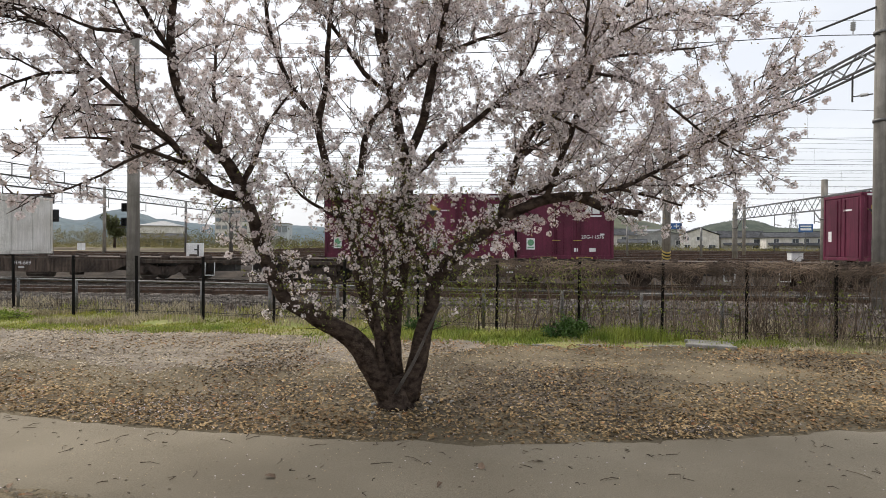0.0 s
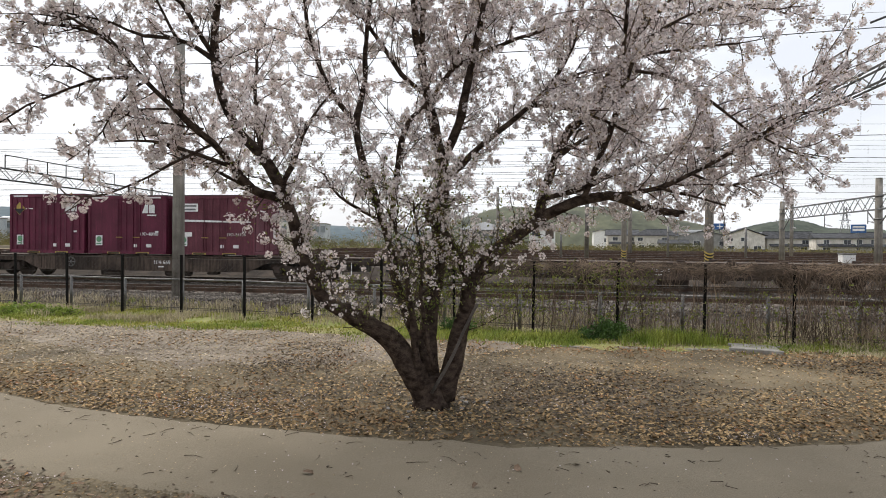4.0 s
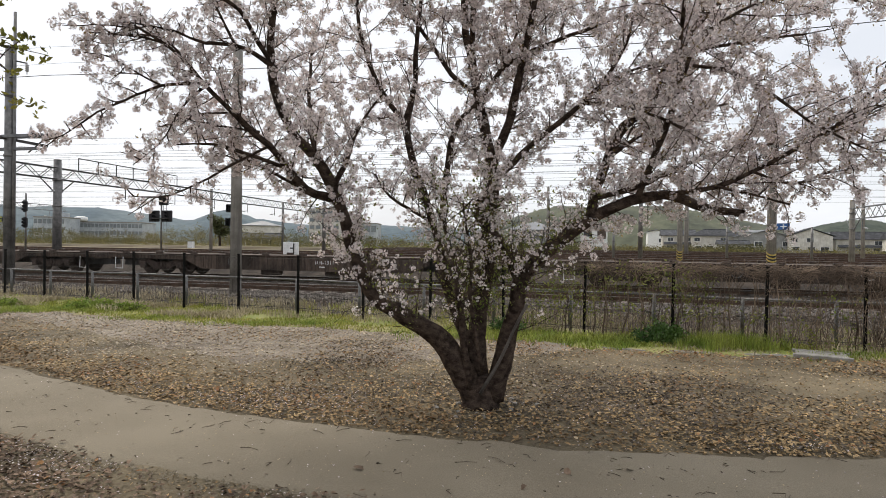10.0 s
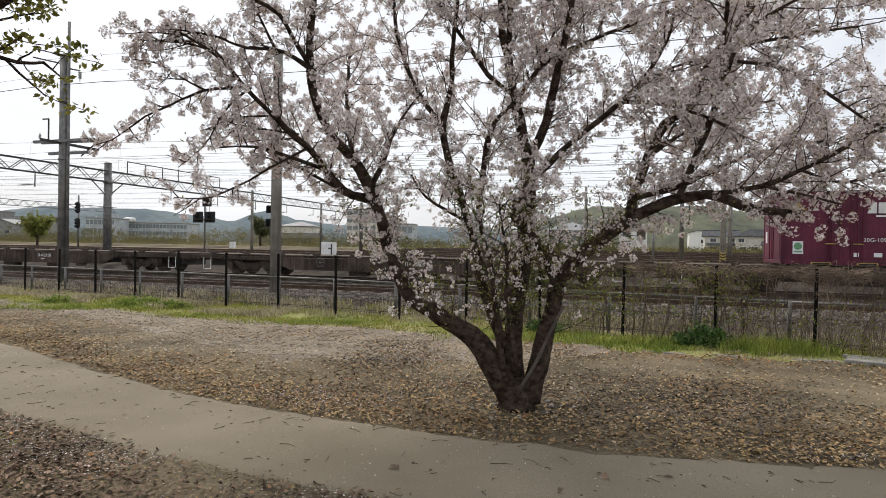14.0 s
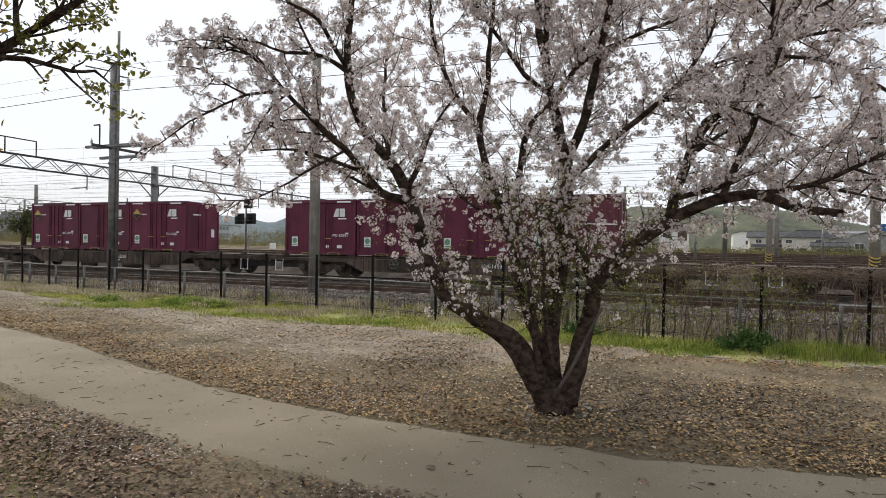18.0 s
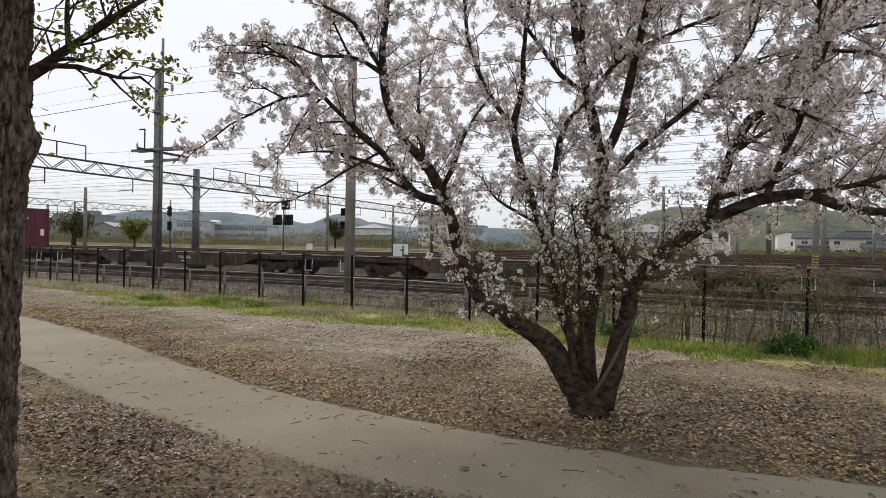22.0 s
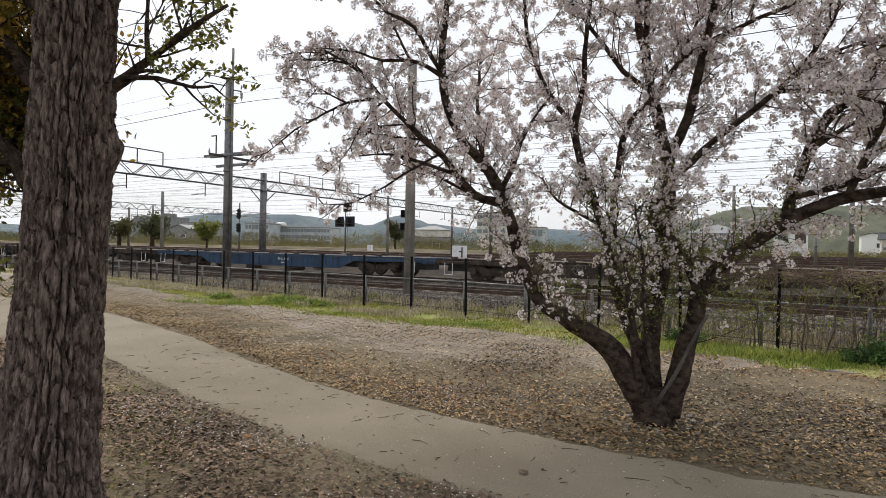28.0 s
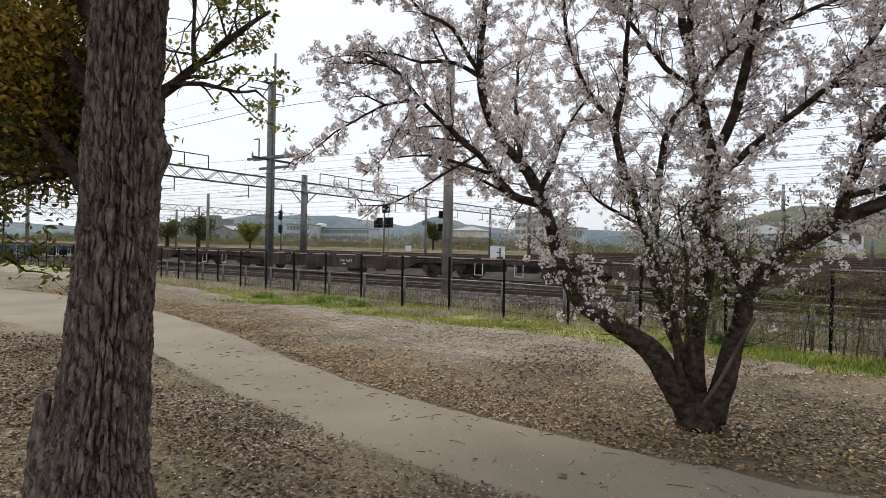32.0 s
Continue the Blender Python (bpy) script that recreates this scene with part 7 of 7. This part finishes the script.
def house(b0, b1, dist_, eaves, top, d, label, walls, roof, front="side", storeys=2, rng=None, porch=False):
    """A house between two bearings; front: side (ridge across the view), gable (gable towards the railway) or hip."""
    base = 0.25
    w = dist_ * (math.tan(radians(b1)) - math.tan(radians(b0))) * math.cos(radians((b0 + b1) / 2)) * 0.88
    t = thing("house", bearing((b0 + b1) / 2, dist_, base), label, "house", "houses beyond the yard")
    h, rh, e = eaves - base, top - eaves, 0.55
    part("wall", Shape().block(0, 0, h / 2 - 0.2, w, d, h + 0.3, 0.03), walls, t)
    a, b, k = w / 2 + e, d / 2 + e, 0.16
    rf = Shape()
    if front == "gable":
        rf.outline([(-a, h - 0.1), (0, h + rh), (a, h - 0.1), (a, h + 0.06), (0, h + rh + k), (-a, h + 0.06)], 2 * b, pose(0, -b, 0))
        part("gable", Shape().outline([(-w / 2, h - 0.06), (w / 2, h - 0.06), (0, h + rh - 0.12)], d, pose(0, -d / 2, 0)), walls, t)
        part("ridge", Shape().block(0, 0, h + rh + k, 0.3, 2 * b, 0.16, 0.04), roof, t)
    else:
        i = b * 0.9 if front == "hip" else 0.0
        v = [(-a, -b, h), (a, -b, h), (a, b, h), (-a, b, h), (-a + i, 0, h + rh), (a - i, 0, h + rh)]
        v += [(x, y, z + k) for x, y, z in v]
        f = [(6, 7, 11, 10), (8, 9, 10, 11), (7, 8, 11), (9, 6, 10), (0, 3, 2, 1), (0, 1, 7, 6), (1, 2, 8, 7), (2, 3, 9, 8), (3, 0, 6, 9)]
        rf.add(v, f)
        part("ridge", Shape().block(0, 0, h + rh + k, 2 * (a - i), 0.3, 0.18, 0.04), roof, t)
    part("roof", rf, roof, t)
    part("gutter", Shape().box(0, -b - 0.05, h + 0.02, 2 * a, 0.10, 0.10), GALV, t) if front != "gable" else None
    n = max(2, int(w / 3.4))
    for lev in range(storeys):
        z = h * (lev + 0.56) / storeys
        for q in range(n):
            if rng.random() < 0.15:
                continue
            sash(t, -w / 2 + w * (q + 0.5) / n + rng.uniform(-0.3, 0.3), -d / 2, z, rng.choice((1.2, 1.6, 1.9)), 1.05 if lev else 1.3)
    if porch:
        y, z, p = -d / 2, h * 0.47, w * 0.46
        v = [(-p, y, z + 0.6), (p, y, z + 0.6), (p, y - 1.5, z), (-p, y - 1.5, z), (-p, y, z + 0.75), (p, y, z + 0.75), (p, y - 1.5, z + 0.14), (-p, y - 1.5, z + 0.14)]
        part("porch_roof", Shape().add(v, [(0, 1, 2, 3), (7, 6, 5, 4), (3, 2, 6, 7), (0, 3, 7, 4), (2, 1, 5, 6), (1, 0, 4, 5)]), roof, t)
    return t


def block_building(b0, b1, dist_, top, d, label, walls, floors, bays, roof_box=True, base=0.25):
    w = dist_ * math.tan(radians(b1 - b0))
    t = thing("building", bearing((b0 + b1) / 2, dist_, base), label, "building")
    h = top - base
    part("wall", Shape().block(0, 0, h / 2, w, d, h, 0.05), walls, t)
    part("parapet", Shape().block(0, 0, h + 0.1, w + 0.4, d + 0.4, 0.4, 0.05), CONCRETE, t)
    if roof_box:
        part("roof_house", Shape().block(w * 0.2, 0, h + 1.0, w * 0.16, d * 0.5, 1.8, 0.05), walls, t)
    for lev in range(floors):
        z = h * (lev + 0.55) / floors
        for i in range(bays):
            x = -w / 2 + w * (i + 0.5) / bays
            win = part("window", Shape().box(x, -d / 2 - 0.02, z, w / bays * 0.78, 0.12, h / floors * 0.5), GALV, t)
            part("pane", Shape().box(x, -d / 2 - 0.09, z, w / bays * 0.68, 0.03, h / floors * 0.42), FAR_GLASS, win)
    return t


def pylon(b, dist_, top, spread):
    t = thing("transmission_tower", bearing(b, dist_, 0.2), "distant steel lattice power transmission tower", "pylon")
    legs, lace, n = Shape(), Shape(), 9
    side = lambda q: spread * (1 - 0.86 * min(q / 0.85, 1)) + 0.25
    for sx in (-1, 1):
        for sy in (-1, 1):
            legs.tube([(sx * side(q), sy * side(q), q * top) for q in np.linspace(0, 1, n)], 0.16, 4)
    for i in range(n - 1):
        q0, q1 = i / (n - 1), (i + 1) / (n - 1)
        for sx, sy, ex, ey in ((-1, -1, 1, -1), (1, -1, 1, 1), (1, 1, -1, 1), (-1, 1, -1, -1)):
            lace.rod((sx * side(q0), sy * side(q0), q0 * top), (ex * side(q1), ey * side(q1), q1 * top), 0.09, 3)
            lace.rod((ex * side(q0), ey * side(q0), q0 * top), (sx * side(q1), sy * side(q1), q1 * top), 0.09, 3)
    part("leg_frame", legs, STEEL_GREY, t)
    part("bracing", lace, STEEL_GREY, t)
    for q in (0.70, 0.82, 0.94):
        part("cross_arm", Shape().rod((-spread * 0.8, 0, q * top), (spread * 0.8, 0, q * top), 0.14, 4).rod((-spread * 0.8, 0, q * top), (0, 0, q * top + 1.2), 0.1, 3).rod((spread * 0.8, 0, q * top), (0, 0, q * top + 1.2), 0.1, 3), STEEL_GREY, t)


def town():
    rng = random.Random(14)
    P, S, T, M = PLASTER, SIDING, TILE_ROOF, METAL_ROOF
    rows = [
        (22.2, 23.7, 226, 7.3, 8.1, 12, "white hall with a pale shallow roof", WHITE, M, "gable", 1, False),
        (23.5, 26.3, 200, 5.5, 7.3, 7, "white plastered house with a dark tiled roof", P, T, "side", 2, True),
        (26.0, 30.0, 198, 5.4, 7.4, 8, "wide cream house with a dark tiled hip roof", P, T, "hip", 2, False),
        (28.3, 30.6, 176, 2.7, 3.7, 5, "low brown-roofed shed before the houses", S, T, "side", 1, False),
        (29.7, 33.7, 192, 5.2, 6.7, 12, "grey-sided workshop with a shallow gable", S, M, "gable", 1, False),
        (29.6, 32.4, 232, 7.4, 8.2, 9, "long building with a white metal roof", WHITE, M, "side", 2, False),
        (33.6, 36.5, 190, 5.3, 7.3, 9, "cream house with a broad dark gable", P, T, "gable", 2, False),
        (36.2, 37.2, 206, 5.2, 6.6, 9, "white house end with a pale sloping roof", WHITE, M, "side", 2, False),
        (37.0, 40.0, 196, 4.5, 6.5, 7, "white house with a grey tiled roof", P, T, "side", 2, True),
        (39.6, 40.6, 214, 5.0, 5.9, 6, "small house with a blue-grey tiled roof", S, T, "side", 2, False),
        (40.5, 42.9, 188, 4.5, 5.8, 7, "cream house with dark roof and tiled porch", P, T, "side", 2, True),
        (42.8, 45.6, 192, 4.6, 6.1, 8, "white plastered house with a dark hip roof", P, T, "hip", 2, True),
        (45.8, 48.4, 196, 4.9, 6.6, 8, "cream house with a broad dark gable", P, T, "gable", 2, False),
        (48.6, 52.0, 190, 5.0, 6.7, 8, "grey-sided house with a tiled roof", S, T, "side", 2, True),
        (9.2, 14.4, 133, 5.0, 7.0, 12, "low hall with a wide pale grey metal roof", S, M, "hip", 1, False),
        (-17.6, -16.0, 150, 2.6, 3.8, 6, "low shed with a blue-grey tiled roof", S, T, "side", 1, False),
        (-16.1, -14.5, 147, 2.5, 3.7, 6, "low shed with a blue-grey tiled roof", S, T, "side", 1, False),
        (-14.6, -12.8, 144, 2.5, 3.7, 6, "low shed with a blue-grey tiled roof", S, T, "side", 1, False),
        (-16.4, -12.9, 250, 8.4, 10.4, 14, "large hall with a pale grey-green metal roof", P, M, "hip", 1, False),
        (-37.6, -34.6, 285, 8.6, 10.3, 16, "long low shed with a dark tiled roof", S, T, "side", 1, False),
        (-38.6, -37.0, 270, 7.0, 8.8, 10, "pale gabled shed beside the dark roof", S, M, "gable", 1, False),
    ]
    for b0, b1, dd, eaves, top, deep, label, wall, roof, front, storeys, porch in rows:
        house(b0, b1, dd, eaves, top, deep, label + " beyond the yard", wall, roof, front, storeys, rng, porch)
    # a dark open bay under the hall's eaves, and the modern white house beside it
    t = thing("lean_to", bearing(10.6, 126.0, 0.3), "dark open lean-to under a pale sheet roof", "shed")
    part("roof", Shape().block(0, 0, 3.55, 5.6, 3.2, 0.16, 0.03), METAL_ROOF, t)
    part("back_wall", Shape().block(0, 1.4, 1.7, 5.4, 0.15, 3.5, 0.02), STEEL_DARK, t)
    for x in (-2.6, 0.0, 2.6):
        part("post", Shape().block(x, -1.4, 1.75, 0.18, 0.18, 3.5, 0.02), GALV, t)
    t = thing("house", bearing(17.4, 140.0, 0.25), "modern white house with a thin flat roof and a brown panel", "house", "houses beyond the yard")
    part("wall", Shape().block(0, 0, 2.9, 6.0, 7, 5.8, 0.05), WHITE, t)
    part("roof", Shape().outline([(-3.4, 5.8), (3.6, 6.1), (3.6, 6.4), (-3.4, 6.1)], 8.2, pose(0, -4.1, 0)), METAL_ROOF, t)
    part("panel", Shape().block(1.7, -3.52, 4.3, 1.9, 0.08, 2.2, 0.02), DECK, t, "brown wooden wall panel")
    sash(t, -1.4, -3.5, 4.3, 1.8, 1.2)
    sash(t, -1.4, -3.5, 1.7, 1.8, 1.4)
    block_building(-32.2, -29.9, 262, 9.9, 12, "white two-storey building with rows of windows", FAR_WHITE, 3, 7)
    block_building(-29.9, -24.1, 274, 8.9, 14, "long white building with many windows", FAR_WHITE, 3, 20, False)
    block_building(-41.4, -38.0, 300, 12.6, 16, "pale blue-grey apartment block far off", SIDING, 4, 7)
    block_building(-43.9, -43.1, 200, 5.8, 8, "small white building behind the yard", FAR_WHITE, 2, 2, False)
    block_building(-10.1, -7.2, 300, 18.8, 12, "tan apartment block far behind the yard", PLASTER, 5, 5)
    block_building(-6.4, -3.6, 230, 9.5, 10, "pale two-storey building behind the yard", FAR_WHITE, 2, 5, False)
    t = thing("roof_tank", bearing(-29.4, 268.0, 8.9), "white rounded water tank on a roof", "tank")
    part("drum", Shape().tube([(0, 0, 0.3), (0, 0, 0.7), (0, 0, 1.7), (0, 0, 2.1)], [1.9, 2.3, 2.3, 1.4], 20), WHITE, t, smooth=True)
    part("stand", Shape().block(0, 0, 0.1, 2.6, 2.6, 0.5, 0.03), CONCRETE, t)
    # a low wall and dark fence at the foot of the houses
    t = thing("boundary_fence", None, "low grey wall and dark fence before the houses", "fence", kind="structure")
    for i in range(34):
        s_ = 28 + 4.6 * i
        part("panel", Shape().box(0, 0, 0.45, 4.5, 0.12, 0.9), CONCRETE if i % 3 else STEEL_DARK, t, m=rw_pose(s_, 150, rise(150)))
    pylon(9.93, 420.0, 36.8, 4.2)
    pylon(42.56, 520.0, 33.0, 4.4)
    t = thing("road_sign", bearing(43.45, 184.0, 0.2), "blue roadside sign board on a pole among the houses", "sign")
    part("board", Shape().block(0, 0, 6.8, 3.4, 0.2, 2.2, 0.03), BLUE_SIGN, t)
    part("lettering_bar", Shape().box(0, -0.11, 7.3, 2.6, 0.02, 0.4).box(0, -0.11, 6.5, 2.6, 0.02, 0.6), WHITE, t)
    part("post", Shape().rod((0, 0, 0), (0, 0, 5.8), 0.12, 10), GALV, t)
    t = thing("road_sign", bearing(33.3, 190.0, 0.2), "small blue sign with a white cross on a roof", "sign")
    part("board", Shape().block(0, 0, 7.9, 3.2, 0.2, 1.8, 0.03), BLUE_SIGN, t)
    part("mark", Shape().box(0, -0.11, 7.9, 1.6, 0.02, 0.3).box(0, -0.12, 7.9, 0.3, 0.02, 1.3), WHITE, t)
    part("post", Shape().rod((0, 0, 0), (0, 0, 7.1), 0.1, 10), GALV, t)


def far_tree(s, n, h, w, label, material, seed, trunk=0.35, count=260):
    rng = np.random.default_rng(seed)
    t = thing("background_tree", rw_pose(s, n, rise(n)), label, "tree", "trees beyond the yard")
    part("trunk", Shape().tube([(0, 0, -0.1), (0.1, 0, h * 0.35), (0, 0.1, h * 0.7)], [trunk, trunk * 0.7, trunk * 0.25], 8), BARK, t, smooth=True)
    cs = []
    limbs = Shape()
    for i in range(16):
        a, k = rng.uniform(0, 6.28), rng.uniform(0.25, 0.75)
        tip = np.array([math.cos(a) * w * rng.uniform(0.4, 1), math.sin(a) * w * rng.uniform(0.4, 1), h * rng.uniform(0.45, 1.0)])
        root = np.array([0, 0, h * k * 0.7])
        limbs.tube([root, (root + tip) / 2 + np.array([0, 0, 0.2]), tip], [trunk * 0.3, trunk * 0.2, 0.02], 5)
        for q in np.linspace(0.35, 1, count // 16):
            cs.append(root + (tip - root) * q + rng.normal(0, w * 0.10, 3))
    part("limb_spray", limbs, BARK, t)
    part("crown", arrays("crown", *leaf_cloud(cs, 0.34, w * 0.10, 10, rng, 0.6, plain=True), material), None, t, kind="stuff")


def woods():
    scrub = mat("scrub_leaf", (0.070, 0.072, 0.030), (0.185, 0.158, 0.082), 0.06, 0.9, bump=0, island=0.12, thin=0.5, spec=0.02)
    weed = mat("yellow_weed", (0.13, 0.125, 0.04), (0.26, 0.22, 0.10), 0.3, 0.9, bump=0, island=0.25, thin=0.2, spec=0.02)
    far_tree(-77.0, 51, 5.0, 2.4, "dark green spreading tree behind the yard", FAR_LEAF, 1)
    far_tree(-64.0, 50, 3.9, 1.7, "flat-topped green pine behind the yard", LEAF_NEW, 2, 0.15)
    far_tree(-53.5, 78, 5.0, 1.7, "dark rounded evergreen by the signals", FAR_LEAF, 3, 0.2)
    far_tree(-90, 54, 4.6, 2.4, "bare brownish tree behind the yard", scrub, 4)
    far_tree(-120, 60, 5.6, 4.0, "dark green tree far along the yard", FAR_LEAF, 5)
    rng = np.random.default_rng(6)

    def thicket(count, s0, s1, n0, n1, tall, uneven, size, per, material, label):
        s, w = rng.uniform(s0, s1, count), rng.uniform(n0, n1, count)
        lump = np.array([tall + uneven * noise.noise(Vector((a * 0.06, b * 0.08, 2))) + 0.5 * uneven * noise.noise(Vector((a * 0.22, b * 0.2, 7))) for a, b in zip(s, w)])
        h = np.maximum(lump, 0.35)
        base = np.array([rise(q) for q in w])
        c = np.stack([ALONG.x * s + AWAY.x * w, ALONG.y * s + AWAY.y * w, base + h * rng.uniform(0.02, 1.0, count) ** 1.3], 1)
        v, f = leaf_cloud(c, size, 0.30, per, rng, 0.5, plain=True)
        whole("scrub", arrays("scrub", v, f, material), None, label, "scrub", kind="stuff")

    thicket(6500, -260, -22, 86, 112, 2.2, 1.9, 0.26, 16, scrub, "rough olive-brown scrub behind the yard")
    thicket(1500, -22, 30, 100, 118, 0.8, 0.9, 0.26, 14, scrub, "low scrub behind the yard")
    thicket(1500, 10, 175, 142, 149, 0.5, 0.9, 0.28, 12, weed, "low yellow-green weeds before the houses")
    thicket(2200, -240, 120, 79, 84, 0.25, 0.4, 0.22, 10, weed, "dry yellow weeds along the yard's far edge")


def hill(name, ridge, dist_, depth, material, label, seed):
    """A wooded ridge; its skyline is given as bearing and elevation (degrees, right positive) from the park."""
    cols, rows = 220, 24
    az = [q[0] for q in ridge]
    v = []
    for j in range(rows + 1):
        for i in range(cols + 1):
            b = az[0] + (az[-1] - az[0]) * i / cols
            a, t = radians(b), j / rows
            r = dist_ + depth * t
            top = (dist_ + depth / 2) * math.tan(radians(float(np.interp(b, az, [q[1] for q in ridge])))) + 1.5
            sh = math.sin(math.pi * t) ** 0.8
            z = top * sh * (1 + 0.035 * noise.noise(Vector((a * 60, t * 4, seed)))) + top * 0.035 * sh * noise.noise(Vector((a * 420, t * 30, seed)))
            z += top * 0.02 * sh * noise.noise(Vector((a * 1100, t * 60, seed)))
            v.append((r * math.sin(a), r * math.cos(a), z - 0.5))
    f = [(j * (cols + 1) + i, j * (cols + 1) + i + 1, (j + 1) * (cols + 1) + i + 1, (j + 1) * (cols + 1) + i) for j in range(rows) for i in range(cols)]
    whole(name, arrays(name, v, f, material, True), None, label, "hill", kind="structure")


overhead()
town()
woods()
hill("far_hills", [(-80, 1.0), (-62, 1.4), (-54, 1.3), (-50, 1.15), (-45, 1.5), (-38.4, 2.15), (-35.2, 2.78), (-33, 2.65), (-28.5, 2.85), (-26, 2.6), (-23, 2.3), (-20.9, 1.85), (-19.8, 2.4), (-18.4, 3.0), (-17.4, 3.0), (-15.4, 2.3), (-12, 1.9), (-8, 1.7), (-3, 1.9), (4, 1.6), (12, 1.4), (30, 1.3), (50, 1.2), (70, 0.8)], 1700, 700, HILL_HAZED, "long wooded ridge with blue-green haze put into its colour", 3)
hill("green_hill", [(5.5, 0.2), (7.5, 1.9), (9.1, 2.7), (12.4, 3.6), (13.8, 3.95), (18, 3.8), (23.3, 3.95), (26.5, 3.4), (28.1, 3.0), (31, 2.4), (34, 1.7), (37, 0.2)], 520, 260, HILL_NEAR, "wooded green hill behind the houses", 8)
hill("right_hill", [(33.5, 0.2), (35, 1.8), (36.4, 2.2), (37.9, 2.48), (38.9, 2.52), (39.9, 2.35), (40.8, 2.0), (41.6, 1.8), (44, 1.7), (48, 1.4), (54, 0.2)], 620, 240, HILL_DARK, "low wooded hill behind the houses", 12)


# ---- small growth, last ----
litter()
grasses()
r_ = np.random.default_rng(15)
bush("low_bush", (3.90, 8.92, 0), (0.40, 0.28, 0.31), 234, BUSH, "dark green leafy bush at the fence foot", r_)
WEED = mat("weed_leaf", (0.12, 0.19, 0.025), (0.28, 0.34, 0.07), 3, 0.6, bump=0, island=0.35, thin=0.3)
bush("weed_clump", (-7.05, 13.0, 0), (0.55, 0.28, 0.19), 182, WEED, "bright green weeds growing on the verge by the fence", r_)
bush("weed_clump", (-6.15, 12.7, 0), (0.40, 0.2, 0.12), 104, WEED, "bright green weeds growing on the verge by the fence", r_)
bush("weed_clump", (-9.3, 13.6, 0), (0.42, 0.2, 0.09), 104, WEED, "low bright green weeds on the verge by the fence", r_)
bush("low_bush", (1.6, 9.85, 0), (0.30, 0.25, 0.25), 130, BUSH, "small dark green bush at the fence foot", r_)


def foot_stones():
    rng_ = np.random.default_rng(31)
    for i in range(15):
        a, d = rng_.uniform(0, 6.28), rng_.uniform(0.26, 0.55)
        x, y, r = 0.66 + math.cos(a) * d, 5.30 + math.sin(a) * d * 0.7, rng_.uniform(0.012, 0.026)
        sh = Shape().tube([(0, 0, -r * 0.5), (0, 0, 0), (0, 0, r * 0.5), (0, 0, r * 0.7)], [r * 0.8, r * 1.1, r * 0.8, r * 0.3], 7, True, 0.5)
        whole("stone", sh, CONCRETE, "small grey stone at the cherry tree's foot", "stone", "stones round the trunk", m=pose(x, y, land(x, y) + r * 0.45, 0, 0, math.degrees(a)))


foot_stones()


def motions():
    """The train runs to the left; its wheels turn."""
    times = [float(t) for t in range(33)]
    for ob, at, z in ROLLING:
        walk(ob, [(t, rw_pose(at - travel(t), TRAIN_TRACK, z)) for t in times])
    steps = [k / 15.0 for k in range(481)]
    for ob, dx in WHEELS:
        walk(ob, [(t, pose(dx, 0, 0.43) @ pose(0, 0, 0, 0, -math.degrees(travel(t) / 0.43), 0)) for t in steps])


motions()
